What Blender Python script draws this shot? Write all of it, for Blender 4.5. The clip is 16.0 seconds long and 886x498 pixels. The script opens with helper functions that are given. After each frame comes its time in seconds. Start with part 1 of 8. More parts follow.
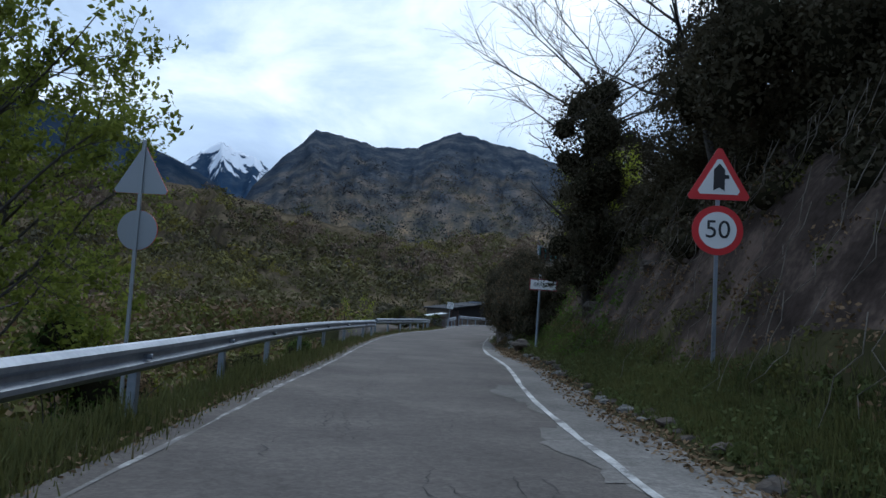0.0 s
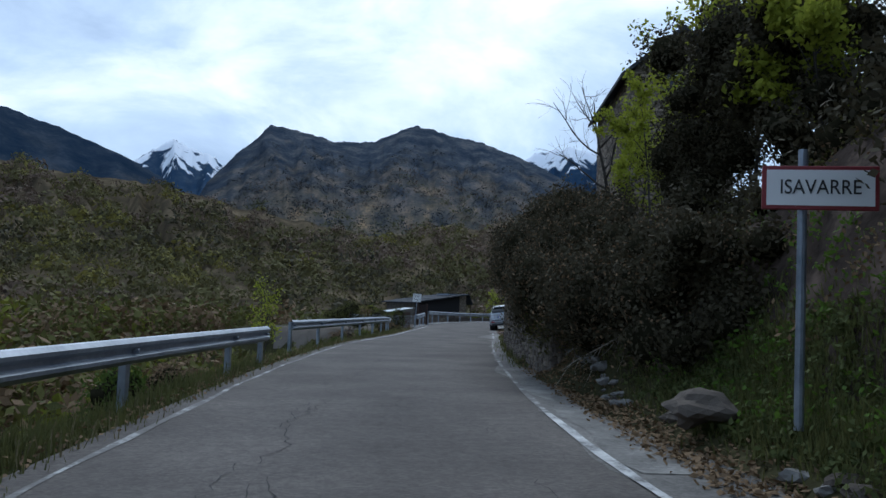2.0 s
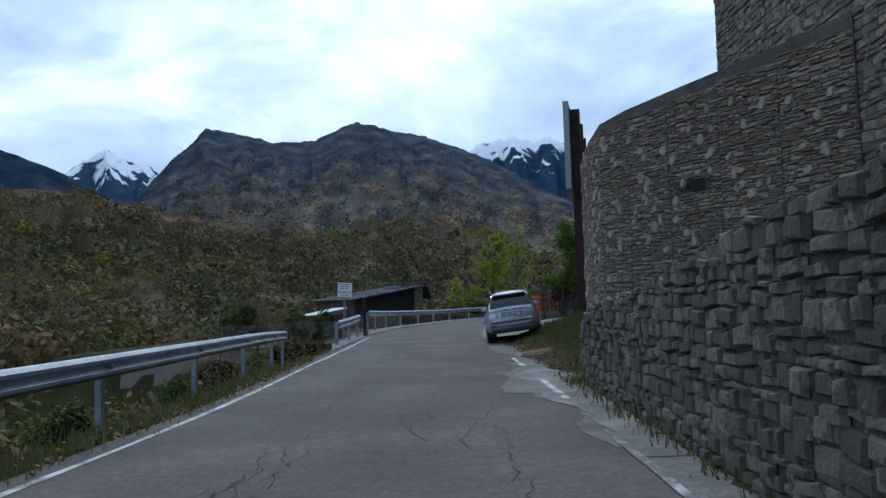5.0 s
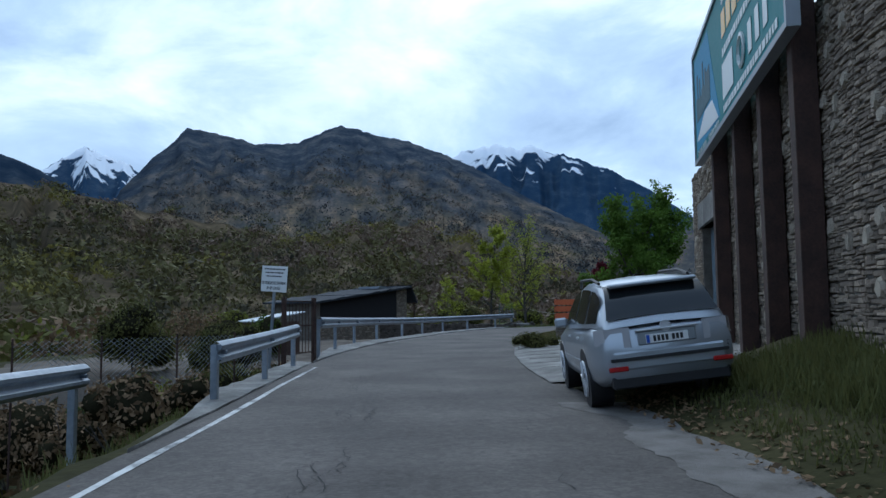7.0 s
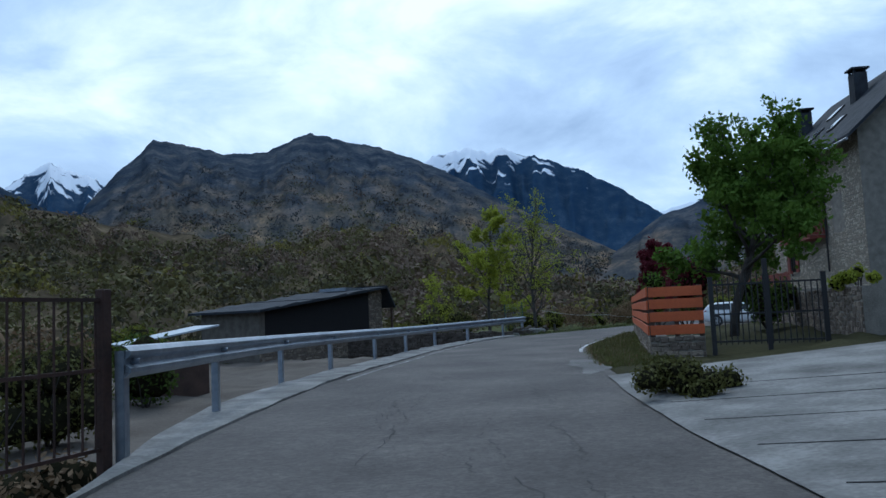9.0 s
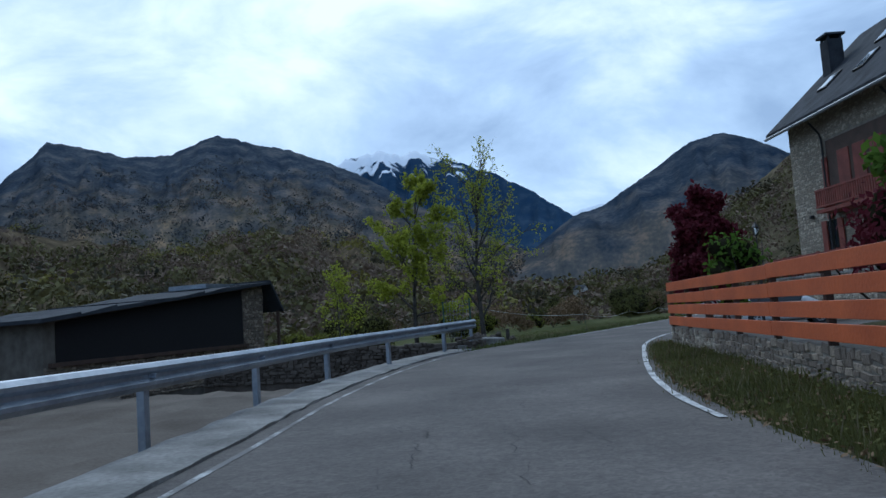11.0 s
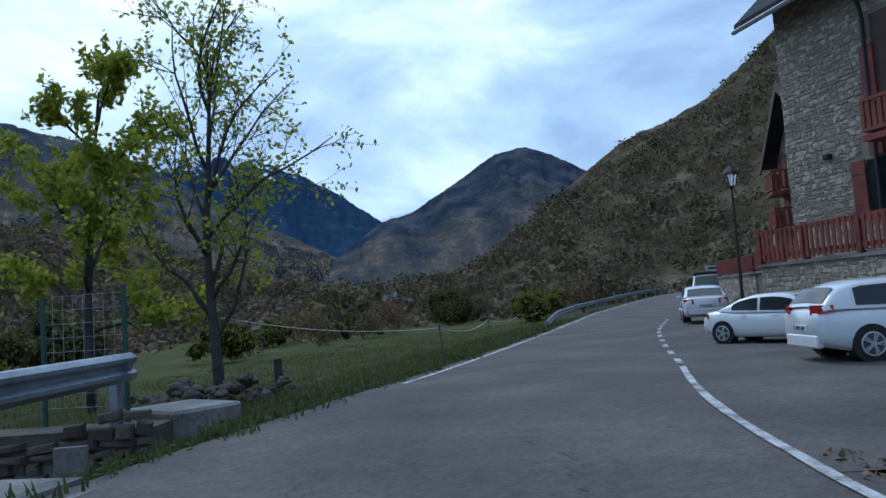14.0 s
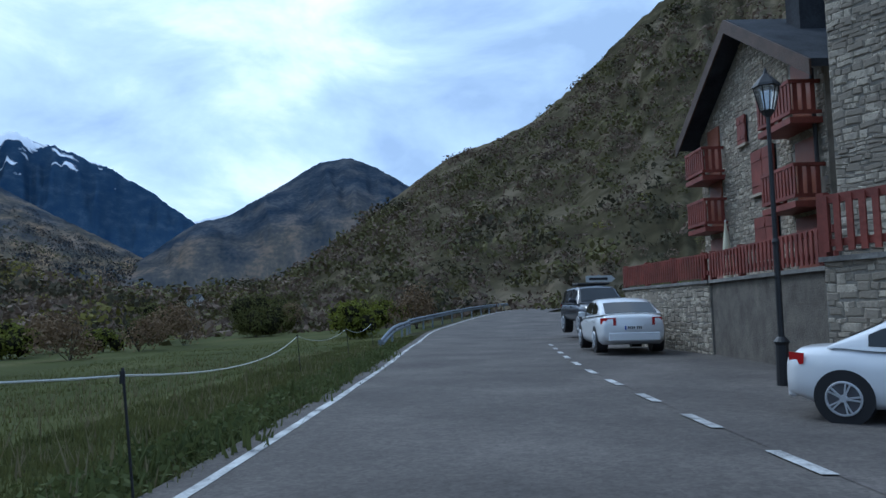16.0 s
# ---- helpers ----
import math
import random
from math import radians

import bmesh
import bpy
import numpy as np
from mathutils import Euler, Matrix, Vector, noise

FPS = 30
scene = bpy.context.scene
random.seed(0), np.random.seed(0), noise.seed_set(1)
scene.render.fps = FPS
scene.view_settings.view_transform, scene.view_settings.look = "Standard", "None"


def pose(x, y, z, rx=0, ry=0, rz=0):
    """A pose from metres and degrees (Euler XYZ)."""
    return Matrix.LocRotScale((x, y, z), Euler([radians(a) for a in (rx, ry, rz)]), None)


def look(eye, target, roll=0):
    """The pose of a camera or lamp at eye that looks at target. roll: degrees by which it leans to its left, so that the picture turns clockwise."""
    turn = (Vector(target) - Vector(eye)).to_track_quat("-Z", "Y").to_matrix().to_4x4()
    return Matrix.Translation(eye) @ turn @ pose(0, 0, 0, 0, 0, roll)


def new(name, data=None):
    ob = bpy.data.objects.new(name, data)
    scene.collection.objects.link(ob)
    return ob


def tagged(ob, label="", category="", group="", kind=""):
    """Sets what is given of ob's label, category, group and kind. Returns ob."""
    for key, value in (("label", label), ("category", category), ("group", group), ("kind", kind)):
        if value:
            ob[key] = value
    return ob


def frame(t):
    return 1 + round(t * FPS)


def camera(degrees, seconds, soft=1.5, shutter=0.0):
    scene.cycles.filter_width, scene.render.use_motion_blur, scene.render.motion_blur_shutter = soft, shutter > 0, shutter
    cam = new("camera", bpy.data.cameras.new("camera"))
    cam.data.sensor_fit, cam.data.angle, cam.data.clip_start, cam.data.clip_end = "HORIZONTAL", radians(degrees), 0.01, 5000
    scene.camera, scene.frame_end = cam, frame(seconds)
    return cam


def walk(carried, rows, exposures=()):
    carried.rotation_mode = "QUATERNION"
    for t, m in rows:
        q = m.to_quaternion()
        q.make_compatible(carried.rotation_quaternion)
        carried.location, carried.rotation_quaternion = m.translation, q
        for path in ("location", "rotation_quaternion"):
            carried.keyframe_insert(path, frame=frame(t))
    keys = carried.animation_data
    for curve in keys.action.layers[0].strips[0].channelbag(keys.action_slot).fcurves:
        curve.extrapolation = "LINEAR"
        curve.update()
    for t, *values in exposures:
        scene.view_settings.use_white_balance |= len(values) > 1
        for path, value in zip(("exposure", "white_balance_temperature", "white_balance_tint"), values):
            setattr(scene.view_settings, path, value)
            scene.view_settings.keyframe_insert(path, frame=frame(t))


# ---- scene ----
cam = camera(60, 16.0)
PATH = [
    (0, (-0.000, -0.000, 1.280), (0.208, 1.982, 1.445), 3.45),
    (0.5, (0.327, 4.750, 1.283), (0.575, 6.727, 1.452), 3.54),
    (1, (0.804, 9.553, 1.284), (1.081, 11.527, 1.451), 3.12),
    (1.5, (1.266, 14.140, 1.275), (1.560, 16.112, 1.438), 2.35),
    (2, (1.794, 18.510, 1.250), (2.106, 20.480, 1.406), 1.97),
    (2.5, (2.387, 22.831, 1.227), (2.718, 24.797, 1.384), 1.36),
    (3, (3.056, 26.952, 1.205), (3.413, 28.914, 1.357), -0.06),
    (5.5, (6.562, 46.852, 1.259), (7.021, 48.793, 1.407), -1.79),
    (6, (7.202, 50.553, 1.248), (7.676, 52.490, 1.403), -1.68),
    (6.5, (7.845, 54.221, 1.231), (8.329, 56.155, 1.384), -0.98),
    (7, (8.513, 57.677, 1.208), (9.004, 59.609, 1.370), -0.60),
    (7.5, (9.155, 60.793, 1.192), (9.646, 62.725, 1.357), -0.83),
    (8, (9.748, 64.176, 1.201), (10.249, 66.105, 1.374), -1.29),
    (10.5, (14.562, 82.138, 1.226), (15.266, 84.003, 1.395), -4.11),
    (11, (15.715, 85.407, 1.225), (16.482, 87.246, 1.396), -4.04),
    (11.5, (16.960, 88.304, 1.228), (17.797, 90.113, 1.394), -4.23),
    (12, (18.355, 91.079, 1.236), (19.262, 92.854, 1.399), -4.21),
    (12.5, (19.764, 93.691, 1.259), (20.745, 95.427, 1.416), -3.83),
    (13, (21.356, 96.305, 1.276), (22.411, 97.997, 1.434), -4.55),
    (13.5, (22.971, 98.622, 1.268), (24.093, 100.271, 1.420), -4.74),
    (14, (24.742, 101.343, 1.251), (25.940, 102.938, 1.403), -3.91),
    (14.5, (26.501, 103.660, 1.258), (27.777, 105.191, 1.425), -3.83),
    (15, (28.240, 105.738, 1.250), (29.599, 107.194, 1.433), -3.40),
    (15.5, (29.965, 107.665, 1.227), (31.413, 109.033, 1.408), -2.53),
    (16, (31.739, 109.560, 1.192), (33.274, 110.831, 1.354), -1.48),
]
walk(cam, [(t, look(eye, target, roll)) for t, eye, target, roll in PATH], exposures=[(0, 0.04, 5500, 7), (6, 0.1, 5450, 6), (7.5, 0.03, 5200, 4), (11, -0.08, 5150, 4.5), (14, 0.08, 5060, 4.5), (16, 0.17, 5040, 4.5)])

# ---------------------------------------------------------------- world and light
SUN_AZ, SUN_EL = radians(8), radians(48)
world = bpy.data.worlds.new("sky")
scene.world = world
world.use_nodes = True
wt = world.node_tree
wt.nodes.clear()
w_out = wt.nodes.new("ShaderNodeOutputWorld")
w_bg = wt.nodes.new("ShaderNodeBackground")
w_sky = wt.nodes.new("ShaderNodeTexSky")
w_sky.sky_type, w_sky.sun_disc = "NISHITA", False
w_sky.sun_elevation, w_sky.sun_rotation = SUN_EL, SUN_AZ
w_co = wt.nodes.new("ShaderNodeTexCoord")
w_map = wt.nodes.new("ShaderNodeMapping")
w_map.inputs["Scale"].default_value = (1, 1, 1.9)
w_map.inputs["Location"].default_value = (0.3, 0.9, 0.2)
w_n = wt.nodes.new("ShaderNodeTexNoise")
w_n.inputs["Scale"].default_value, w_n.inputs["Detail"].default_value, w_n.inputs["Roughness"].default_value = 4.2, 9, 0.56
w_n.inputs["Distortion"].default_value = 0.35
w_big = wt.nodes.new("ShaderNodeTexNoise")
w_big.inputs["Scale"].default_value, w_big.inputs["Detail"].default_value = 1.3, 3
w_sum = wt.nodes.new("ShaderNodeMath")
w_sum.operation = "MULTIPLY_ADD"
w_sum.inputs[1].default_value = 0.45
# the veil of cloud is brightest round the hidden sun
w_dot = wt.nodes.new("ShaderNodeVectorMath")
w_dot.operation = "DOT_PRODUCT"
w_dot.inputs[1].default_value = (math.sin(SUN_AZ) * math.cos(SUN_EL), math.cos(SUN_AZ) * math.cos(SUN_EL), math.sin(SUN_EL))
w_halo = wt.nodes.new("ShaderNodeMapRange")
w_halo.inputs["From Min"].default_value, w_halo.inputs["From Max"].default_value = 0.55, 0.95
w_halo.inputs["To Min"].default_value, w_halo.inputs["To Max"].default_value = -0.32, -0.05
w_all = wt.nodes.new("ShaderNodeMath")
w_all.operation = "ADD"
wt.links.new(w_map.outputs["Vector"], w_big.inputs["Vector"])
wt.links.new(w_big.outputs["Fac"], w_sum.inputs[0])
wt.links.new(w_n.outputs["Fac"], w_sum.inputs[2])
wt.links.new(w_co.outputs["Generated"], w_dot.inputs[0])
wt.links.new(w_dot.outputs["Value"], w_halo.inputs["Value"])
wt.links.new(w_sum.outputs[0], w_all.inputs[0])
wt.links.new(w_halo.outputs["Result"], w_all.inputs[1])
w_ramp = wt.nodes.new("ShaderNodeValToRGB")
w_ramp.color_ramp.elements[0].position, w_ramp.color_ramp.elements[1].position = 0.33, 0.74
w_ramp.color_ramp.elements[0].color, w_ramp.color_ramp.elements[1].color = (5.8, 7.0, 8.9, 1), (16.5, 16.5, 16.2, 1)
w_mid = w_ramp.color_ramp.elements.new(0.52)
w_mid.color = (9.1, 10.5, 12.3, 1)
w_mix = wt.nodes.new("ShaderNodeMixRGB")
w_mix.inputs["Fac"].default_value = 0.88
wt.links.new(w_co.outputs["Generated"], w_map.inputs["Vector"])
wt.links.new(w_map.outputs["Vector"], w_n.inputs["Vector"])
wt.links.new(w_all.outputs[0], w_ramp.inputs["Fac"])
wt.links.new(w_sky.outputs["Color"], w_mix.inputs["Color1"])
wt.links.new(w_ramp.outputs["Color"], w_mix.inputs["Color2"])
wt.links.new(w_mix.outputs["Color"], w_bg.inputs["Color"])
w_bg.inputs["Strength"].default_value = 0.075
wt.links.new(w_bg.outputs["Background"], w_out.inputs["Surface"])

sun_data = bpy.data.lights.new("sun", "SUN")
sun_data.energy, sun_data.angle, sun_data.color = 0.9, radians(14), (1.0, 0.96, 0.9)
sun = new("sun", sun_data)
sun.matrix_world = look((0, 0, 0), (-math.sin(SUN_AZ) * math.cos(SUN_EL), -math.cos(SUN_AZ) * math.cos(SUN_EL), -math.sin(SUN_EL)))

# ---------------------------------------------------------------- materials
def material(name, dark, light, rough=0.8, scale=3.0, fine=40.0, bump=0.3, metal=0.0, spec=0.5, island=0.0, third=None, sharp=0.0, bearing=None):
    """Two tones mixed by noise at two scales, with fine relief. island: extra tone change from piece to piece."""
    m = bpy.data.materials.new(name)
    m.use_nodes = True
    t = m.node_tree
    b = t.nodes["Principled BSDF"]
    b.inputs["Roughness"].default_value, b.inputs["Metallic"].default_value = rough, metal
    b.inputs["Specular IOR Level"].default_value = spec
    co = t.nodes.new("ShaderNodeTexCoord")
    n1, n2 = t.nodes.new("ShaderNodeTexNoise"), t.nodes.new("ShaderNodeTexNoise")
    n1.inputs["Scale"].default_value, n1.inputs["Detail"].default_value = scale, 5
    n2.inputs["Scale"].default_value, n2.inputs["Detail"].default_value = fine, 4
    add = t.nodes.new("ShaderNodeMath")
    add.operation = "MULTIPLY_ADD"
    add.inputs[1].default_value = 0.45
    src = co.outputs["Object"]
    if bearing is not None:
        src = co.outputs["UV"]  # long slopes: metres along the bearing and metres of height
    t.links.new(src, n1.inputs["Vector"])
    t.links.new(src, n2.inputs["Vector"])
    t.links.new(n2.outputs["Fac"], add.inputs[0])
    t.links.new(n1.outputs["Fac"], add.inputs[2])
    last = add
    if island:
        geo, info = t.nodes.new("ShaderNodeNewGeometry"), t.nodes.new("ShaderNodeObjectInfo")
        s1 = t.nodes.new("ShaderNodeMath")
        s1.operation = "ADD"
        t.links.new(geo.outputs["Random Per Island"], s1.inputs[0])
        t.links.new(info.outputs["Random"], s1.inputs[1])
        s2 = t.nodes.new("ShaderNodeMath")
        s2.operation = "FRACT"
        t.links.new(s1.outputs[0], s2.inputs[0])
        s3 = t.nodes.new("ShaderNodeMath")
        s3.operation = "MULTIPLY_ADD"
        s3.inputs[1].default_value = island
        t.links.new(s2.outputs[0], s3.inputs[0])
        t.links.new(add.outputs[0], s3.inputs[2])
        last = s3
    ramp = t.nodes.new("ShaderNodeValToRGB")
    e = ramp.color_ramp.elements
    e[0].position, e[1].position = 0.45 + sharp, 0.98 + island * 0.6 - sharp
    e[0].color, e[1].color = (*dark, 1), (*light, 1)
    if third:
        k = e.new(0.74 + island * 0.4)
        k.color = (*third, 1)
    t.links.new(last.outputs[0], ramp.inputs["Fac"])
    t.links.new(ramp.outputs["Color"], b.inputs["Base Color"])
    if bump:
        bp = t.nodes.new("ShaderNodeBump")
        bp.inputs["Strength"].default_value, bp.inputs["Distance"].default_value = bump, 0.02
        t.links.new(n2.outputs["Fac"], bp.inputs["Height"])
        t.links.new(bp.outputs["Normal"], b.inputs["Normal"])
    return m


def plain(name, colour, rough=0.5, metal=0.0, coat=0.0, glow=0.0):
    m = bpy.data.materials.new(name)
    m.use_nodes = True
    t = m.node_tree
    b = t.nodes["Principled BSDF"]
    b.inputs["Base Color"].default_value = (*colour, 1)
    b.inputs["Metallic"].default_value, b.inputs["Coat Weight"].default_value = metal, coat
    n = t.nodes.new("ShaderNodeTexNoise")
    n.inputs["Scale"].default_value, n.inputs["Detail"].default_value = 9, 4
    co = t.nodes.new("ShaderNodeTexCoord")
    t.links.new(co.outputs["Object"], n.inputs["Vector"])
    mp = t.nodes.new("ShaderNodeMapRange")
    mp.inputs["To Min"].default_value, mp.inputs["To Max"].default_value = max(rough - 0.08, 0.02), min(rough + 0.12, 1)
    t.links.new(n.outputs["Fac"], mp.inputs["Value"])
    t.links.new(mp.outputs["Result"], b.inputs["Roughness"])
    return m


def leafy(name, dark, light, through_it=0.35, scale=0.6, fine=12, island=0.6):
    """Foliage: tone changes from leaf to leaf; a part of the light passes through."""
    m = material(name, dark, light, rough=0.75, scale=scale, fine=fine, bump=0, spec=0.08, island=island)
    t = m.node_tree
    b, out = t.nodes["Principled BSDF"], t.nodes["Material Output"]
    tr, mix = t.nodes.new("ShaderNodeBsdfTranslucent"), t.nodes.new("ShaderNodeMixShader")
    mix.inputs["Fac"].default_value = through_it
    t.links.new(b.inputs["Base Color"].links[0].from_socket, tr.inputs["Color"])
    t.links.new(b.outputs["BSDF"], mix.inputs[1])
    t.links.new(tr.outputs["BSDF"], mix.inputs[2])
    t.links.new(mix.outputs["Shader"], out.inputs["Surface"])
    return m


def asphalt(name, dark, light, third, chips=0.5):
    """Worn road surface: broad stains, lengths of wear along the road and single pale chips of stone."""
    m = material(name, dark, light, rough=0.9, scale=0.55, fine=7, bump=0, spec=0.3, third=third)
    t = m.node_tree
    b = t.nodes["Principled BSDF"]
    src = b.inputs["Base Color"].links[0].from_socket
    co = t.nodes.new("ShaderNodeTexCoord")
    cell, grit = t.nodes.new("ShaderNodeTexVoronoi"), t.nodes.new("ShaderNodeTexNoise")
    cell.inputs["Scale"].default_value = 34
    grit.inputs["Scale"].default_value, grit.inputs["Detail"].default_value = 120, 3
    t.links.new(co.outputs["Object"], cell.inputs["Vector"])
    t.links.new(co.outputs["Object"], grit.inputs["Vector"])
    lum = t.nodes.new("ShaderNodeSeparateColor")
    t.links.new(cell.outputs["Color"], lum.inputs["Color"])
    rng = t.nodes.new("ShaderNodeMapRange")
    rng.inputs["From Min"].default_value, rng.inputs["From Max"].default_value = 0.0, 1.0
    rng.inputs["To Min"].default_value, rng.inputs["To Max"].default_value = 1 - chips * 0.6, 1 + chips * 0.6
    t.links.new(lum.outputs[0], rng.inputs["Value"])
    mul = t.nodes.new("ShaderNodeMixRGB")
    mul.blend_type = "MULTIPLY"
    mul.inputs["Fac"].default_value = 1.0
    t.links.new(src, mul.inputs["Color1"])
    t.links.new(rng.outputs["Result"], mul.inputs["Color2"])
    t.links.new(mul.outputs["Color"], b.inputs["Base Color"])
    bp = t.nodes.new("ShaderNodeBump")
    bp.inputs["Strength"].default_value, bp.inputs["Distance"].default_value = 0.4, 0.010
    t.links.new(grit.outputs["Fac"], bp.inputs["Height"])
    t.links.new(bp.outputs["Normal"], b.inputs["Normal"])
    return m


ASPHALT = asphalt("asphalt", (0.062, 0.055, 0.051), (0.142, 0.126, 0.114), (0.100, 0.089, 0.081), 0.32)
ASPHALT_OLD = asphalt("asphalt_patched", (0.095, 0.090, 0.084), (0.235, 0.222, 0.205), (0.155, 0.147, 0.136), 0.35)
CRACK = plain("crack", (0.028, 0.027, 0.026), 0.95)
PAINT = material("road_paint", (0.11, 0.108, 0.104), (0.62, 0.62, 0.60), rough=0.8, scale=2.6, fine=34, bump=0.25, third=(0.46, 0.46, 0.45), sharp=0.08)
PAINT_WORN = material("worn_road_paint", (0.105, 0.098, 0.09), (0.50, 0.50, 0.48), rough=0.85, scale=1.9, fine=26, bump=0.25, third=(0.16, 0.155, 0.148), sharp=0.05)
CONCRETE = material("concrete", (0.095, 0.09, 0.082), (0.27, 0.26, 0.24), rough=0.9, scale=1.3, fine=18, bump=0.7, third=(0.175, 0.168, 0.155), sharp=0.06)
GRAVEL = material("gravel", (0.085, 0.075, 0.065), (0.22, 0.205, 0.19), rough=0.95, scale=2.5, fine=60, bump=0.8)
BANK_EARTH = material("cut_bank_earth", (0.024, 0.018, 0.015), (0.120, 0.090, 0.073), rough=1.0, scale=1.1, fine=9, bump=1.0, third=(0.054, 0.041, 0.034), sharp=0.05, spec=0.05)
YARD_EARTH = material("trodden_yard_earth", (0.085, 0.072, 0.060), (0.17, 0.148, 0.126), rough=1.0, scale=0.5, fine=14, bump=0.5, spec=0.05)
EARTH = material("earth_and_grass", (0.022, 0.021, 0.011), (0.072, 0.064, 0.031), rough=0.95, scale=0.35, fine=9, bump=0.8, third=(0.042, 0.040, 0.018), spec=0.05)
MEADOW = material("meadow", (0.038, 0.042, 0.014), (0.105, 0.096, 0.040), rough=0.95, scale=0.12, fine=5, bump=0.6, third=(0.058, 0.066, 0.020), spec=0.05)
SCRUB_SLOPE = material("scrub_slope", (0.040, 0.033, 0.024), (0.163, 0.127, 0.083), rough=1.0, scale=0.03, fine=0.22, bump=0, third=(0.085, 0.068, 0.044), sharp=0.05, spec=0.0)
STONY_SLOPE = material("stony_slope", (0.036, 0.032, 0.020), (0.150, 0.125, 0.087), rough=1.0, scale=0.06, fine=0.45, bump=0, third=(0.072, 0.063, 0.038), sharp=0.05, spec=0.0)
STONE = material("schist_stone", (0.060, 0.050, 0.040), (0.33, 0.268, 0.20), rough=0.85, scale=4, fine=26, bump=0.7, island=0.75, third=(0.150, 0.119, 0.091))
STONE_PALE = material("pale_stone", (0.19, 0.158, 0.122), (0.41, 0.35, 0.27), rough=0.85, scale=4, fine=26, bump=0.6, island=0.5)
SCHIST = material("building_schist", (0.080, 0.066, 0.052), (0.42, 0.338, 0.25), rough=0.85, scale=4, fine=26, bump=0.6, island=0.7, third=(0.20, 0.158, 0.118))
MORTAR = material("mortar", (0.062, 0.054, 0.045), (0.155, 0.137, 0.114), rough=0.95, scale=3, fine=30, bump=0.7)
HOUSE_STONE = material("house_stone", (0.095, 0.082, 0.066), (0.54, 0.47, 0.365), rough=0.85, scale=4, fine=24, bump=0.6, island=0.75, third=(0.27, 0.232, 0.18))
HOUSE_MORTAR = material("house_mortar", (0.15, 0.135, 0.11), (0.29, 0.265, 0.225), rough=0.95, scale=3, fine=30, bump=0.6)
FIELD_STONE = material("field_stone", (0.036, 0.030, 0.025), (0.21, 0.172, 0.135), rough=0.9, scale=4, fine=22, bump=0.8, island=0.7, third=(0.092, 0.075, 0.059))
ROCK = material("rock", (0.024, 0.020, 0.017), (0.120, 0.102, 0.086), rough=0.95, scale=2.5, fine=14, bump=1.0, island=0.4, spec=0.1)
SLATE = material("slate", (0.018, 0.021, 0.026), (0.055, 0.060, 0.070), rough=0.85, scale=1.5, fine=14, bump=0.4, spec=0.15)
RED_WOOD = material("red_stained_wood", (0.105, 0.019, 0.013), (0.235, 0.052, 0.034), rough=0.6, scale=2, fine=22, bump=0.3)
BROWN_WOOD = material("brown_wood", (0.035, 0.02, 0.014), (0.085, 0.048, 0.033), rough=0.7, scale=2, fine=24, bump=0.4)
ORANGE_WOOD = material("orange_stained_plank", (0.36, 0.072, 0.017), (0.56, 0.125, 0.030), rough=0.55, scale=1.2, fine=18, bump=0.25)
GALV = material("galvanised_steel", (0.17, 0.20, 0.24), (0.36, 0.39, 0.44), rough=0.40, scale=1.5, fine=12, bump=0.05, metal=0.7)
RUST = material("rusty_iron", (0.022, 0.013, 0.010), (0.070, 0.034, 0.024), rough=0.85, scale=3, fine=24, bump=0.4)
BARK = material("bark", (0.022, 0.019, 0.016), (0.080, 0.070, 0.060), rough=0.95, scale=4, fine=30, bump=0.9)
BLACK = plain("black_iron", (0.014, 0.014, 0.016), 0.5)
WHITE = plain("white_enamel", (0.75, 0.75, 0.74), 0.4)
RED = plain("red_enamel", (0.55, 0.02, 0.025), 0.4)
INK = plain("black_enamel", (0.016, 0.016, 0.018), 0.45)
SIGN_GREY = plain("grey_sign_back", (0.28, 0.30, 0.32), 0.45, metal=0.4)
LEAF_IVY = leafy("ivy_leaf", (0.015, 0.0145, 0.010), (0.074, 0.064, 0.039), 0.15)
LEAF_SPRING = leafy("spring_leaf", (0.11, 0.135, 0.013), (0.32, 0.35, 0.045), 0.5)
LEAF_GREEN = leafy("green_leaf", (0.021, 0.041, 0.009), (0.077, 0.112, 0.023), 0.35)
LEAF_PURPLE = leafy("purple_leaf", (0.030, 0.006, 0.010), (0.115, 0.022, 0.032), 0.3)
LEAF_WEED = leafy("weed_leaf", (0.032, 0.044, 0.015), (0.105, 0.122, 0.044), 0.3)
GRASS = leafy("grass_blade", (0.032, 0.041, 0.013), (0.118, 0.122, 0.044), 0.3)
DRY_GRASS = leafy("dry_grass", (0.06, 0.052, 0.028), (0.19, 0.165, 0.095), 0.3)


# ---------------------------------------------------------------- building helpers
def part(name, bm, mat, parent=None, label="", smooth=False):
    me = bpy.data.meshes.new(name)
    bm.normal_update()
    bm.to_mesh(me)
    bm.free()
    me.materials.append(mat)
    if smooth:
        me.polygons.foreach_set("use_smooth", [True] * len(me.polygons))
    ob = new(name, me)
    if parent is not None:
        ob.parent = parent
    if label:
        tagged(ob, label)
    return ob


def thing(name, m=None, label="", category="", group="", kind=""):
    e = new(name)
    e.empty_display_size = 0.2
    if m is not None:
        e.matrix_world = m
    return tagged(e, label, category, group, kind)


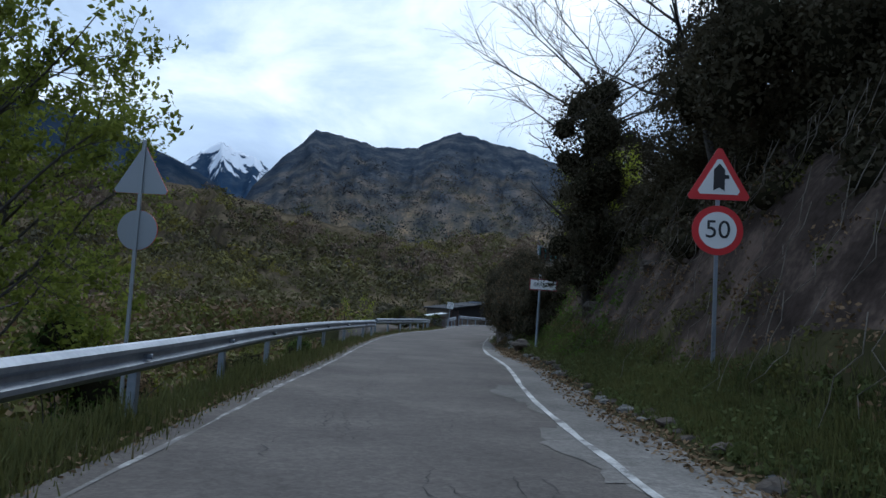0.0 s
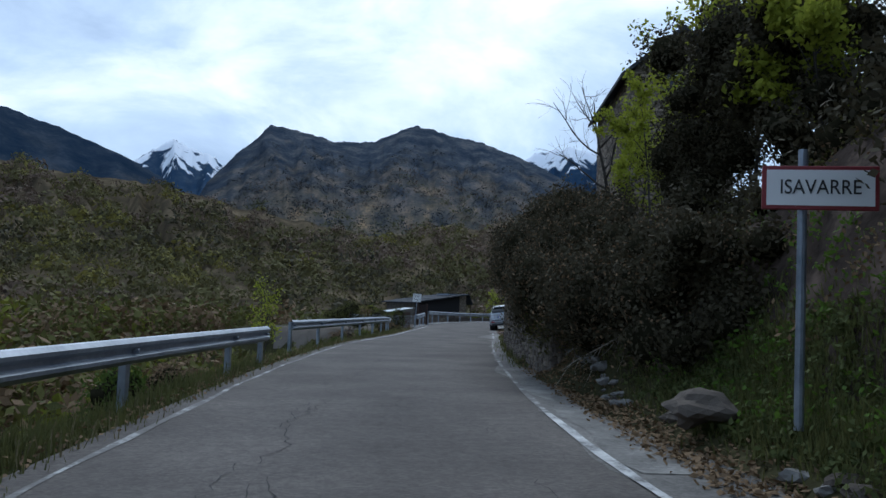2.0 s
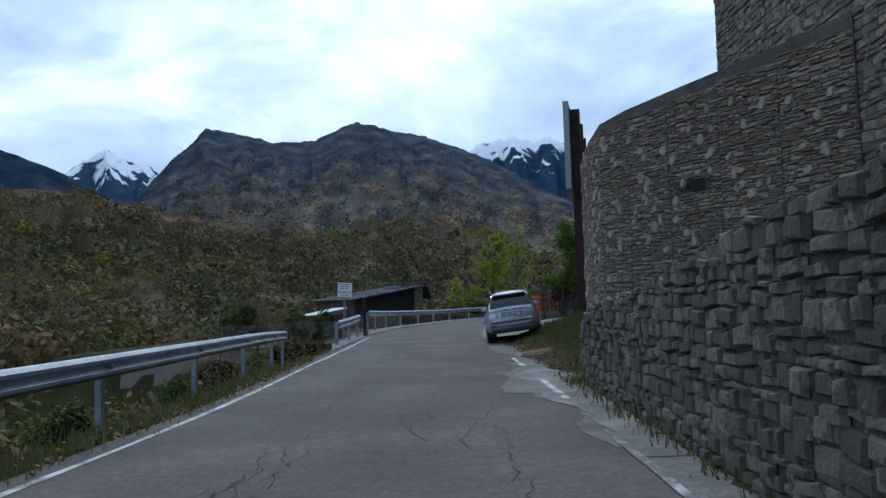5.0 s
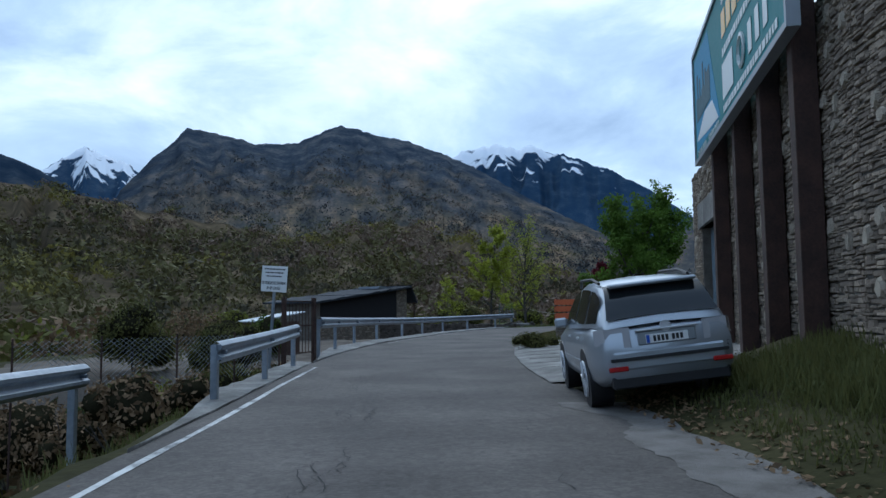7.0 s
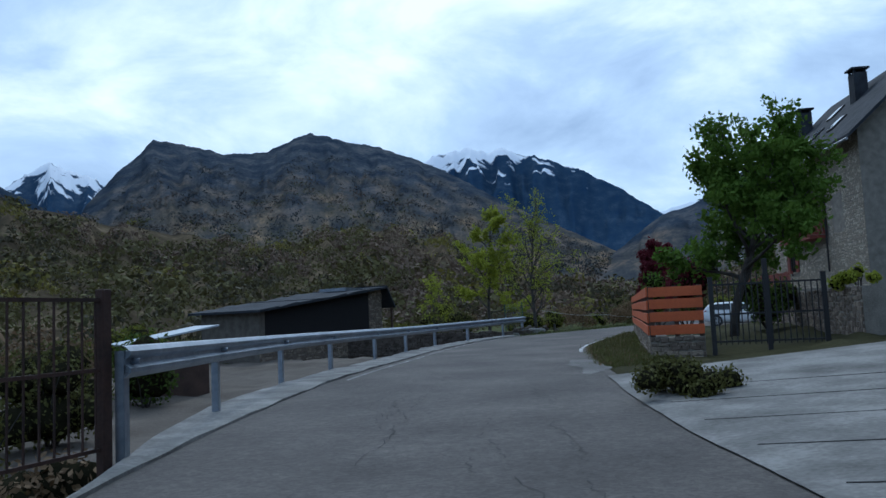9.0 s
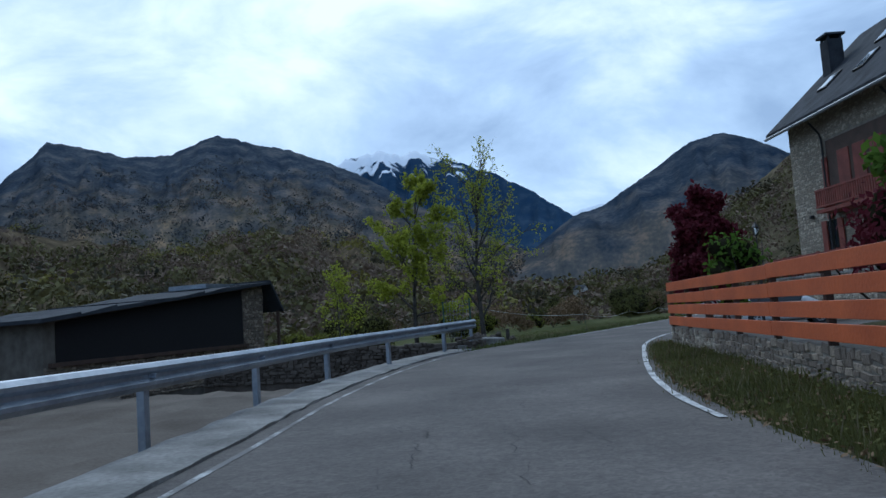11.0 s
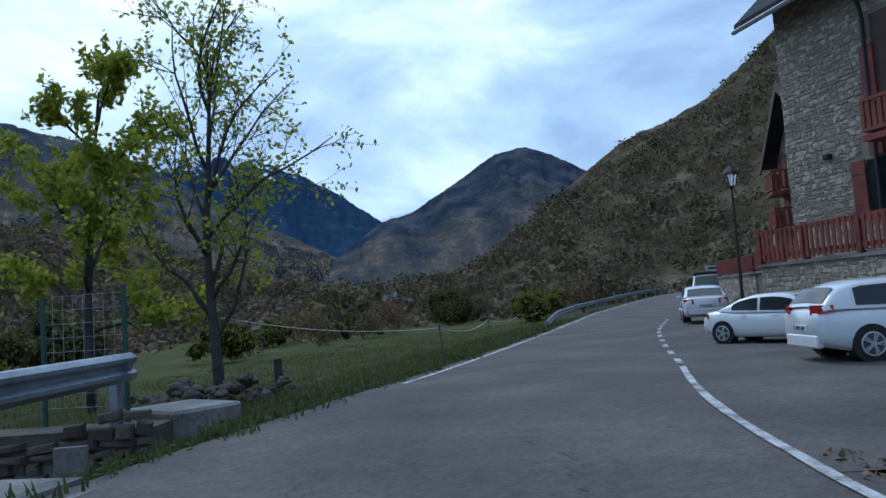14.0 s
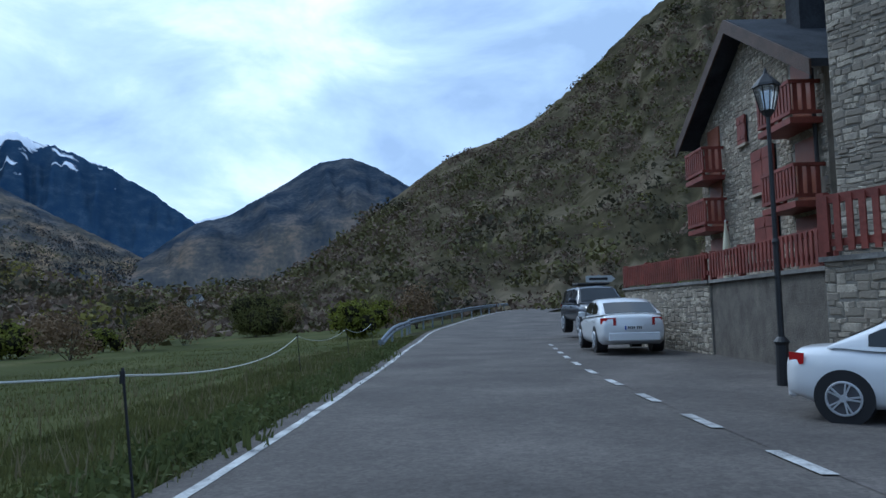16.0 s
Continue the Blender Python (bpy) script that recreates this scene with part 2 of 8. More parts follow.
def raw(name, verts, faces, mat, parent=None, label="", smooth=False):
    me = bpy.data.meshes.new(name)
    me.from_pydata([tuple(v) for v in verts], [], faces)
    me.materials.append(mat)
    if smooth:
        me.polygons.foreach_set("use_smooth", [True] * len(me.polygons))
    ob = new(name, me)
    if parent is not None:
        ob.parent = parent
    if label:
        tagged(ob, label)
    return ob


def cards(name, v, mat, parent=None, label=""):
    """Many loose four-cornered leaves or blades in one mesh. v: n x 4 x 3."""
    n = len(v)
    me = bpy.data.meshes.new(name)
    me.vertices.add(4 * n)
    me.vertices.foreach_set("co", np.asarray(v, dtype=np.float32).ravel())
    me.loops.add(4 * n)
    me.loops.foreach_set("vertex_index", np.arange(4 * n, dtype=np.int32))
    me.polygons.add(n)
    me.polygons.foreach_set("loop_start", np.arange(0, 4 * n, 4, dtype=np.int32))
    me.update(calc_edges=True)
    me.validate()
    me.materials.append(mat)
    ob = new(name, me)
    if parent is not None:
        ob.parent = parent
    if label:
        tagged(ob, label)
    return ob


def box(bm, lo, hi, m=None, bevel=0.0):
    x0, y0, z0 = lo
    x1, y1, z1 = hi
    c = [(x0, y0, z0), (x1, y0, z0), (x1, y1, z0), (x0, y1, z0), (x0, y0, z1), (x1, y0, z1), (x1, y1, z1), (x0, y1, z1)]
    vs = [bm.verts.new(m @ Vector(p) if m is not None else p) for p in c]
    fs = [bm.faces.new([vs[i] for i in q]) for q in ((0, 3, 2, 1), (4, 5, 6, 7), (0, 1, 5, 4), (1, 2, 6, 5), (2, 3, 7, 6), (3, 0, 4, 7))]
    if bevel:
        es = list({e for f in fs for e in f.edges})
        bmesh.ops.bevel(bm, geom=es, offset=bevel, segments=1, affect="EDGES")
    return bm


def beam(bm, a, b, w, h):
    """A squared bar from a to b."""
    a, b = Vector(a), Vector(b)
    m = Matrix.Translation(a) @ (b - a).to_track_quat("Y", "Z").to_matrix().to_4x4()
    return box(bm, (-w / 2, 0, -h / 2), (w / 2, (b - a).length, h / 2), m)


def tube(bm, pts, radii, sides=8, caps=True):
    pts = [Vector(p) for p in pts]
    rings = []
    for i, p in enumerate(pts):
        d = (pts[min(i + 1, len(pts) - 1)] - pts[max(i - 1, 0)]).normalized()
        u = d.orthogonal().normalized()
        w = d.cross(u)
        if i and rings:
            pu = (rings[-1][0].co - pts[i - 1])
            pu = pu - d * pu.dot(d)
            if pu.length > 1e-6:
                u = pu.normalized()
                w = d.cross(u)
        r = float(radii[i] if hasattr(radii, "__len__") else radii)
        rings.append([bm.verts.new(p + r * (math.cos(6.2832 * k / sides) * u + math.sin(6.2832 * k / sides) * w)) for k in range(sides)])
    for a, b in zip(rings, rings[1:]):
        for k in range(sides):
            bm.faces.new((a[k], a[(k + 1) % sides], b[(k + 1) % sides], b[k]))
    if caps:
        bm.faces.new(rings[0][::-1])
        bm.faces.new(rings[-1])
    return bm


def prism(bm, outline, axis_m, thick):
    """Extrudes an outline (x, z pairs) by thick along y, in the frame axis_m."""
    a = [bm.verts.new(axis_m @ Vector((x, 0, z))) for x, z in outline]
    b = [bm.verts.new(axis_m @ Vector((x, thick, z))) for x, z in outline]
    n = len(a)
    bm.faces.new(a)
    bm.faces.new(b[::-1])
    for i in range(n):
        bm.faces.new((a[i], b[i], b[(i + 1) % n], a[(i + 1) % n]))
    return bm


def stone_lump(bm, c, r, seed, squash=(1, 1, 0.7)):
    """An angular boulder."""
    rg = random.Random(seed)
    geo = bmesh.ops.create_icosphere(bm, subdivisions=3 if r > 0.14 else 2, radius=1, matrix=Matrix())
    turn = Euler((rg.random() * 6, rg.random() * 6, rg.random() * 6)).to_matrix()
    for v in geo["verts"]:
        n = noise.noise(v.co * 1.3 + Vector((seed * 3.7, 0, 0))) * 0.5 + 0.14 * noise.noise(v.co * 3.7 + Vector((0, seed * 1.7, 0))) - 0.22 * max(0.0, abs(v.co.x) - 0.62)
        p = turn @ (v.co * (1 + n))
        v.co = Vector(c) + Vector((p.x * r * squash[0], p.y * r * squash[1], p.z * r * squash[2]))


def leaf_quads(centres, normals, size, rg, jitter=0.6):
    """Leaf cards at centres; normals give the side that they mostly face."""
    n = len(centres)
    nn = normals + rg.normal(0, jitter, (n, 3))
    nn /= np.linalg.norm(nn, axis=1)[:, None] + 1e-9
    a = np.cross(nn, rg.normal(0, 1, (n, 3)))
    a /= np.linalg.norm(a, axis=1)[:, None] + 1e-9
    b = np.cross(nn, a)
    s = size * rg.uniform(0.6, 1.35, (n, 1))
    return np.stack([centres - a * s, centres - b * s * 0.55, centres + a * s, centres + b * s * 0.55], 1)


def clump_points(n, c, r, rg, shell=0.55):
    """Points in the outer part of a lumpy ball, and their outward normals."""
    d = rg.normal(0, 1, (n, 3))
    d /= np.linalg.norm(d, axis=1)[:, None]
    k = rg.uniform(shell, 1.0, (n, 1)) * (1 + 0.25 * np.sin(d[:, :1] * 5 + c[0]) * np.cos(d[:, 1:2] * 4 + c[1]))
    return np.asarray(c) + d * k * np.asarray(r), d


# ---------------------------------------------------------------- road line and ground
# stations: left edge line x, y; right edge line x, y; height
ROAD = [
    (-4.2, -14, 0.0, -15, 0.02), (-2.3, 0, 2.0, -0.5, 0.02), (-1.65, 5.6, 2.3, 6, 0.02), (-1.1, 12, 2.8, 12, 0.02), (-0.4, 19, 3.8, 19.2, 0.02),
    (0.3, 27.3, 4.5, 26.6, 0), (1.2, 35, 5.7, 34.3, 0), (2.9, 44.8, 7.6, 43.8, 0), (5.2, 53.4, 9.6, 52.4, 0), (6.7, 60.2, 11.1, 59.1, 0),
    (8.2, 66.8, 12.5, 65.4, 0), (9.4, 72.6, 13.7, 71, -0.02), (11.1, 79.6, 15.6, 77.8, -0.02), (13.8, 87.2, 18.4, 85.1, 0)] + [
    (17.0, 93.9, 21.2, 91.6, 0), (18.9, 97.8, 23.2, 95.2, 0), (21.5, 102.3, 26.0, 99.2, 0), (24.9, 106.8, 29.2, 103.4, 0.02),
    (29.25, 110.35, 32.4, 106.7, 0.02), (33.75, 113.58, 36.2, 109.9, 0.02), (38.43, 117.1, 40.6, 113.6, 0.03), (44.3, 121.65, 46.2, 118.0, 0.04),
    (53, 128.5, 55.2, 124.4, 0.06), (68, 139.5, 70.2, 135.6, 0.25), (92, 152, 94, 148, 1.05), (128, 168, 130, 164, 1.7)]
ROAD = np.array(ROAD)


def spline(p, u):
    """Catmull-Rom through the rows of p at the float index u."""
    u = np.clip(np.asarray(u, float), 0, len(p) - 1.0001)
    i = u.astype(int)
    f = (u - i)[..., None]
    g = lambda k: p[np.clip(i + k, 0, len(p) - 1)]
    a, b, c, d = g(-1), g(0), g(1), g(2)
    return 0.5 * (2 * b + (c - a) * f + (2 * a - 5 * b + 4 * c - d) * f ** 2 + (3 * b - a - 3 * c + d) * f ** 3)


US = np.linspace(0, len(ROAD) - 1.001, 700)
RS = spline(ROAD, US)
MID = (RS[:, 0:2] + RS[:, 2:4]) / 2


def road_at(u, off, dz=0.0):
    """A point off metres to the right of the road's middle at the station u."""
    r = spline(ROAD, u)
    l, q = r[..., 0:2], r[..., 2:4]
    n = (q - l) / np.linalg.norm(q - l, axis=-1)[..., None]
    p = (l + q) / 2 + n * np.asarray(off)[..., None]
    return np.concatenate([p, r[..., 4:5] + dz], -1)


def locate(x, y):
    """Station and signed distance to the right of the middle for arrays of points."""
    x, y = np.asarray(x, float), np.asarray(y, float)
    shape = x.shape
    p = np.stack([x.ravel(), y.ravel()], 1)
    best = np.empty(len(p), int)
    for k in range(0, len(p), 4000):
        q = p[k:k + 4000]
        best[k:k + 4000] = ((q[:, None, :] - MID[None]) ** 2).sum(2).argmin(1)
    n = RS[best, 2:4] - RS[best, 0:2]
    n /= np.linalg.norm(n, axis=1)[:, None]
    w = p - MID[best]
    d = (w * n).sum(1)
    far = np.linalg.norm(w, axis=1)
    d = np.where(np.abs(d) < far * 0.7, np.sign(d + 1e-9) * far, d)
    return US[best].reshape(shape), d.reshape(shape), RS[best, 4].reshape(shape)


def step(x, a, b):
    t = np.clip((x - a) / (b - a), 0, 1)
    return t * t * (3 - 2 * t)


def ground_height(x, y):
    u, d, zr = locate(x, y)
    dl, dr = -d - 2.1, d - 2.1
    # the left side: a valley edge, then a meadow beside the last stretch
    meadow = step(u, 16.2, 18.2)
    left = -(1 - np.exp(-np.maximum(dl - 0.9, 0) / 7)) * 5.5 * (1 - meadow) - (1 - np.exp(-np.maximum(dl - 0.6, 0) / 13)) * 1.25 * meadow
    yard = step(u, 12.2, 12.6) * (1 - step(u + 0.02 * np.clip(dl, 0, 20), 17.05, 17.25))
    left = left * (1 - yard) - (0.72 * step(dl, 1.1, 1.5) + 2.5 * step(dl, 17, 30)) * yard
    left += 0.03 * np.maximum(dl - 70, 0)
    # the right side: a steep bank, then terraces, a driveway, gardens and a parking place
    t = dr - 1.0
    bank = 0.03 + 0.1 * step(t, -0.2, 0.4) + 0.4 * np.clip(t, 0, 1.2) + 2.2 * np.clip(t - 1.2, 0, 1.2) + 1.15 * np.clip(t - 2.4, 0, 4) + 0.3 * np.clip(t - 6.4, 0, 40)
    verge = 0.02 + 0.28 * np.clip(dr - 0.5, 0, 3.2)
    drive = 0.075 * np.clip(dr, 0, 30) - 0.05
    park = -0.08 + 0 * dr
    top = np.interp(u, [5.0, 5.7, 6.3, 6.8, 7.3, 7.7, 8.1, 8.5], [1.7, 1.8, 2.1, 2.1, 1.65, 1.25, 1.0, 0.8])
    low = 0.03 + (top - 0.03) * step(dr, 0.9, 1.7) + np.interp(u, [5, 6.4, 7.3, 8.2], [0.5, 0.42, 0.36, 0.25]) * np.clip(dr - 1.5, 0, 12)
    k1, k2, k3, k4 = step(u, 5.0, 5.5), step(u - 0.1 * np.clip(dr, 0, 5), 8.35, 8.6), step(u, 10.4, 11.0), step(u, 16.5, 17.3)
    right = bank * (1 - k1) + low * k1 * (1 - k2) + verge * k2 * (1 - k3) + drive * k3 * (1 - k4) + park * k4
    right += 0.45 * np.maximum(dr - 32, 0) * step(u, 6, 9)
    z = np.where(d < 0, np.where(dl > 0, left, 0), np.where(dr > 0, right, 0)) + zr
    return z - 0.06 - zr * (1 - np.exp(-np.maximum(np.abs(d) - 5, 0) / 12)) * step(u, 20.5, 22.5)


def z_at(x, y):
    return float(on_ground(np.array([x]), np.array([y]))[0])


# one sheet of ground, fine near the road and coarse towards the horizon
gx = np.concatenate([[-4500, -2500, -1200, -600, -300, -150, -90, -60, -40, -28, -20], np.arange(-14, 62, 0.6), [66, 72, 80, 95, 120, 160, 220, 320, 600, 1200, 2500, 4500]])
gy = np.concatenate([[-4500, -2000, -800, -300, -120, -60, -36, -24], np.arange(-16, 136, 0.7), [140, 146, 155, 170, 190, 220, 270, 340, 450, 700, 1200, 2500, 4500]])
GX, GY = np.meshgrid(gx, gy)
GZ = ground_height(GX, GY)
reach = np.hypot(GX - 20, GY - 80)
GZ = np.where(reach > 250, np.minimum(GZ, 12), GZ)
rough_amp = 0.05 * np.clip((np.abs(locate(GX, GY)[1]) - 2.6) / 2, 0, 1)
GZ = GZ + rough_amp * 1.6 * np.random.default_rng(7).normal(0, 0.6, GZ.shape)
nx, ny = len(gx), len(gy)
gv = np.stack([GX.ravel(), GY.ravel(), GZ.ravel()], 1)
gf = [(j * nx + i, j * nx + i + 1, (j + 1) * nx + i + 1, (j + 1) * nx + i) for j in range(ny - 1) for i in range(nx - 1)]
ground = tagged(raw("ground", gv, gf, EARTH, smooth=True), "rough grass and bare earth beside the road", "ground", kind="structure")
for m in (MEADOW, BANK_EARTH, YARD_EARTH):
    ground.data.materials.append(m)
cx, cy = np.array([gv[f[0]][0] for f in gf]), np.array([gv[f[0]][1] for f in gf])
cu, cd, _ = locate(cx, cy)
pick = np.where((cu > 17.2) & (cd < -3) & (cx > 27) & (cy < 260), 1, 0)
pick = np.where((cu < 5.4) & (cd > 4.2) & (cd < 14), 2, pick)
pick = np.where((cu > 12.4) & (cu < 17.1) & (cd < -2.6) & (cd > -18), 3, pick)
ground.data.polygons.foreach_set("material_index", pick.astype(np.int32))


def on_ground(x, y):
    """Height of the finished sheet of ground."""
    x, y = np.asarray(x, float), np.asarray(y, float)
    i, j = np.clip(np.searchsorted(gx, x) - 1, 0, nx - 2), np.clip(np.searchsorted(gy, y) - 1, 0, ny - 2)
    f, g = (x - gx[i]) / (gx[i + 1] - gx[i]), (y - gy[j]) / (gy[j + 1] - gy[j])
    return (GZ[j, i] * (1 - f) + GZ[j, i + 1] * f) * (1 - g) + (GZ[j + 1, i] * (1 - f) + GZ[j + 1, i + 1] * f) * g


rus = np.arange(0, 24.9, 0.06)
r_rows = spline(ROAD, rus)
rn = (r_rows[:, 2:4] - r_rows[:, 0:2])
rw = np.linalg.norm(rn, axis=1)[:, None]
rn = rn / rw
r_cols = []
for k in range(9):
    f = k / 8
    xy = r_rows[:, 0:2] - rn * 0.3 + rn * (rw + 0.55) * f
    r_cols.append(np.concatenate([xy, r_rows[:, 4:5]], 1))
nr = len(rus)
road = raw("road", np.concatenate(r_cols), [(k * nr + i, (k + 1) * nr + i, (k + 1) * nr + i + 1, k * nr + i + 1) for k in range(8) for i in range(nr - 1)], ASPHALT, smooth=True)
tagged(road, "worn grey asphalt mountain road with fine cracks", "road", kind="structure")


def edge_at(u, side, off, dz=0.0):
    """A point off metres outside the left (-1) or right (1) edge line at the station u."""
    r = spline(ROAD, np.asarray(u, float))
    l, q = r[..., 0:2], r[..., 2:4]
    n = (q - l) / np.linalg.norm(q - l, axis=-1)[..., None]
    p = (l - n * np.asarray(off)[..., None]) if side < 0 else (q + n * np.asarray(off)[..., None])
    return np.concatenate([p, r[..., 4:5] + dz], -1)


def strip(name, u0, u1, side, a, b, dz, mat, label, category, parent=None, wobble=0.0, seed=1, step_u=0.02, dz_out=None, kind="structure"):
    """A band along an edge line, from a to b metres outside it, with an uneven rim."""
    us = np.arange(u0, u1 + 1e-6, step_u)
    w = wobble * np.array([noise.noise(Vector((float(q) * 4.1, seed * 7.3, 0))) for q in us])
    w2 = wobble * np.array([noise.noise(Vector((float(q) * 5.3, seed * 3.1, 9))) for q in us])
    w = w + 0.2 * wobble * np.array([noise.noise(Vector((float(q) * 29, seed * 2.3, 4))) for q in us])
    w2 = w2 + 0.2 * wobble * np.array([noise.noise(Vector((float(q) * 33, seed * 1.3, 6))) for q in us])
    p = edge_at(us, side, a + w, dz)
    q = edge_at(us, side, b + w2, dz if dz_out is None else dz_out)
    n = len(us)
    v = np.concatenate([p, q])
    f = [(i, i + 1, n + i + 1, n + i) if side < 0 else (i, n + i, n + i + 1, i + 1) for i in range(n - 1)]
    ob = raw(name, v, f, mat, parent)
    if parent is None:
        tagged(ob, label, category, kind=kind)
    return ob


# shoulders, kerbs and painted lines
strip("shoulder", 1.0, 7.6, 1, -0.05, 0.95, 0.004, ASPHALT_OLD, "pale worn strip of old asphalt beside the edge line", "road shoulder", wobble=0.25, seed=4)
strip("shoulder", 7.6, 10.3, 1, -0.2, 1.25, 0.005, GRAVEL, "broken gravel edge of the road", "road shoulder", wobble=0.5, seed=8)
def kerb(u0, u1, side, a, b, h, mat, label, seed=1, deep=0.7):
    """A solid edging along the road with a low riser, an uneven top and an outer face."""
    us = np.arange(u0, u1, 0.05)
    rows = []
    for k, (o, z) in enumerate(((a, -0.05), (a, h * 0.7), ((a + b) / 2, h), (b, h), (b + 0.05, -deep))):
        w = 0.06 * np.array([noise.noise(Vector((float(q) * 6.3, seed * 7.3, k * 2.0))) for q in us])
        zz = 0.03 * np.array([noise.noise(Vector((float(q) * 9.3, seed * 5.1, k * 3.0))) for q in us]) if k in (1, 2, 3) else 0
        taper = step(us - u0, 0, 0.9)
        p = edge_at(us, side, a + (o + w - a) * taper, z)
        p[:, 2] += zz * taper
        rows.append(p)
    n = len(us)
    v = np.concatenate(rows)
    f = [(k * n + i, k * n + i + 1, (k + 1) * n + i + 1, (k + 1) * n + i) for k in range(len(rows) - 1) for i in range(n - 1)]
    f += [tuple(k * n for k in range(len(rows)))[::-1], tuple(k * n + n - 1 for k in range(len(rows)))]
    return tagged(raw("kerb", v, f, mat), label, "kerb", kind="structure")


kerb(9.7, 11.6, -1, 0.28, 0.85, 0.04, CONCRETE, "crumbling concrete edge of the road", seed=2)
kerb(11.6, 17.4, -1, 0.28, 1.15, 0.05, CONCRETE, "crumbling concrete edge under the guardrail", seed=3, deep=1.1)
strip("edge_line", 0.5, 7.2, -1, -0.045, 0.035, 0.005, PAINT_WORN, "almost worn-off white edge line", "road marking", wobble=0.05, seed=5)
strip("edge_line", 7.2, 11.4, -1, -0.04, 0.04, 0.005, PAINT, "worn white edge line", "road marking", wobble=0.02, seed=5)
strip("edge_line", 13.0, 17.3, -1, -0.04, 0.04, 0.005, PAINT_WORN, "thin worn white edge line", "road marking", wobble=0.02, seed=6)
strip("edge_line", 18.6, 24.8, -1, -0.05, 0.05, 0.005, PAINT, "white edge line beside the meadow", "road marking", wobble=0.02, seed=7)
strip("edge_line", 0.5, 5.2, 1, -0.05, 0.05, 0.013, PAINT, "worn white edge line", "road marking", wobble=0.03, seed=19)
strip("edge_line", 5.2, 7.7, 1, -0.04, 0.04, 0.013, PAINT_WORN, "worn white edge line", "road marking", wobble=0.03, seed=9)
strip("edge_line", 8.0, 8.35, 1, -0.05, 0.05, 0.013, PAINT, "broken white edge line", "road marking", wobble=0.03, seed=10)
strip("edge_line", 8.75, 9.1, 1, -0.05, 0.05, 0.013, PAINT, "broken white edge line", "road marking", wobble=0.03, seed=11)
strip("edge_line", 14.0, 18.8, 1, -0.05, 0.05, 0.013, PAINT, "curved white edge line below the garden wall", "road marking", wobble=0.015, seed=12)
dash_u = np.arange(18.80, 22.6, 0.002)
dash_s = np.concatenate([[0], np.cumsum(np.linalg.norm(np.diff(edge_at(dash_u, 1, 0.0)[:, :2], axis=0), axis=1))])
for k in range(11):
    d0, d1 = np.interp([0.6 + 2.06 * k, 1.6 + 2.06 * k], dash_s, dash_u)
    strip("edge_dash", d0, d1, 1, -0.06, 0.06, 0.013, PAINT, "short white dash before the parking place", "road marking", seed=k, step_u=0.02)

# ---------------------------------------------------------------- mountains and slopes
HUB = (15.0, 75.0)


def slope(name, crest, r_crest, r_base, z_base, mat, label, cols=240, rows=26, rough=0.05, hub=HUB, seed=0, back=1.25, power=1.0, kind="structure", teeth=0.012):
    """A mountainside: the crest is given by bearing and elevation in degrees as seen from the hub."""
    az = np.linspace(crest[0][0], crest[-1][0], cols)
    el = np.interp(az, [c[0] for c in crest], [c[1] for c in crest])
    v = []
    for j in range(rows + 3):
        f = min(j / rows, 1.0)
        r0 = r_base + (r_crest - r_base) * f
        for a, e in zip(az, el):
            top = r_crest * math.tan(radians(e))
            s = Vector((a * 0.3, f * 0.7, seed * 11.3))
            n = noise.fractal(s * 2.2, 0.9, 2.1, 5)
            ridge = 1 - abs(noise.noise(Vector((a * 0.35 + n * 0.5, f * 0.8, seed))))
            r = r0 * (1 + 0.06 * n * (1 - f))
            z = z_base + (top - z_base) * (f ** power) * (1 + rough * (ridge - 0.8 + 0.7 * n) * math.sin(math.pi * min(f, 0.98)) * 3)
            z += top * teeth * noise.fractal(Vector((a * 2.5, f * 9, seed + 5)), 0.7, 2.1, 4) * f
            if j > rows:
                r, z = r_crest * (1 + (back - 1) * (j - rows)), top * (1 - 0.35 * (j - rows))
            v.append((hub[0] + r * math.sin(radians(a)), hub[1] + r * math.cos(radians(a)), z))
    f = [(j * cols + i, j * cols + i + 1, (j + 1) * cols + i + 1, (j + 1) * cols + i) for j in range(rows + 2) for i in range(cols - 1)]
    ob = raw(name, v, f, mat, smooth=True)
    flat = np.array([((math.atan2(q[0] - hub[0], q[1] - hub[1])) * (0.6 * r_crest + 0.4 * r_base), q[2] * 1.15) for q in v])
    index = np.empty(len(ob.data.loops), np.int32)
    ob.data.loops.foreach_get("vertex_index", index)
    ob.data.uv_layers.new(name="slope").data.foreach_set("uv", flat[index].astype(np.float32).ravel())
    return tagged(ob, label, "mountain", kind=kind)


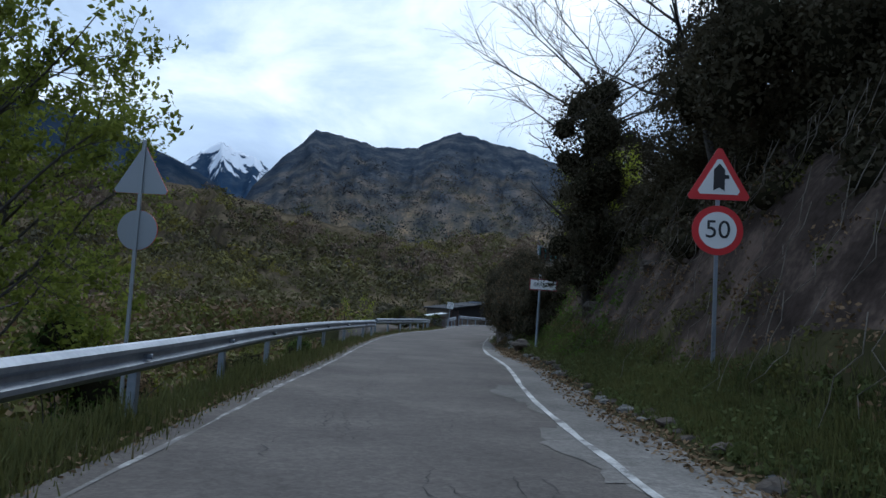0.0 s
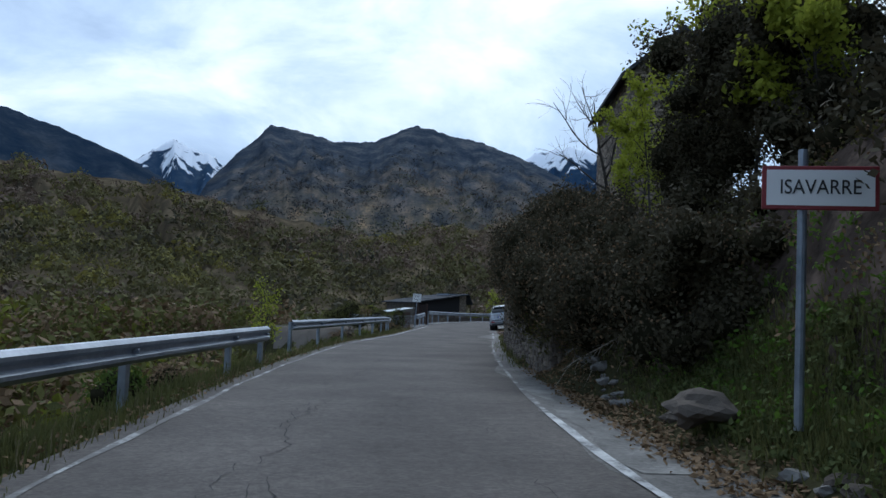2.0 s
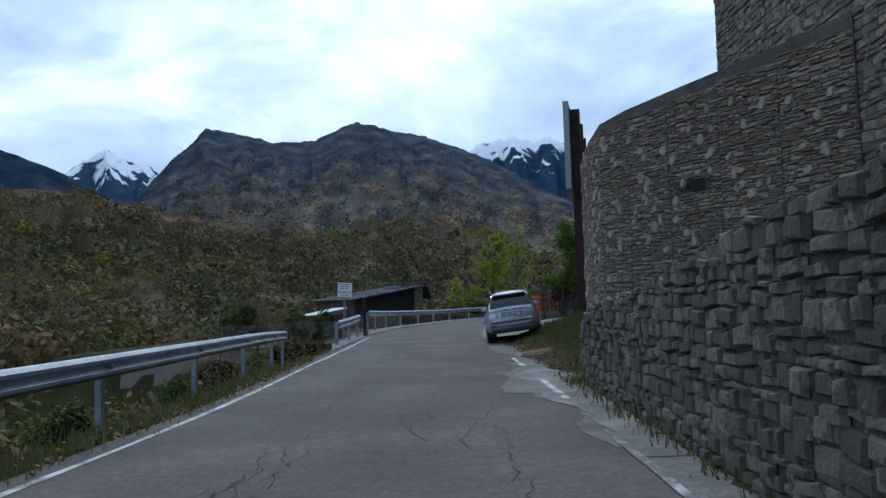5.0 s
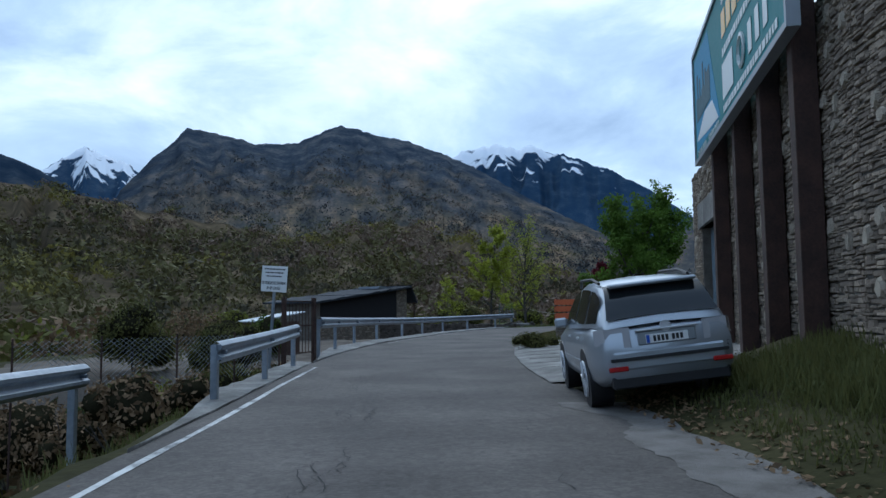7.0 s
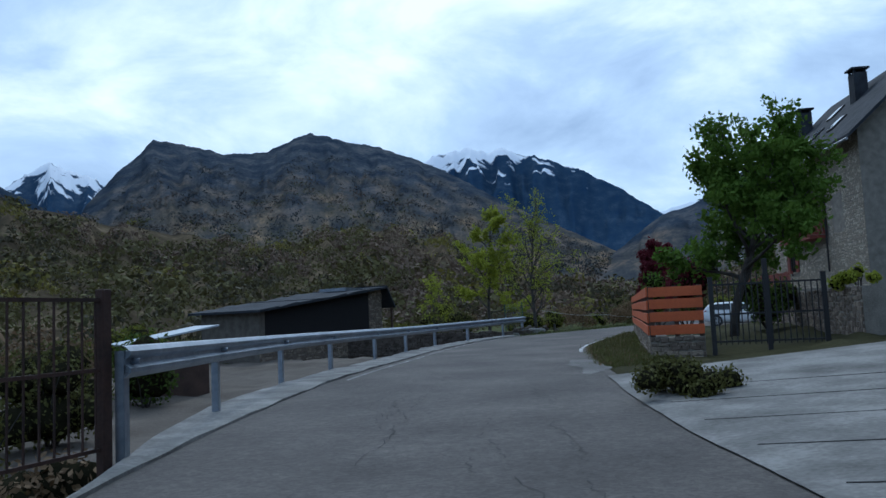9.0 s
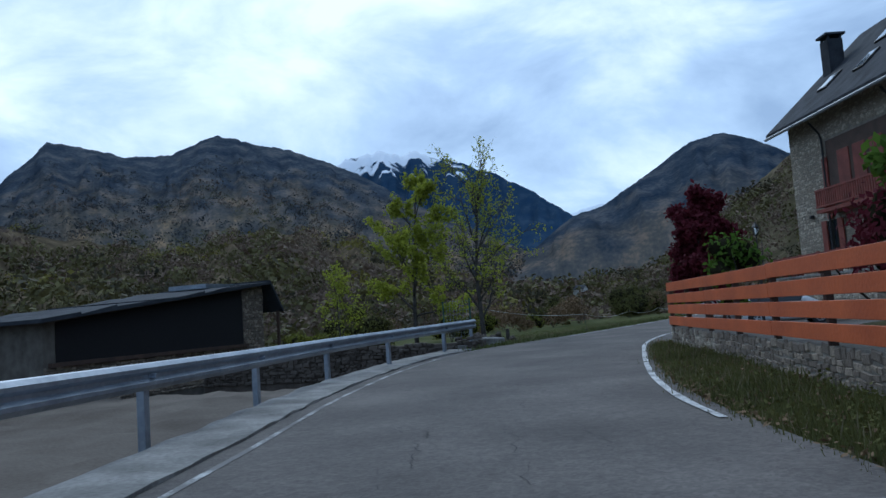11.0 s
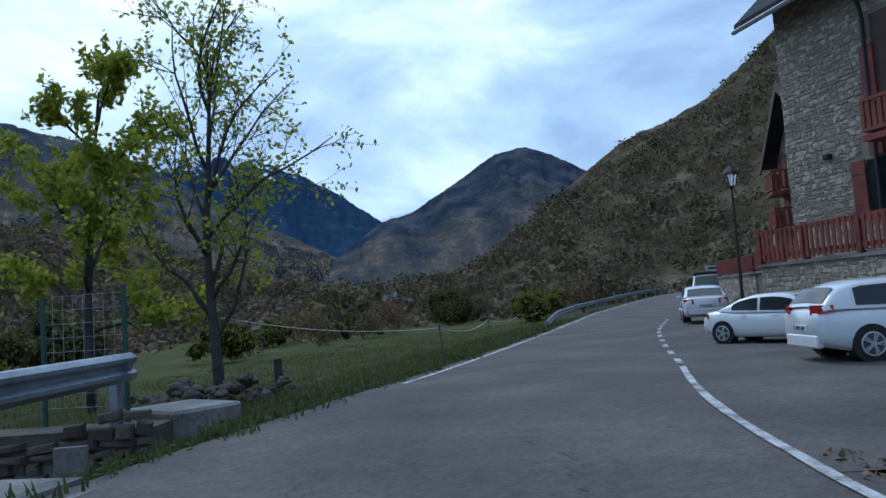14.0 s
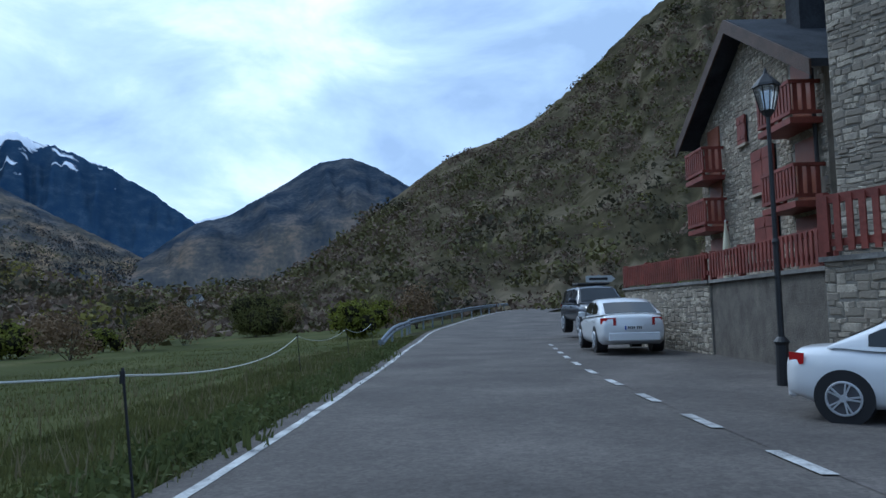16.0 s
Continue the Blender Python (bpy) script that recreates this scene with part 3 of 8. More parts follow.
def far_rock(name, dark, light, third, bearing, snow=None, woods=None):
    """Distant woods and rock, the blue of the air mixed into their colours, and snow above a line."""
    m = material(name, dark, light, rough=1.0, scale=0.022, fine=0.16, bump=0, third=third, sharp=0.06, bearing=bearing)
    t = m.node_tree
    b = t.nodes["Principled BSDF"]
    src = b.inputs["Base Color"].links[0].from_socket
    if woods:
        # bare and budding woods on the lower slopes: colour, lowest and highest metre
        low, z0, z1 = woods
        co, sep = t.nodes.new("ShaderNodeTexCoord"), t.nodes.new("ShaderNodeSeparateXYZ")
        n = t.nodes.new("ShaderNodeTexNoise")
        n.inputs["Scale"].default_value, n.inputs["Detail"].default_value = 0.016, 8
        h, add = t.nodes.new("ShaderNodeMapRange"), t.nodes.new("ShaderNodeMath")
        h.inputs["From Min"].default_value, h.inputs["From Max"].default_value = z0, z1
        h.inputs["To Min"].default_value, h.inputs["To Max"].default_value = 0.75, -0.35
        add.operation, add.use_clamp = "ADD", True
        tint = t.nodes.new("ShaderNodeMixRGB")
        tint.blend_type = "MULTIPLY"
        tint.inputs["Color2"].default_value = (*low, 1)
        t.links.new(co.outputs["Object"], sep.inputs[0])
        t.links.new(co.outputs["UV"], n.inputs["Vector"])
        t.links.new(sep.outputs["Z"], h.inputs["Value"])
        t.links.new(h.outputs["Result"], add.inputs[0])
        wide = t.nodes.new("ShaderNodeMapRange")
        wide.inputs["From Min"].default_value, wide.inputs["From Max"].default_value = 0.35, 0.65
        wide.inputs["To Min"].default_value, wide.inputs["To Max"].default_value = -0.1, 0.5
        t.links.new(n.outputs["Fac"], wide.inputs["Value"])
        t.links.new(wide.outputs["Result"], add.inputs[1])
        t.links.new(add.outputs[0], tint.inputs["Fac"])
        t.links.new(src, tint.inputs["Color1"])
        t.links.new(tint.outputs["Color"], b.inputs["Base Color"])
        src = tint.outputs["Color"]
    if snow:
        co, sep = t.nodes.new("ShaderNodeTexCoord"), t.nodes.new("ShaderNodeSeparateXYZ")
        mp = t.nodes.new("ShaderNodeMapping")
        mp.inputs["Scale"].default_value = (0.010, 0.010, 0.0042)
        mp.inputs["Rotation"].default_value = (0, 0.5, 0)
        n = t.nodes.new("ShaderNodeTexNoise")
        n.inputs["Scale"].default_value, n.inputs["Detail"].default_value = 1.0, 6
        t.links.new(co.outputs["Object"], sep.inputs[0])
        t.links.new(co.outputs["Object"], mp.inputs["Vector"])
        t.links.new(mp.outputs["Vector"], n.inputs["Vector"])
        h = t.nodes.new("ShaderNodeMapRange")
        h.inputs["From Min"].default_value, h.inputs["From Max"].default_value = snow
        h.inputs["To Min"].default_value, h.inputs["To Max"].default_value = -0.30, 0.17
        t.links.new(sep.outputs["Z"], h.inputs["Value"])
        s = t.nodes.new("ShaderNodeMath")
        s.operation = "ADD"
        t.links.new(n.outputs["Fac"], s.inputs[0])
        t.links.new(h.outputs["Result"], s.inputs[1])
        r = t.nodes.new("ShaderNodeValToRGB")
        r.color_ramp.elements[0].position, r.color_ramp.elements[1].position = 0.50, 0.55
        t.links.new(s.outputs[0], r.inputs["Fac"])
        mix = t.nodes.new("ShaderNodeMixRGB")
        t.links.new(r.outputs["Color"], mix.inputs["Fac"])
        t.links.new(src, mix.inputs["Color1"])
        mix.inputs["Color2"].default_value = (0.72, 0.76, 0.82, 1)
        t.links.new(mix.outputs["Color"], b.inputs["Base Color"])
    b.inputs["Specular IOR Level"].default_value = 0
    return m


# the tones below carry the haze blue of their distance
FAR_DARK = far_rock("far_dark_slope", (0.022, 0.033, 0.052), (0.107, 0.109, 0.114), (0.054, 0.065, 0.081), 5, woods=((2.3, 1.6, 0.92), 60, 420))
FAR_LEFT = far_rock("far_haze_dark_slope", (0.012, 0.023, 0.042), (0.040, 0.052, 0.070), (0.022, 0.034, 0.053), -20, woods=((2.2, 1.5, 0.9), 20, 200))
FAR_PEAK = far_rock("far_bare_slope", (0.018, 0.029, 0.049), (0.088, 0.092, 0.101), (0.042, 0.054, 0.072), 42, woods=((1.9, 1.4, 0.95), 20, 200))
FAR_BLUE = far_rock("far_haze_blue_slope", (0.020, 0.042, 0.085), (0.045, 0.070, 0.11), (0.028, 0.052, 0.09), 0, snow=(430, 760))
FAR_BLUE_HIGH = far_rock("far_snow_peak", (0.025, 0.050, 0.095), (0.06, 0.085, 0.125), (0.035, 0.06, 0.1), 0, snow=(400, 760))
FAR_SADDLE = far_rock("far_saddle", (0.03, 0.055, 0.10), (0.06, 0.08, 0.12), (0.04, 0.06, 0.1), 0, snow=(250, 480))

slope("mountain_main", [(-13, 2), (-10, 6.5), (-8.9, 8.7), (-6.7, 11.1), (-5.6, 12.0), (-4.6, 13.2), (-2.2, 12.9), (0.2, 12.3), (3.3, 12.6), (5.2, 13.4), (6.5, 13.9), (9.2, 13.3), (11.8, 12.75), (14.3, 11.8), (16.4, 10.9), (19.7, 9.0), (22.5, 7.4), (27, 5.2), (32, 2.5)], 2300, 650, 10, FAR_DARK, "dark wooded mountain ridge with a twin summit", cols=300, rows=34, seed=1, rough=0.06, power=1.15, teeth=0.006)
slope("mountain_snow_left", [(-18, 6.5), (-13.7, 9.7), (-12.2, 10.9), (-11.4, 11.4), (-10.3, 11.1), (-8.7, 10.6), (-7.5, 9.8), (-4, 7.5)], 4000, 2600, 60, FAR_BLUE_HIGH, "snow-streaked peak under the clouds, tinted with haze blue", cols=120, seed=2, rough=0.12, teeth=0.02)
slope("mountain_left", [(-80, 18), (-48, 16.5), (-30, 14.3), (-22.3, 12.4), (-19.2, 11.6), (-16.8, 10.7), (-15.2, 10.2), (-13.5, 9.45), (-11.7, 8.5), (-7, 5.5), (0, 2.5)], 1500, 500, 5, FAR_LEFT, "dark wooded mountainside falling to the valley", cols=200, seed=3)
slope("mountain_snow_right", [(11.5, 8.1), (14, 10.6), (15.8, 11.9), (17, 12.2), (18.3, 12.45), (20, 12.0), (21, 12.2), (22.5, 11.7), (24.4, 11.15), (26.6, 10.3), (29.4, 8.8), (31, 7.6), (32.4, 6.6), (35, 5), (39, 3)], 3400, 2300, 60, FAR_BLUE, "haze-tinted mountain with snow gullies near the top", cols=200, seed=4, rough=0.12, teeth=0.01)
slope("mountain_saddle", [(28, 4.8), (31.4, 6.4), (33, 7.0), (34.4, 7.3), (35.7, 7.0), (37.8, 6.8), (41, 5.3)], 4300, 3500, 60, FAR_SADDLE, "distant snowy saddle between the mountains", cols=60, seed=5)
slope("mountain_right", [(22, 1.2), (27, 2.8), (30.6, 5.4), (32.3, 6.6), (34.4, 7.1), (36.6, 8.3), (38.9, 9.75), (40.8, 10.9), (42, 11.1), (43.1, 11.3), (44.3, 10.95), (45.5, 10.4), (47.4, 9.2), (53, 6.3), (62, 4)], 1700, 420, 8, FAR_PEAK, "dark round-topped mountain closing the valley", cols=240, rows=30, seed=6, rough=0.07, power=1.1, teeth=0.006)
VALLEY = dict(crest=[(-85, 12.5), (-48, 10.5), (-27, 9.5), (-16.8, 8.9), (-11.5, 8.4), (-8.2, 7.5), (-2.5, 6.7), (3.4, 5.7), (9.4, 7.1), (15.5, 5.6), (19, 4.1), (23.3, 2.9), (27.5, 1.9), (34, 1.7), (40, 1.6)], r_crest=620, r_base=75, z_base=-6)
RIGHT_HILL = dict(crest=[(33, 1.2), (36, 2.3), (39, 3.2), (41.5, 4.9), (44.2, 6.9), (47.4, 9.2), (49.1, 10.4), (51.2, 11.7), (54.2, 12.6), (57.8, 14.3), (60.4, 16.2), (62.5, 18.1), (64.7, 19.9), (67.1, 21.5), (75, 25), (90, 28), (112, 27), (128, 22)], r_crest=330, r_base=62, z_base=-5)
slope("hill_valley", mat=SCRUB_SLOPE, label="scrub-covered hillside across the valley", cols=260, rows=40, seed=7, rough=0.17, power=1.25, **VALLEY)
slope("hill_right", mat=STONY_SLOPE, label="steep stony hillside with dark scrub", cols=260, rows=40, hub=(31, 108), seed=8, rough=0.045, power=1.1, **RIGHT_HILL)


# ---------------------------------------------------------------- masonry walls
def wall_frame(a, b, z):
    """A frame with x along the wall from a to b (seen with the front at -y), at height z."""
    a, b = Vector((a[0], a[1], z)), Vector((b[0], b[1], z))
    x = (b - a).normalized()
    y = Vector((0, 0, 1)).cross(x)
    m = Matrix((x, y, Vector((0, 0, 1)))).transposed().to_4x4()
    m.translation = a
    return m, (Vector((b.x, b.y, 0)) - Vector((a.x, a.y, 0))).length


def block_mesh(w, h, d, rg, chip=0.28):
    """One rough stone with broken corners, front at -y."""
    q = lambda s: s * (1 + rg.uniform(-chip, chip))
    x, z, y = w / 2, h / 2, d
    front = [(-q(x) * 0.74, -y, -q(z) * 0.7), (q(x) * 0.74, -y, -q(z) * 0.7), (q(x) * 0.74, -y, q(z) * 0.7), (-q(x) * 0.74, -y, q(z) * 0.7)]
    rim = [(-x, -y * 0.25, -z), (x, -y * 0.25, -z), (x, -y * 0.25, z), (-x, -y * 0.25, z)]
    rear = [(p[0], 0.05, p[2]) for p in rim]
    me = bpy.data.meshes.new("stone")
    faces = [(0, 1, 2, 3)]
    for o in (0, 4):
        faces += [(o + i, o + 4 + i, o + 4 + (i + 1) % 4, o + (i + 1) % 4) for i in range(4)]
    me.from_pydata(front + rim + rear, [], [f[::-1] if f != (0, 1, 2, 3) else f for f in faces])
    return me


def courses(length, z0, z1, rg, stone_l, stone_h, top=None, wander=0.22):
    """Courses of irregular stones: yields x, z, width and height of each."""
    z = z0
    while z < z1 - 0.02:
        h = min(rg.uniform(*stone_h), z1 - z)
        x = rg.uniform(-0.3, 0)
        while x < length:
            w = rg.uniform(*stone_l)
            a, b = max(x, 0), min(x + w, length)
            if b - a > 0.06 and (top is None or z + h < top((a + b) / 2) + 0.05):
                yield (a + b) / 2, z + h / 2 + rg.uniform(-wander, wander) * h, b - a - 0.01, (h - 0.008) * rg.uniform(0.75, 1.25)
            x += w
        z += h


WALL_KIT = {}


def stone_kit(key, stone_l, stone_h, depth, mats, seed, n=14):
    """A set of stones of different shape, shared by all walls of a kind."""
    if key not in WALL_KIT:
        rg = random.Random(seed)
        kit = []
        for k in range(n):
            me = block_mesh(1, 1, 1, rg)
            me.materials.append(mats[k % len(mats)])
            kit.append(me)
        WALL_KIT[key] = kit
    return WALL_KIT[key]


PIECES = []  # stones that are laid at the end of the script


def masonry(owner, m, length, z0, z1, seed, stone_l, stone_h, depth, mats, key, holes=(), top=None, near=None, mat_joined=None, tilt=0.16, wander=0.22):
    """Plans the stones of a wall: those in the stretch near (x from, to) become parts, the rest one joined part."""
    rg = random.Random(seed)
    kit = stone_kit(key, stone_l, stone_h, depth, mats, seed)
    joined = []
    for x, z, w, h in courses(length, z0, z1, rg, stone_l, stone_h, top, wander):
        if any(a - w / 2 < x < b + w / 2 and c - h / 2 < z < d + h / 2 for a, b, c, d in holes):
            continue
        dep = depth * rg.uniform(0.5, 1.4)
        k = rg.randrange(len(kit))
        if near and near[0] <= x <= near[1] and near[2] <= z <= near[3]:
            PIECES.append((owner, kit[k], m @ Matrix.Translation((x, 0, z)) @ Matrix.Rotation(rg.uniform(-tilt, tilt), 4, "Y") @ Matrix.Diagonal((w, dep, h, 1))))
        else:
            joined.append((x, z, w, h, dep, rg.random(), rg.uniform(-tilt, tilt)))
    if joined:
        v, f = [], []
        for x, z, w, h, dep, q, lean in joined:
            o = len(v)
            a, b = w / 2, h / 2
            j = 0.84 + 0.12 * q
            for p in ((-a * (j - 0.1), -dep, -b * 0.7), (a * (j - 0.14), -dep * 0.9, -b * 0.76), (a * 0.8, -dep, b * (j - 0.1)), (-a * 0.76, -dep * 0.95, b * 0.72), (-a, -dep * 0.2, -b), (a, -dep * 0.2, -b), (a, -dep * 0.2, b), (-a, -dep * 0.2, b)):
                v.append(m @ Vector((x + p[0] - p[2] * lean, p[1], z + p[2] + p[0] * lean)))
            f += [(o, o + 1, o + 2, o + 3)] + [(o + 4 + i, o + 4 + (i + 1) % 4, o + (i + 1) % 4, o + i) for i in range(4)]
        ob = raw("stonework", v, f, mat_joined or mats[0], owner)
        tagged(ob, kind="stuff")
    return owner


def core_wall(name, pts, z0, z1, thick, mat, parent, tops=None):
    """The body of a wall along a line of points; tops: a height for each point."""
    bm = bmesh.new()
    n = len(pts)
    vs = []
    for i, p in enumerate(pts):
        d = (Vector(pts[min(i + 1, n - 1)]) - Vector(pts[max(i - 1, 0)])).normalized()
        nrm = Vector((-d.y, d.x)) * thick
        zt = tops[i] if tops else z1
        vs.append([bm.verts.new((p[0], p[1], z0)), bm.verts.new((p[0], p[1], zt)), bm.verts.new((p[0] + nrm.x, p[1] + nrm.y, zt)), bm.verts.new((p[0] + nrm.x, p[1] + nrm.y, z0))])
    for a, b in zip(vs, vs[1:]):
        for k in range(4):
            bm.faces.new((a[k], b[k], b[(k + 1) % 4], a[(k + 1) % 4]))
    bm.faces.new(vs[0][::-1])
    bm.faces.new(vs[-1])
    bmesh.ops.recalc_face_normals(bm, faces=bm.faces)
    return part(name, bm, mat, parent)


# ---------------------------------------------------------------- guardrails
def w_rail(name, pts, label, parent=None, drop_end=0.0):
    """A corrugated crash barrier along pts (x, y, top z), with posts."""
    rail = thing(name, pose(*pts[0][:2], 0), label, "guardrail", "guardrails")
    inv = rail.matrix_world.inverted()
    prof = [(0.0, 0.0), (0.025, -0.01), (0.075, -0.055), (0.075, -0.095), (0.02, -0.135), (0.02, -0.175), (0.075, -0.215), (0.075, -0.255), (0.025, -0.30), (0.0, -0.31)]
    prof = prof + [(x - 0.006, z) for x, z in prof[::-1]]
    dense, P = [], np.array(pts, float)
    seg = np.concatenate([[0], np.cumsum(np.linalg.norm(np.diff(P[:, :2], axis=0), axis=1))])
    n = max(int(seg[-1] / 0.8), 2)
    uu = np.interp(np.linspace(0, seg[-1], n + 1), seg, np.arange(len(P)))
    dense = spline(P, uu)
    bm = bmesh.new()
    rows = []
    for i, p in enumerate(dense):
        d = dense[min(i + 1, n)] - dense[max(i - 1, 0)]
        d /= np.linalg.norm(d[:2])
        nr = Vector((d[1], -d[0], 0))
        rows.append([bm.verts.new(inv @ (Vector(p) + nr * x + Vector((0, 0, z)))) for x, z in prof])
    for a, b in zip(rows, rows[1:]):
        for k in range(len(prof)):
            bm.faces.new((a[k], b[k], b[(k + 1) % len(prof)], a[(k + 1) % len(prof)]))
    bm.faces.new(rows[0][::-1])
    bm.faces.new(rows[-1])
    bmesh.ops.recalc_face_normals(bm, faces=bm.faces)
    part("rail_beam", bm, GALV, rail, smooth=False)
    return rail, dense, seg[-1], inv


def rail_posts(rail, dense, length, inv, spacing=4.0, first=0.3, foot=-0.6, plate=False):
    n = len(dense) - 1
    places = list(np.arange(first, length, spacing))
    if length - places[-1] > 1.2:
        places.append(length - 0.3)
    for s in places:
        f = s / length * n
        i = min(int(f), n - 1)
        p = dense[i] * (1 - (f - i)) + dense[i + 1] * (f - i)
        d = dense[i + 1] - dense[i]
        m = inv @ Matrix.Translation((p[0], p[1], 0)) @ Matrix.Rotation(math.atan2(d[1], d[0]), 4, "Z")
        zb = z_at(p[0], p[1]) + foot
        bm = bmesh.new()
        for lo, hi in (((-0.06, 0.03, zb), (0.06, 0.037, p[2] - 0.05)), ((-0.06, 0.04, zb), (-0.053, 0.12, p[2] - 0.05)), ((0.053, 0.04, zb), (0.06, 0.12, p[2] - 0.05))):
            box(bm, lo, hi, m)
        part("post", bm, GALV, rail)
        bm = bmesh.new()
        tube(bm, [m @ Vector((0, -0.10, p[2] - 0.155)), m @ Vector((0, 0.03, p[2] - 0.155))], 0.03, 8)
        box(bm, (-0.04, -0.03, p[2] - 0.26), (0.04, 0.03, p[2] - 0.05), m)
        part("spacer", bm, GALV, rail)


for name, pts, sp in (
    ("guardrail", [(-3.7, -12, 0.80), (-2.75, 0, 0.80), (-2.15, 8.8, 0.80), (-1.8, 15.4, 0.80), (-1.1, 23, 0.79), (-0.25, 29, 0.78), (0.75, 34.9, 0.77)], 4.0),
    ("guardrail", [(1.0, 42, 0.76), (2.5, 48.5, 0.74), (4.4, 57.0, 0.72), (5.6, 63.3, 0.68), (6.4, 68.9, 0.56)], 4.0),
    ("guardrail", [(8.1, 68.6, 0.83), (8.85, 72, 0.88), (9.6, 75.6, 0.95)], 3.4),
    ("guardrail", [(10.45, 79.2, 1.08), (13.1, 88.8, 0.98), (17.4, 97.7, 0.90), (19.9, 101.9, 0.90), (22.4, 105.0, 0.93), (27.0, 110.1, 1.0)], 4.0),
    ("guardrail", [(52.2, 129.6, 0.22), (55.4, 132.0, 0.62), (60, 135.4, 0.76), (67.5, 141, 0.92), (91.5, 153.8, 1.7), (127, 170, 2.35)], 4.0),
):
    r, dn, ln, iv = w_rail(name, pts, "galvanised corrugated steel guardrail at the road's edge")
    rail_posts(r, dn, ln, iv, sp)


# ---------------------------------------------------------------- signs
def words(text, size, mat, parent, m, name="lettering", extrude=0.003, align="CENTER"):
    cu = bpy.data.curves.new(name, "FONT")
    cu.body, cu.size, cu.extrude, cu.align_x, cu.align_y = text, size, extrude, align, "CENTER"
    tmp = bpy.data.objects.new(name, cu)
    scene.collection.objects.link(tmp)
    me = bpy.data.meshes.new_from_object(tmp.evaluated_get(bpy.context.evaluated_depsgraph_get()))
    bpy.data.objects.remove(tmp)
    me.materials.clear()
    me.materials.append(mat)
    ob = new(name, me)
    ob.parent = parent
    ob.matrix_local = m
    return ob


FACE = pose(0, 0, 0, 90, 0, 0)  # text in the x-z plane, read from -y


def disc(bm, r, y0, y1, z, sides=40):
    a = [bm.verts.new((r * math.cos(6.2832 * k / sides), y0, z + r * math.sin(6.2832 * k / sides))) for k in range(sides)]
    b = [bm.verts.new((v.co.x, y1, v.co.z)) for v in a]
    bm.faces.new(a)
    bm.faces.new(b[::-1])
    for k in range(sides):
        bm.faces.new((a[k], b[k], b[(k + 1) % sides], a[(k + 1) % sides]))
    bmesh.ops.recalc_face_normals(bm, faces=bm.faces)
    return bm


def tri_plate(bm, side, y0, y1, z, cut=0.06):
    h = side * 0.866
    c = [(-side / 2 + cut, 0), (side / 2 - cut, 0), (side / 2 - cut / 2, cut * 0.87), (cut / 2, h - cut * 0.87), (-cut / 2, h - cut * 0.87), (-side / 2 + cut / 2, cut * 0.87)]
    a = [bm.verts.new((x, y0, z + q)) for x, q in c]
    b = [bm.verts.new((x, y1, z + q)) for x, q in c]
    bm.faces.new(a)
    bm.faces.new(b[::-1])
    for k in range(6):
        bm.faces.new((a[k], b[k], b[(k + 1) % 6], a[(k + 1) % 6]))
    bmesh.ops.recalc_face_normals(bm, faces=bm.faces)
    return bm


def speed_sign(m, z_disc, z_tri, r, side, top, label, backs=False):
    s = thing("road_sign", m, label, "road sign")
    part("pole", box(bmesh.new(), (-0.025, 0.0, -0.3), (0.025, 0.045, top)), SIGN_GREY if backs else GALV, s)
    d = part("disc", disc(bmesh.new(), r, -0.02, 0, z_disc), RED, s, "round red-rimmed plate")
    if not backs:
        part("disc_face", disc(bmesh.new(), r * 0.74, -0.028, -0.021, z_disc), WHITE, d)
        words("50", r * 1.02, INK, d, Matrix.Translation((0, -0.032, z_disc)) @ FACE)
    else:
        part("disc_back", disc(bmesh.new(), r * 0.99, 0.001, 0.006, z_disc), SIGN_GREY, d, "plain grey back")
    t = part("triangle", tri_plate(bmesh.new(), side, -0.02, 0, z_tri), RED, s, "triangular red-rimmed plate")
    if not backs:
        part("triangle_face", tri_plate(bmesh.new(), side * 0.70, -0.028, -0.021, z_tri + side * 0.085), WHITE, t)
        bm = bmesh.new()
        w = side * 0.085
        prism(bm, [(-w, z_tri + side * .14), (0, z_tri + side * .19), (w, z_tri + side * .14), (w, z_tri + side * .33), (side * .15, z_tri + side * .33), (side * .15, z_tri + side * .39), (w, z_tri + side * .39), (w, z_tri + side * .47), (0, z_tri + side * .57), (-w, z_tri + side * .47)], Matrix.Translation((0, -0.034, 0)), 0.005)
        bmesh.ops.recalc_face_normals(bm, faces=bm.faces)
        part("arrow", bm, INK, t)
    else:
        part("triangle_back", tri_plate(bmesh.new(), side * 0.99, 0.001, 0.006, z_tri + 0.003), SIGN_GREY, t, "plain grey back")
    return s


speed_sign(pose(5.0, 10.4, 0.2, 0, 0, -12), 2.48, 2.92, 0.355, 0.92, 3.65, "50 speed limit sign under a side road warning triangle")
speed_sign(pose(-3.66, 12.9, -1.0, 0, 0, 172), 3.32, 3.92, 0.33, 0.95, 4.8, "weathered grey backs of a round and a triangular road sign", backs=True)


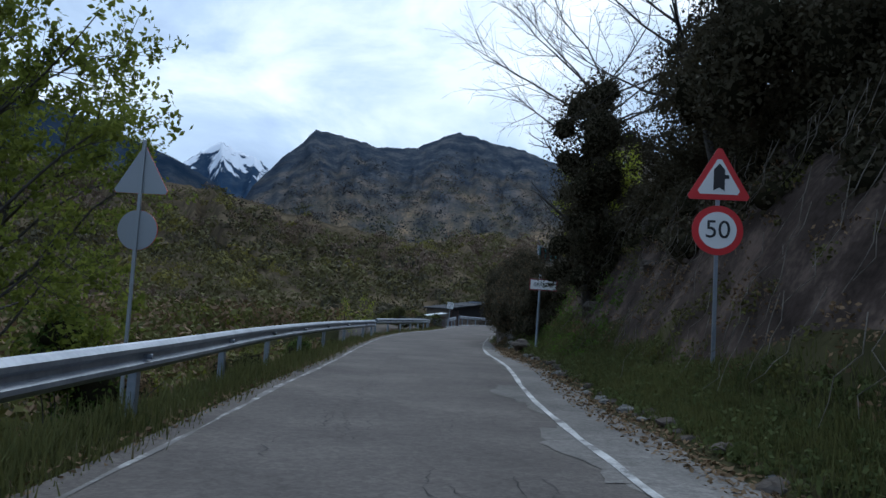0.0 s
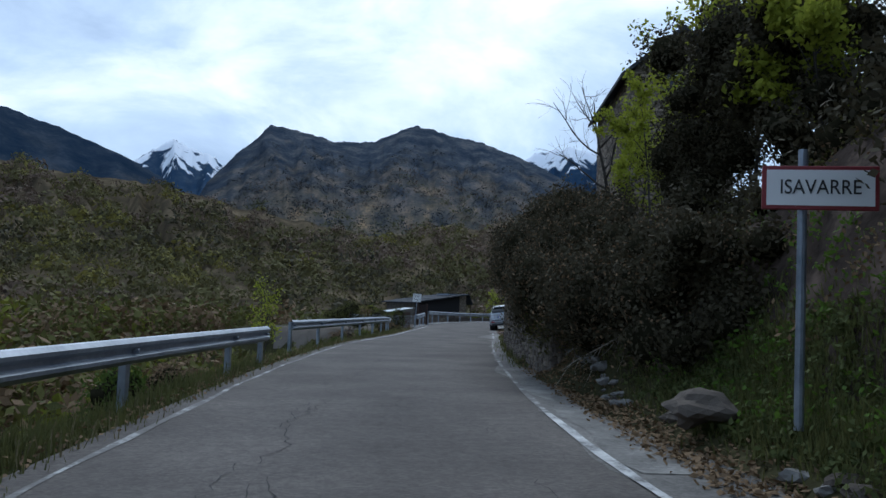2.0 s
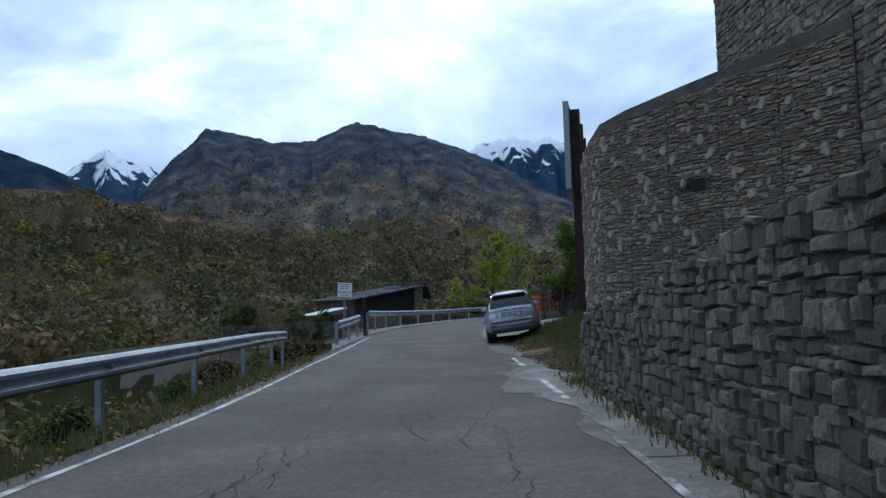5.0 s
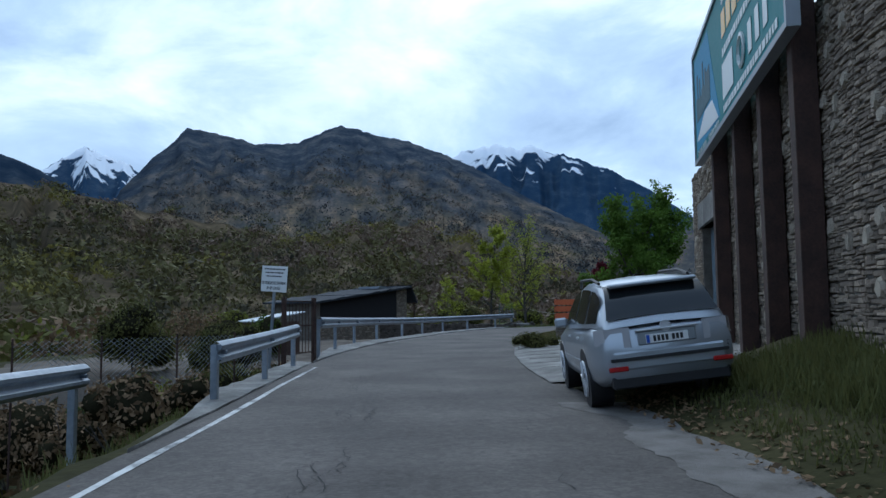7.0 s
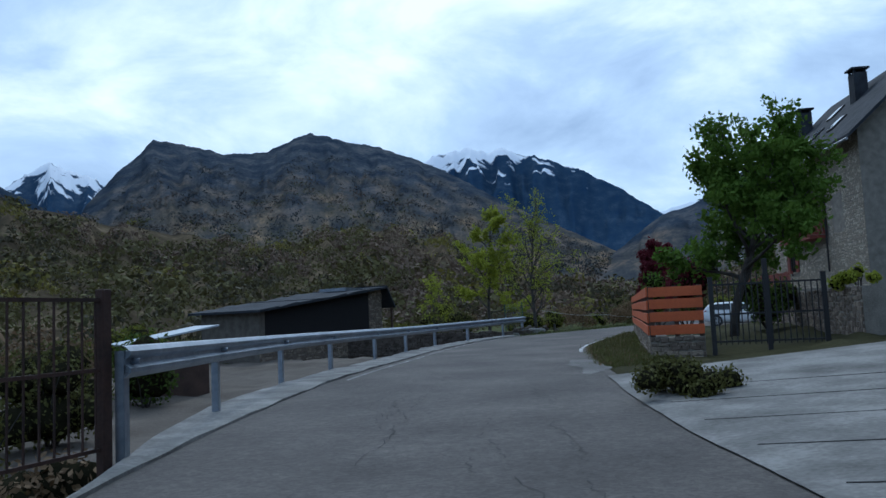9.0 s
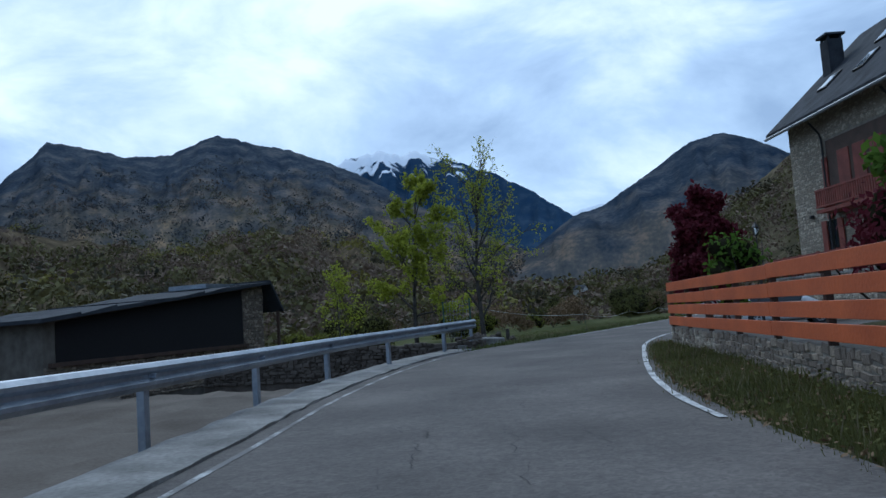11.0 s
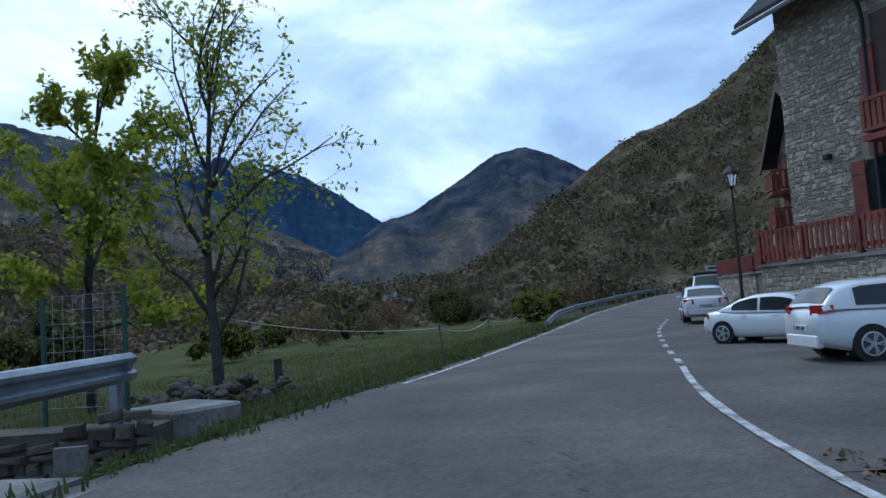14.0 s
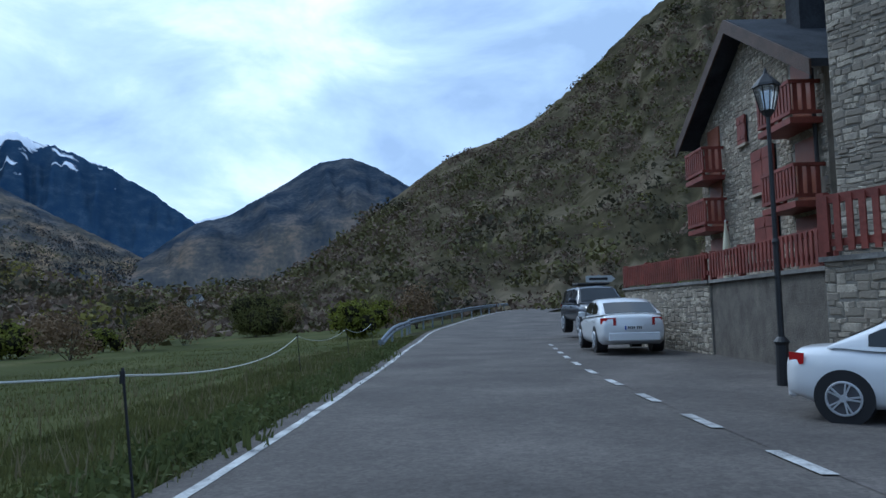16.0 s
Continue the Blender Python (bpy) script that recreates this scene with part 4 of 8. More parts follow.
def town_sign():
    s = thing("town_sign", pose(5.73, 24.33, 0.75, 0, 1.0, -23), "white place-name board with a dark red rim on a steel post", "road sign")
    part("pole", tube(bmesh.new(), [(0, 0.06, -0.4), (0, 0.06, 1.95)], 0.04, 10), GALV, s)
    b = part("board", box(bmesh.new(), (-0.33, -0.01, 1.43), (0.57, 0.02, 1.80), bevel=0.006), plain("dark_red_rim", (0.20, 0.02, 0.025), 0.5), s)
    part("board_face", box(bmesh.new(), (-0.295, -0.016, 1.465), (0.535, -0.011, 1.765)), WHITE, b, "white face")
    words("ISAVARRE", 0.165, INK, b, Matrix.Translation((0.12, -0.02, 1.615)) @ FACE @ Matrix.Diagonal((0.88, 1.05, 1, 1)), extrude=0.004)
    return s


town_sign()


def notice_sign():
    s = thing("notice_sign", pose(9.0, 76.6, 0, 0, 4, -30), "small white notice board on a steel post behind the guardrail", "sign")
    part("pole", tube(bmesh.new(), [(0.0, 0.03, -0.9), (0.0, 0.03, 2.3)], 0.04, 8), GALV, s)
    b = part("board", box(bmesh.new(), (-0.34, -0.02, 1.72), (0.34, 0.0, 2.34), bevel=0.006), WHITE, s)
    rg = random.Random(3)
    for k in range(3):
        bm = bmesh.new()
        x = -0.27 + 0.03 * k
        while x < 0.25 - 0.06 * k:
            w = rg.uniform(0.03, 0.10)
            box(bm, (x, -0.024, 2.25 - k * 0.085), (min(x + w, 0.28), -0.021, 2.28 - k * 0.085))
            x += w + 0.014
        part("printed_line", bm, INK, b)
    words("ES PELIGROSO ENTRAR", 0.082, INK, b, Matrix.Translation((0, -0.024, 1.93)) @ FACE @ Matrix.Diagonal((0.72, 1.25, 1, 1)))
    words("EN EL CAUCE", 0.082, INK, b, Matrix.Translation((0, -0.024, 1.81)) @ FACE @ Matrix.Diagonal((0.72, 1.25, 1, 1)))
    return s


notice_sign()


# ---------------------------------------------------------------- stone building with the hoarding
def stone_building():
    b = thing("stone_building", pose(0, 0, 0), "tall dry-stone retaining building with a rounded corner and a garage", "building")
    A, B = (15.4, 65.0), (22.5, 79.62)
    m, length = wall_frame(B, A, 0)
    # front with the garage opening
    gar = (length - 14.3, length - 10.6, -0.5, 3.6)
    bm = bmesh.new()
    for lo, hi in (((0, 0, -0.6), (gar[0], 0.5, 5.4)), ((gar[0], 0, gar[3]), (gar[1], 0.5, 5.4)), ((gar[1], 0, -0.6), (length, 0.5, 5.4))):
        box(bm, lo, hi, m)
    part("front_wall", bm, MORTAR, b)
    bm = bmesh.new()
    box(bm, (0, 0.5, -0.6), (0.5, 7, 5.4), m)
    part("end_wall", bm, MORTAR, b)
    lint = part("lintel", box(bmesh.new(), (gar[0] - 0.2, -0.10, 3.6), (gar[1] + 0.2, 0.3, 4.3), m), CONCRETE, b, "concrete lintel over the garage")
    door = part("garage_door", box(bmesh.new(), (gar[0], 0.25, -0.3), (gar[1], 0.33, 3.6), m), material("blue_grey_steel", (0.16, 0.20, 0.24), (0.24, 0.29, 0.33), rough=0.5, scale=2, fine=10, bump=0.05), b, "blue-grey ribbed steel garage door")
    bm = bmesh.new()
    for k in range(21):
        box(bm, (gar[0] + 0.06 + k * 0.176, 0.225, -0.2), (gar[0] + 0.13 + k * 0.176, 0.25, 3.58), m)
    part("rib", bm, material("door_rib", (0.15, 0.19, 0.23), (0.22, 0.27, 0.31), rough=0.5, scale=2, fine=10, bump=0), door)
    masonry(b, m, length, -0.3, 5.4, 11, (0.10, 0.42), (0.030, 0.080), 0.038, (SCHIST,), "schist", holes=(gar,), tilt=0.05, wander=0.3)
    # odd pale blocks standing proud
    rg = random.Random(5)
    v = []
    for k in range(150):
        x, z = rg.uniform(0.2, length - 0.3), rg.uniform(0.6, 5.4)
        if gar[0] - 0.3 < x < gar[1] + 0.3 and z < 4.4:
            continue
        PALE.append((b, m @ Matrix.Translation((x, 0, z)) @ Matrix.Rotation(rg.uniform(-0.3, 0.3), 4, "Y") @ Matrix.Diagonal((rg.uniform(0.13, 0.26), 0.07, rg.uniform(0.17, 0.34), 1))))
    # rounded corner and the wall that runs back
    curve = [(15.4, 65.0), (14.75, 63.3), (14.3, 62.0), (14.15, 60.9), (14.35, 59.8), (14.75, 58.6), (15.2, 57.3), (15.65, 55.9), (16.0, 54.3)]
    core_wall("corner_wall", curve[::-1], -0.3, 5.4, -0.5, MORTAR, b, tops=[6.2, 6.1, 6.0, 5.9, 5.8, 5.7, 5.45, 5.4, 5.4])
    for k, (p, q) in enumerate(zip(curve, curve[1:])):
        mm, ln = wall_frame(p, q, 0)
        slot = ((0.3, 0.95, 3.55, 3.8),) if k == 5 else ()
        t0 = 5.4 + max(0, k - 2) * 0.1
        masonry(b, mm, ln, 0.0, t0, 30 + k, (0.10, 0.42), (0.030, 0.080), 0.042, (SCHIST,), "schist", holes=slot, tilt=0.05, wander=0.3)
        for _ in range(24):
            PALE.append((b, mm @ Matrix.Translation((rg.uniform(0.1, ln - 0.1), 0, rg.uniform(0.5, 5.3))) @ Matrix.Rotation(rg.uniform(-0.3, 0.3), 4, "Y") @ Matrix.Diagonal((rg.uniform(0.12, 0.26), 0.075, rg.uniform(0.15, 0.32), 1))))
        if slot:
            # thin black box on the solid wall stands for the slot's shade
            part("slot", box(bmesh.new(), (0.28, 0.0, 3.53), (0.97, 0.02, 3.82), mm), BLACK, b, "narrow air slot, its shade a thin black box")
    return b, m


PALE = []
BUILDING, BM = stone_building()


def hoarding(m):
    h = thing("billboard", m, "large teal advertising billboard on rusty iron posts against a wall", "billboard")
    e = 16.25  # the near end of the front wall
    for x in (1.5, 3.7, 6.2, 9.1):
        part("post", box(bmesh.new(), (e - x - 0.15, -0.38, -0.2), (e - x + 0.15, -0.06, 7.55), bevel=0.01), RUST, h)
    x0, x1, z0, z1 = e - 10.7, e - 0.9, 4.95, 7.6
    b = part("panel", box(bmesh.new(), (x0, -0.52, z0), (x1, -0.40, z1), bevel=0.01), plain("teal_print", (0.008, 0.20, 0.215), 0.6), h, "teal printed panel")
    fr = bmesh.new()
    for lo, hi in (((x0 - 0.1, -0.56, z0 - 0.1), (x1 + 0.1, -0.38, z0)), ((x0 - 0.1, -0.56, z1), (x1 + 0.1, -0.38, z1 + 0.1)), ((x0 - 0.1, -0.56, z0), (x0, -0.38, z1)), ((x1, -0.56, z0), (x1 + 0.1, -0.38, z1))):
        box(fr, lo, hi)
    part("panel_frame", fr, SIGN_GREY, b)
    flat = lambda pts, y: bmesh.ops.recalc_face_normals(prism_bm := prism(bmesh.new(), pts, Matrix.Translation((0, y, 0)), 0.005), faces=prism_bm.faces) or prism_bm
    part("sky_picture", flat([(x0 + 0.2, z0 + 0.2), (x0 + 4.0, z0 + 0.2), (x0 + 3.2, z0 + 1.4), (x0 + 2.6, z1 - 0.15), (x0 + 0.2, z1 - 0.15)], -0.526), plain("print_blue", (0.03, 0.26, 0.46), 0.6), b)
    part("white_sweep", flat([(x0 + 0.3, z0 + 0.45), (x0 + 2.2, z0 + 0.3), (x0 + 3.8, z0 + 0.22), (x0 + 3.0, z0 + 0.8), (x0 + 1.8, z0 + 0.85)], -0.532), plain("print_white", (0.7, 0.72, 0.7), 0.35), b)
    rg = random.Random(8)
    tower = plain("print_grey_blue", (0.045, 0.12, 0.15), 0.6)
    for k in range(12):
        x = x0 + 0.4 + k * 0.2
        part("town_picture", box(bmesh.new(), (x, -0.535, z0 + 0.9), (x + 0.19, -0.527, z0 + 1.3 + rg.uniform(0, 0.75))), tower, b)
    orange, white = plain("print_orange", (0.75, 0.42, 0.05), 0.35), plain("print_pale", (0.62, 0.66, 0.64), 0.35)
    bm = bmesh.new()
    for k in range(7):
        box(bm, (x0 + 4.6 + k * 0.62, -0.532, z0 + 1.6), (x0 + 5.05 + k * 0.62, -0.526, z0 + 2.1))
    tagged(part("printed_number", bm, orange, b), kind="stuff")
    for z, h0, xa, xb in ((2.25, 0.2, 4.7, 8.4), (1.22, 0.16, 4.6, 9.0), (0.12, 0.14, 4.5, 9.2)):
        bm = bmesh.new()
        x = xa
        while x < xb:
            w = rg.uniform(0.1, 0.26)
            box(bm, (x0 + x, -0.532, z0 + z), (x0 + x + w, -0.526, z0 + z + h0))
            x += w + 0.07
        tagged(part("printed_line", bm, white, b), kind="stuff")
    for x in (0.35, 2.3):
        words("Cantidades Avaladas", 0.19, white, b, Matrix.Translation((x0 + x, -0.53, z0 + 0.12)) @ FACE, name="printed_words", align="LEFT")
    part("logo_square", box(bmesh.new(), (x0 + 4.5, -0.532, z0 + 0.38), (x0 + 5.7, -0.526, z0 + 1.08)), white, b)
    part("logo_ring", tube(bmesh.new(), [(x0 + 6.6 + 0.28 * math.cos(a / 12 * 6.2832), -0.53, z0 + 0.7 + 0.28 * math.sin(a / 12 * 6.2832)) for a in range(13)], 0.045, 4, caps=False), white, b)
    for x in (7.2, 7.8, 8.4):
        part("logo_bar", box(bmesh.new(), (x0 + x, -0.532, z0 + 0.42), (x0 + x + 0.3, -0.526, z0 + 0.95)), white, b)
    return h


hoarding(BM)


# low retaining wall at the road
def low_wall():
    w = thing("retaining_wall", pose(0, 0, 0), "low rough field-stone retaining wall with ivy and grass on top", "wall")
    line = [(8.2, 31.9), (6.1, 32.3), (6.75, 37), (7.7, 42), (8.8, 47), (9.65, 50.4), (10.35, 53.2), (10.7, 54.4), (11.5, 55.3), (13.6, 56.4)]
    tops = [2.0, 1.9, 2.2, 2.2, 1.75, 1.35, 1.12, 0.85, 1.05, 1.35]
    core_wall("wall_body", line, -0.3, 1.5, -0.5, FIELD_STONE, w, tops=tops)
    for k, (p, q) in enumerate(zip(line, line[1:])):
        mm, ln = wall_frame(q, p, 0)
        t1, t0 = tops[k], tops[k + 1]
        masonry(w, mm, ln, 0.0, max(t0, t1), 60 + k, (0.10, 0.34), (0.05, 0.16), 0.05, (FIELD_STONE,), "field", top=lambda x, t0=t0, t1=t1, ln=ln: t0 + (t1 - t0) * x / ln, near=(0, 9, 0, 3) if k == 6 else None)
    return w


low_wall()

# ---------------------------------------------------------------- house pieces
def gable_house(name, m, w, d, eave, ridge, label, over=0.7, mat=HOUSE_MORTAR, base=-1.5, ridge_x=False):
    """A house with its front along x (0..w), depth d towards +y. The ridge runs along x, or along y with a gable front."""
    h = thing(name, m, label, "house")
    bm = bmesh.new()
    if ridge_x:
        prism(bm, [(0, base), (w, base), (w, eave), (w / 2, ridge), (0, eave)], Matrix(), d)
    else:
        rot = Matrix.Rotation(math.pi / 2, 4, "Z")
        prism(bm, [(0, base), (d, base), (d, eave), (d / 2, ridge), (0, eave)], rot @ Matrix.Translation((0, -w, 0)), w)
    bmesh.ops.recalc_face_normals(bm, faces=bm.faces)
    part("wall", bm, mat, h)
    rise = (ridge - eave)
    span = (w if ridge_x else d) / 2
    k = rise / span
    for s in (-1, 1):
        bm = bmesh.new()
        e = over
        if ridge_x:
            c = w / 2
            p = [(c, ridge + 0.1), (c + s * (span + e), ridge + 0.1 - k * (span + e)), (c + s * (span + e), ridge + 0.28 - k * (span + e)), (c, ridge + 0.3)]
            prism(bm, p, Matrix.Translation((0, -over, 0)), d + 2 * over)
        else:
            c = d / 2
            p = [(c, ridge + 0.1), (c + s * (span + e), ridge + 0.1 - k * (span + e)), (c + s * (span + e), ridge + 0.28 - k * (span + e)), (c, ridge + 0.3)]
            prism(bm, p, Matrix.Rotation(math.pi / 2, 4, "Z") @ Matrix.Translation((0, -w - over, 0)), w + 2 * over)
        bmesh.ops.recalc_face_normals(bm, faces=bm.faces)
        part("roof", bm, SLATE, h, "dark slate roof slope")
    return h


def shutter_window(h, x, z, w, hh, open_=True, y=0.0):
    """A window in the front (y = 0) with two red shutters."""
    win = part("window", box(bmesh.new(), (x - w / 2, y - 0.03, z - hh / 2), (x + w / 2, y + 0.06, z + hh / 2)), plain("dark_glass", (0.02, 0.025, 0.03), 0.08), h, "dark window pane")
    for s in (-1, 1):
        bm = bmesh.new()
        c = x + s * (w * 0.75 if open_ else w * 0.25)
        box(bm, (c - w * 0.24, y - 0.09, z - hh / 2 - 0.02), (c + w * 0.24, y - 0.045, z + hh / 2 + 0.02))
        for q in (-0.3, 0.3):
            box(bm, (c - w * 0.22, y - 0.105, z + q * hh - 0.05), (c + w * 0.22, y - 0.09, z + q * hh + 0.05))
        part("shutter", bm, RED_WOOD, win, "red-brown wooden shutter")
    bm = bmesh.new()
    box(bm, (x - w * 0.6, y - 0.12, z - hh / 2 - 0.1), (x + w * 0.6, y, z - hh / 2 - 0.03))
    part("sill", bm, STONE_PALE, win)
    return win


def balcony(h, x0, x1, z, deep, y=0.0, door=True):
    b = part("balcony", box(bmesh.new(), (x0, y - deep, z - 0.14), (x1, y, z)), RED_WOOD, h, "red wooden balcony with slatted balustrade")
    bm = bmesh.new()
    for zz in (z + 0.08, z + 0.78):
        bm = bmesh.new()
        box(bm, (x0, y - deep, zz), (x1, y - deep + 0.07, zz + 0.08))
        box(bm, (x0, y - deep + 0.071, zz), (x0 + 0.07, y, zz + 0.08))
        box(bm, (x1 - 0.07, y - deep + 0.071, zz), (x1, y, zz + 0.08))
        part("handrail", bm, RED_WOOD, b)
    n = int((x1 - x0) / 0.17)
    for k in range(n + 1):
        x = x0 + 0.04 + (x1 - x0 - 0.08) * k / n
        part("baluster", box(bmesh.new(), (x - 0.05, y - deep + 0.015, z + 0.161), (x + 0.05, y - deep + 0.05, z + 0.779)), RED_WOOD, b)
    for s in (x0, x1):
        for k in range(int(deep / 0.2)):
            yy = y - deep + 0.16 + k * 0.2
            part("baluster", box(bmesh.new(), (s - 0.015 + (0.04 if s == x0 else -0.04), yy - 0.05, z + 0.161), (s + 0.02 + (0.04 if s == x0 else -0.04), yy + 0.05, z + 0.779)), RED_WOOD, b)
    if door:
        c = (x0 + x1) / 2
        part("balcony_door", box(bmesh.new(), (c - 0.45, y - 0.05, z), (c + 0.45, y + 0.05, z + 1.55), bevel=0.01), plain("warm_brown_door", (0.22, 0.065, 0.03), 0.5), h, "reddish brown wooden balcony door")
    return b


def chimney(h, x, y, z0, z1, s=0.32):
    c = part("chimney", box(bmesh.new(), (x - s, y - s, z0), (x + s, y + s, z1)), SLATE, h, "slate-clad chimney")
    bm = bmesh.new()
    box(bm, (x - s - 0.12, y - s - 0.12, z1 + 0.18), (x + s + 0.12, y + s + 0.12, z1 + 0.28))
    for a in (-1, 1):
        for b_ in (-1, 1):
            box(bm, (x + a * s * 0.8 - 0.05, y + b_ * s * 0.8 - 0.05, z1), (x + a * s * 0.8 + 0.05, y + b_ * s * 0.8 + 0.05, z1 + 0.18))
    part("chimney_cap", bm, SLATE, c)


# house with the long slate roof (front faces the road)
ma, _ = wall_frame((45.4, 112.5), (40.6, 100.4), 0)
HA = gable_house("stone_house", ma, 13.0, 9.0, 9.25, 13.35, "large stone house with slate roof and red wooden balconies", over=0.75)
# house with the gable front
mb, _ = wall_frame((56.1, 118.75), (50.2, 113.65), 0)
HB = gable_house("stone_house", mb, 7.8, 8.0, 6.5, 8.75, "stone gable house with red shutters and balconies", over=0.55, ridge_x=True)
# dark house above the ivy
mu, _ = wall_frame((15.5, 51.45), (20.1, 50.55), 0)
HU = gable_house("stone_house", mu, 4.7, 9, 12.4, 14.3, "dark stone gable house above the bank", over=0.5, ridge_x=True, mat=MORTAR, base=1)
masonry(HU, Matrix(), 4.7, 3.0, 14.2, 75, (0.16, 0.5), (0.08, 0.2), 0.03, (STONE,), "schist", holes=((1.5, 2.3, 11.1, 12.5),), top=lambda x: 12.4 + min(x, 4.7 - x) * 1.9 / 2.35 - 0.1)
masonry(HU, Matrix(((0, 1, 0, 0), (-1, 0, 0, 9), (0, 0, 1, 0), (0, 0, 0, 1))), 9.0, 3.0, 12.2, 76, (0.16, 0.5), (0.08, 0.2), 0.03, (STONE,), "schist")
hu_win = part("window", box(bmesh.new(), (1.6, -0.02, 11.2), (2.2, 0.04, 12.4)), plain("dark_pane", (0.02, 0.025, 0.03), 0.1), HU, "narrow dark window")
part("window_frame", box(bmesh.new(), (2.0, -0.05, 11.18), (2.22, -0.021, 12.42)), plain("grey_frame", (0.4, 0.42, 0.44), 0.6), hu_win)


# ---------------------------------------------------------------- house fronts
def stone_front(h, m, w, z0, z1, seed, holes, top=None, key="house"):
    masonry(h, Matrix(), w, z0, z1, seed, (0.10, 0.34), (0.05, 0.14), 0.022, (HOUSE_STONE,), key, holes=holes, top=top)


# large house: balcony bay, shutters, roof windows, chimneys
holesA = [(2.6, 4.0, 2.6, 4.6), (3.2, 8.6, 4.2, 7.7), (9.4, 10.6, 4.6, 6.4)]
stone_front(HA, ma, 13.0, 0.4, 9.1, 71, holesA)
balcony(HA, 3.6, 8.4, 4.55, 0.9, door=False)
part("bay_wall", box(bmesh.new(), (3.3, -0.05, 4.5), (8.5, 0.02, 7.6)), BROWN_WOOD, HA, "dark boarded wall behind the balcony")
for x in (4.2, 5.4, 6.6):
    part("bay_door", box(bmesh.new(), (x, -0.09, 4.6), (x + 0.9, -0.05, 7.0), bevel=0.01), RED_WOOD, HA, "red-brown balcony door")
bm = bmesh.new()
box(bm, (2.95, -0.11, 4.2), (3.35, -0.06, 6.9))
part("tall_shutter", bm, RED_WOOD, HA, "tall red-brown shutter")
shutter_window(HA, 3.2, 3.5, 0.9, 1.3)
for x in (3.15, 8.6):
    part("downpipe", tube(bmesh.new(), [(x, -0.6, 8.5), (x, -0.2, 8.0), (x, -0.12, 7.7), (x, -0.12, 2.6)], 0.05, 8), BLACK, HA)
for x, f in ((2.2, 0.30), (5.2, 0.30), (8.2, 0.30), (4.4, 0.62)):
    k = 4.1 / 4.5
    y, z = -0.4 + 4.9 * f, 9.25 + 0.28 - 0.4 * k + 4.9 * f * k
    mw = Matrix.Translation((x, y, z + 0.06)) @ Matrix.Rotation(math.atan(k), 4, "X")
    rw = part("roof_window", box(bmesh.new(), (-0.4, -0.55, -0.04), (0.4, 0.55, 0.05), mw), BLACK, HA)
    part("pane", box(bmesh.new(), (-0.33, -0.48, 0.052), (0.33, 0.48, 0.06), mw), plain("sky_glass", (0.35, 0.4, 0.45), 0.05, metal=0.6), rw)
chimney(HA, 0.5, 2.3, 11.0, 13.0, 0.36)
chimney(HA, 6.8, 3.0, 11.6, 13.6, 0.36)
part("wall_lamp", box(bmesh.new(), (1.5, -0.2, 4.4), (1.68, -0.02, 4.55), bevel=0.02), BLACK, HA)
part("gutter", tube(bmesh.new(), [(-0.75, -0.8, 8.62), (13.7, -0.8, 8.62)], 0.07, 6), SIGN_GREY, HA)
part("side_shutter", box(bmesh.new(), (-0.09, 1.2, 5.6), (-0.03, 1.75, 7.0)), RED_WOOD, HA, "red-brown shutter on the end wall")

# gable house
kB = 2.25 / 3.9
holesB = [(0.6, 1.7, 3.5, 5.0), (0.6, 1.7, 5.05, 6.5), (3.1, 3.7, 5.65, 6.45), (3.9, 5.3, 4.1, 5.3), (3.9, 5.3, 2.3, 3.5), (6.3, 7.4, 3.45, 4.95), (6.3, 7.4, 5.3, 6.9)]
stone_front(HB, mb, 7.8, 0.2, 8.7, 72, holesB, top=lambda x: 6.5 + min(x, 7.8 - x) * kB - 0.1, key="house")
for z in (5.05, 3.5):
    balcony(HB, 0.45, 1.95, z, 0.7, door=True)
    balcony(HB, 5.95, 7.65, z + (0.3 if z > 4 else -0.05), 0.75, door=True)
shutter_window(HB, 3.4, 6.05, 0.55, 0.75, open_=False)
shutter_window(HB, 4.6, 4.7, 1.35, 1.1, open_=False)
shutter_window(HB, 4.6, 2.9, 1.35, 1.1, open_=False)
part("ground_door", box(bmesh.new(), (6.2, -0.06, 1.3), (7.4, 0.04, 3.2), bevel=0.01), plain("russet_door", (0.20, 0.055, 0.03), 0.55), HB, "russet wooden door")
part("ground_door", box(bmesh.new(), (0.6, -0.06, 1.4), (1.8, 0.04, 3.2), bevel=0.01), plain("dull_pink_door", (0.26, 0.12, 0.09), 0.6), HB, "faded wooden door")
chimney(HB, 4.9, 1.2, 7.5, 9.5, 0.36)
chimney(HB, 6.7, 2.0, 6.6, 8.6, 0.3)
part("downpipe", tube(bmesh.new(), [(7.5, -0.12, 6.5), (7.5, -0.12, 0.4)], 0.05, 8), BLACK, HB)
for s in (-1, 1):
    bm = bmesh.new()
    c, run = 3.9, 4.5
    prism(bm, [(c, 8.67), (c + s * run, 8.67 - kB * run), (c + s * run, 9.03 - kB * run), (c, 9.05)], Matrix.Translation((0, -0.63, 0)), 0.05)
    bmesh.ops.recalc_face_normals(bm, faces=bm.faces)
    part("verge_board", bm, BROWN_WOOD, HB, "dark brown verge board")


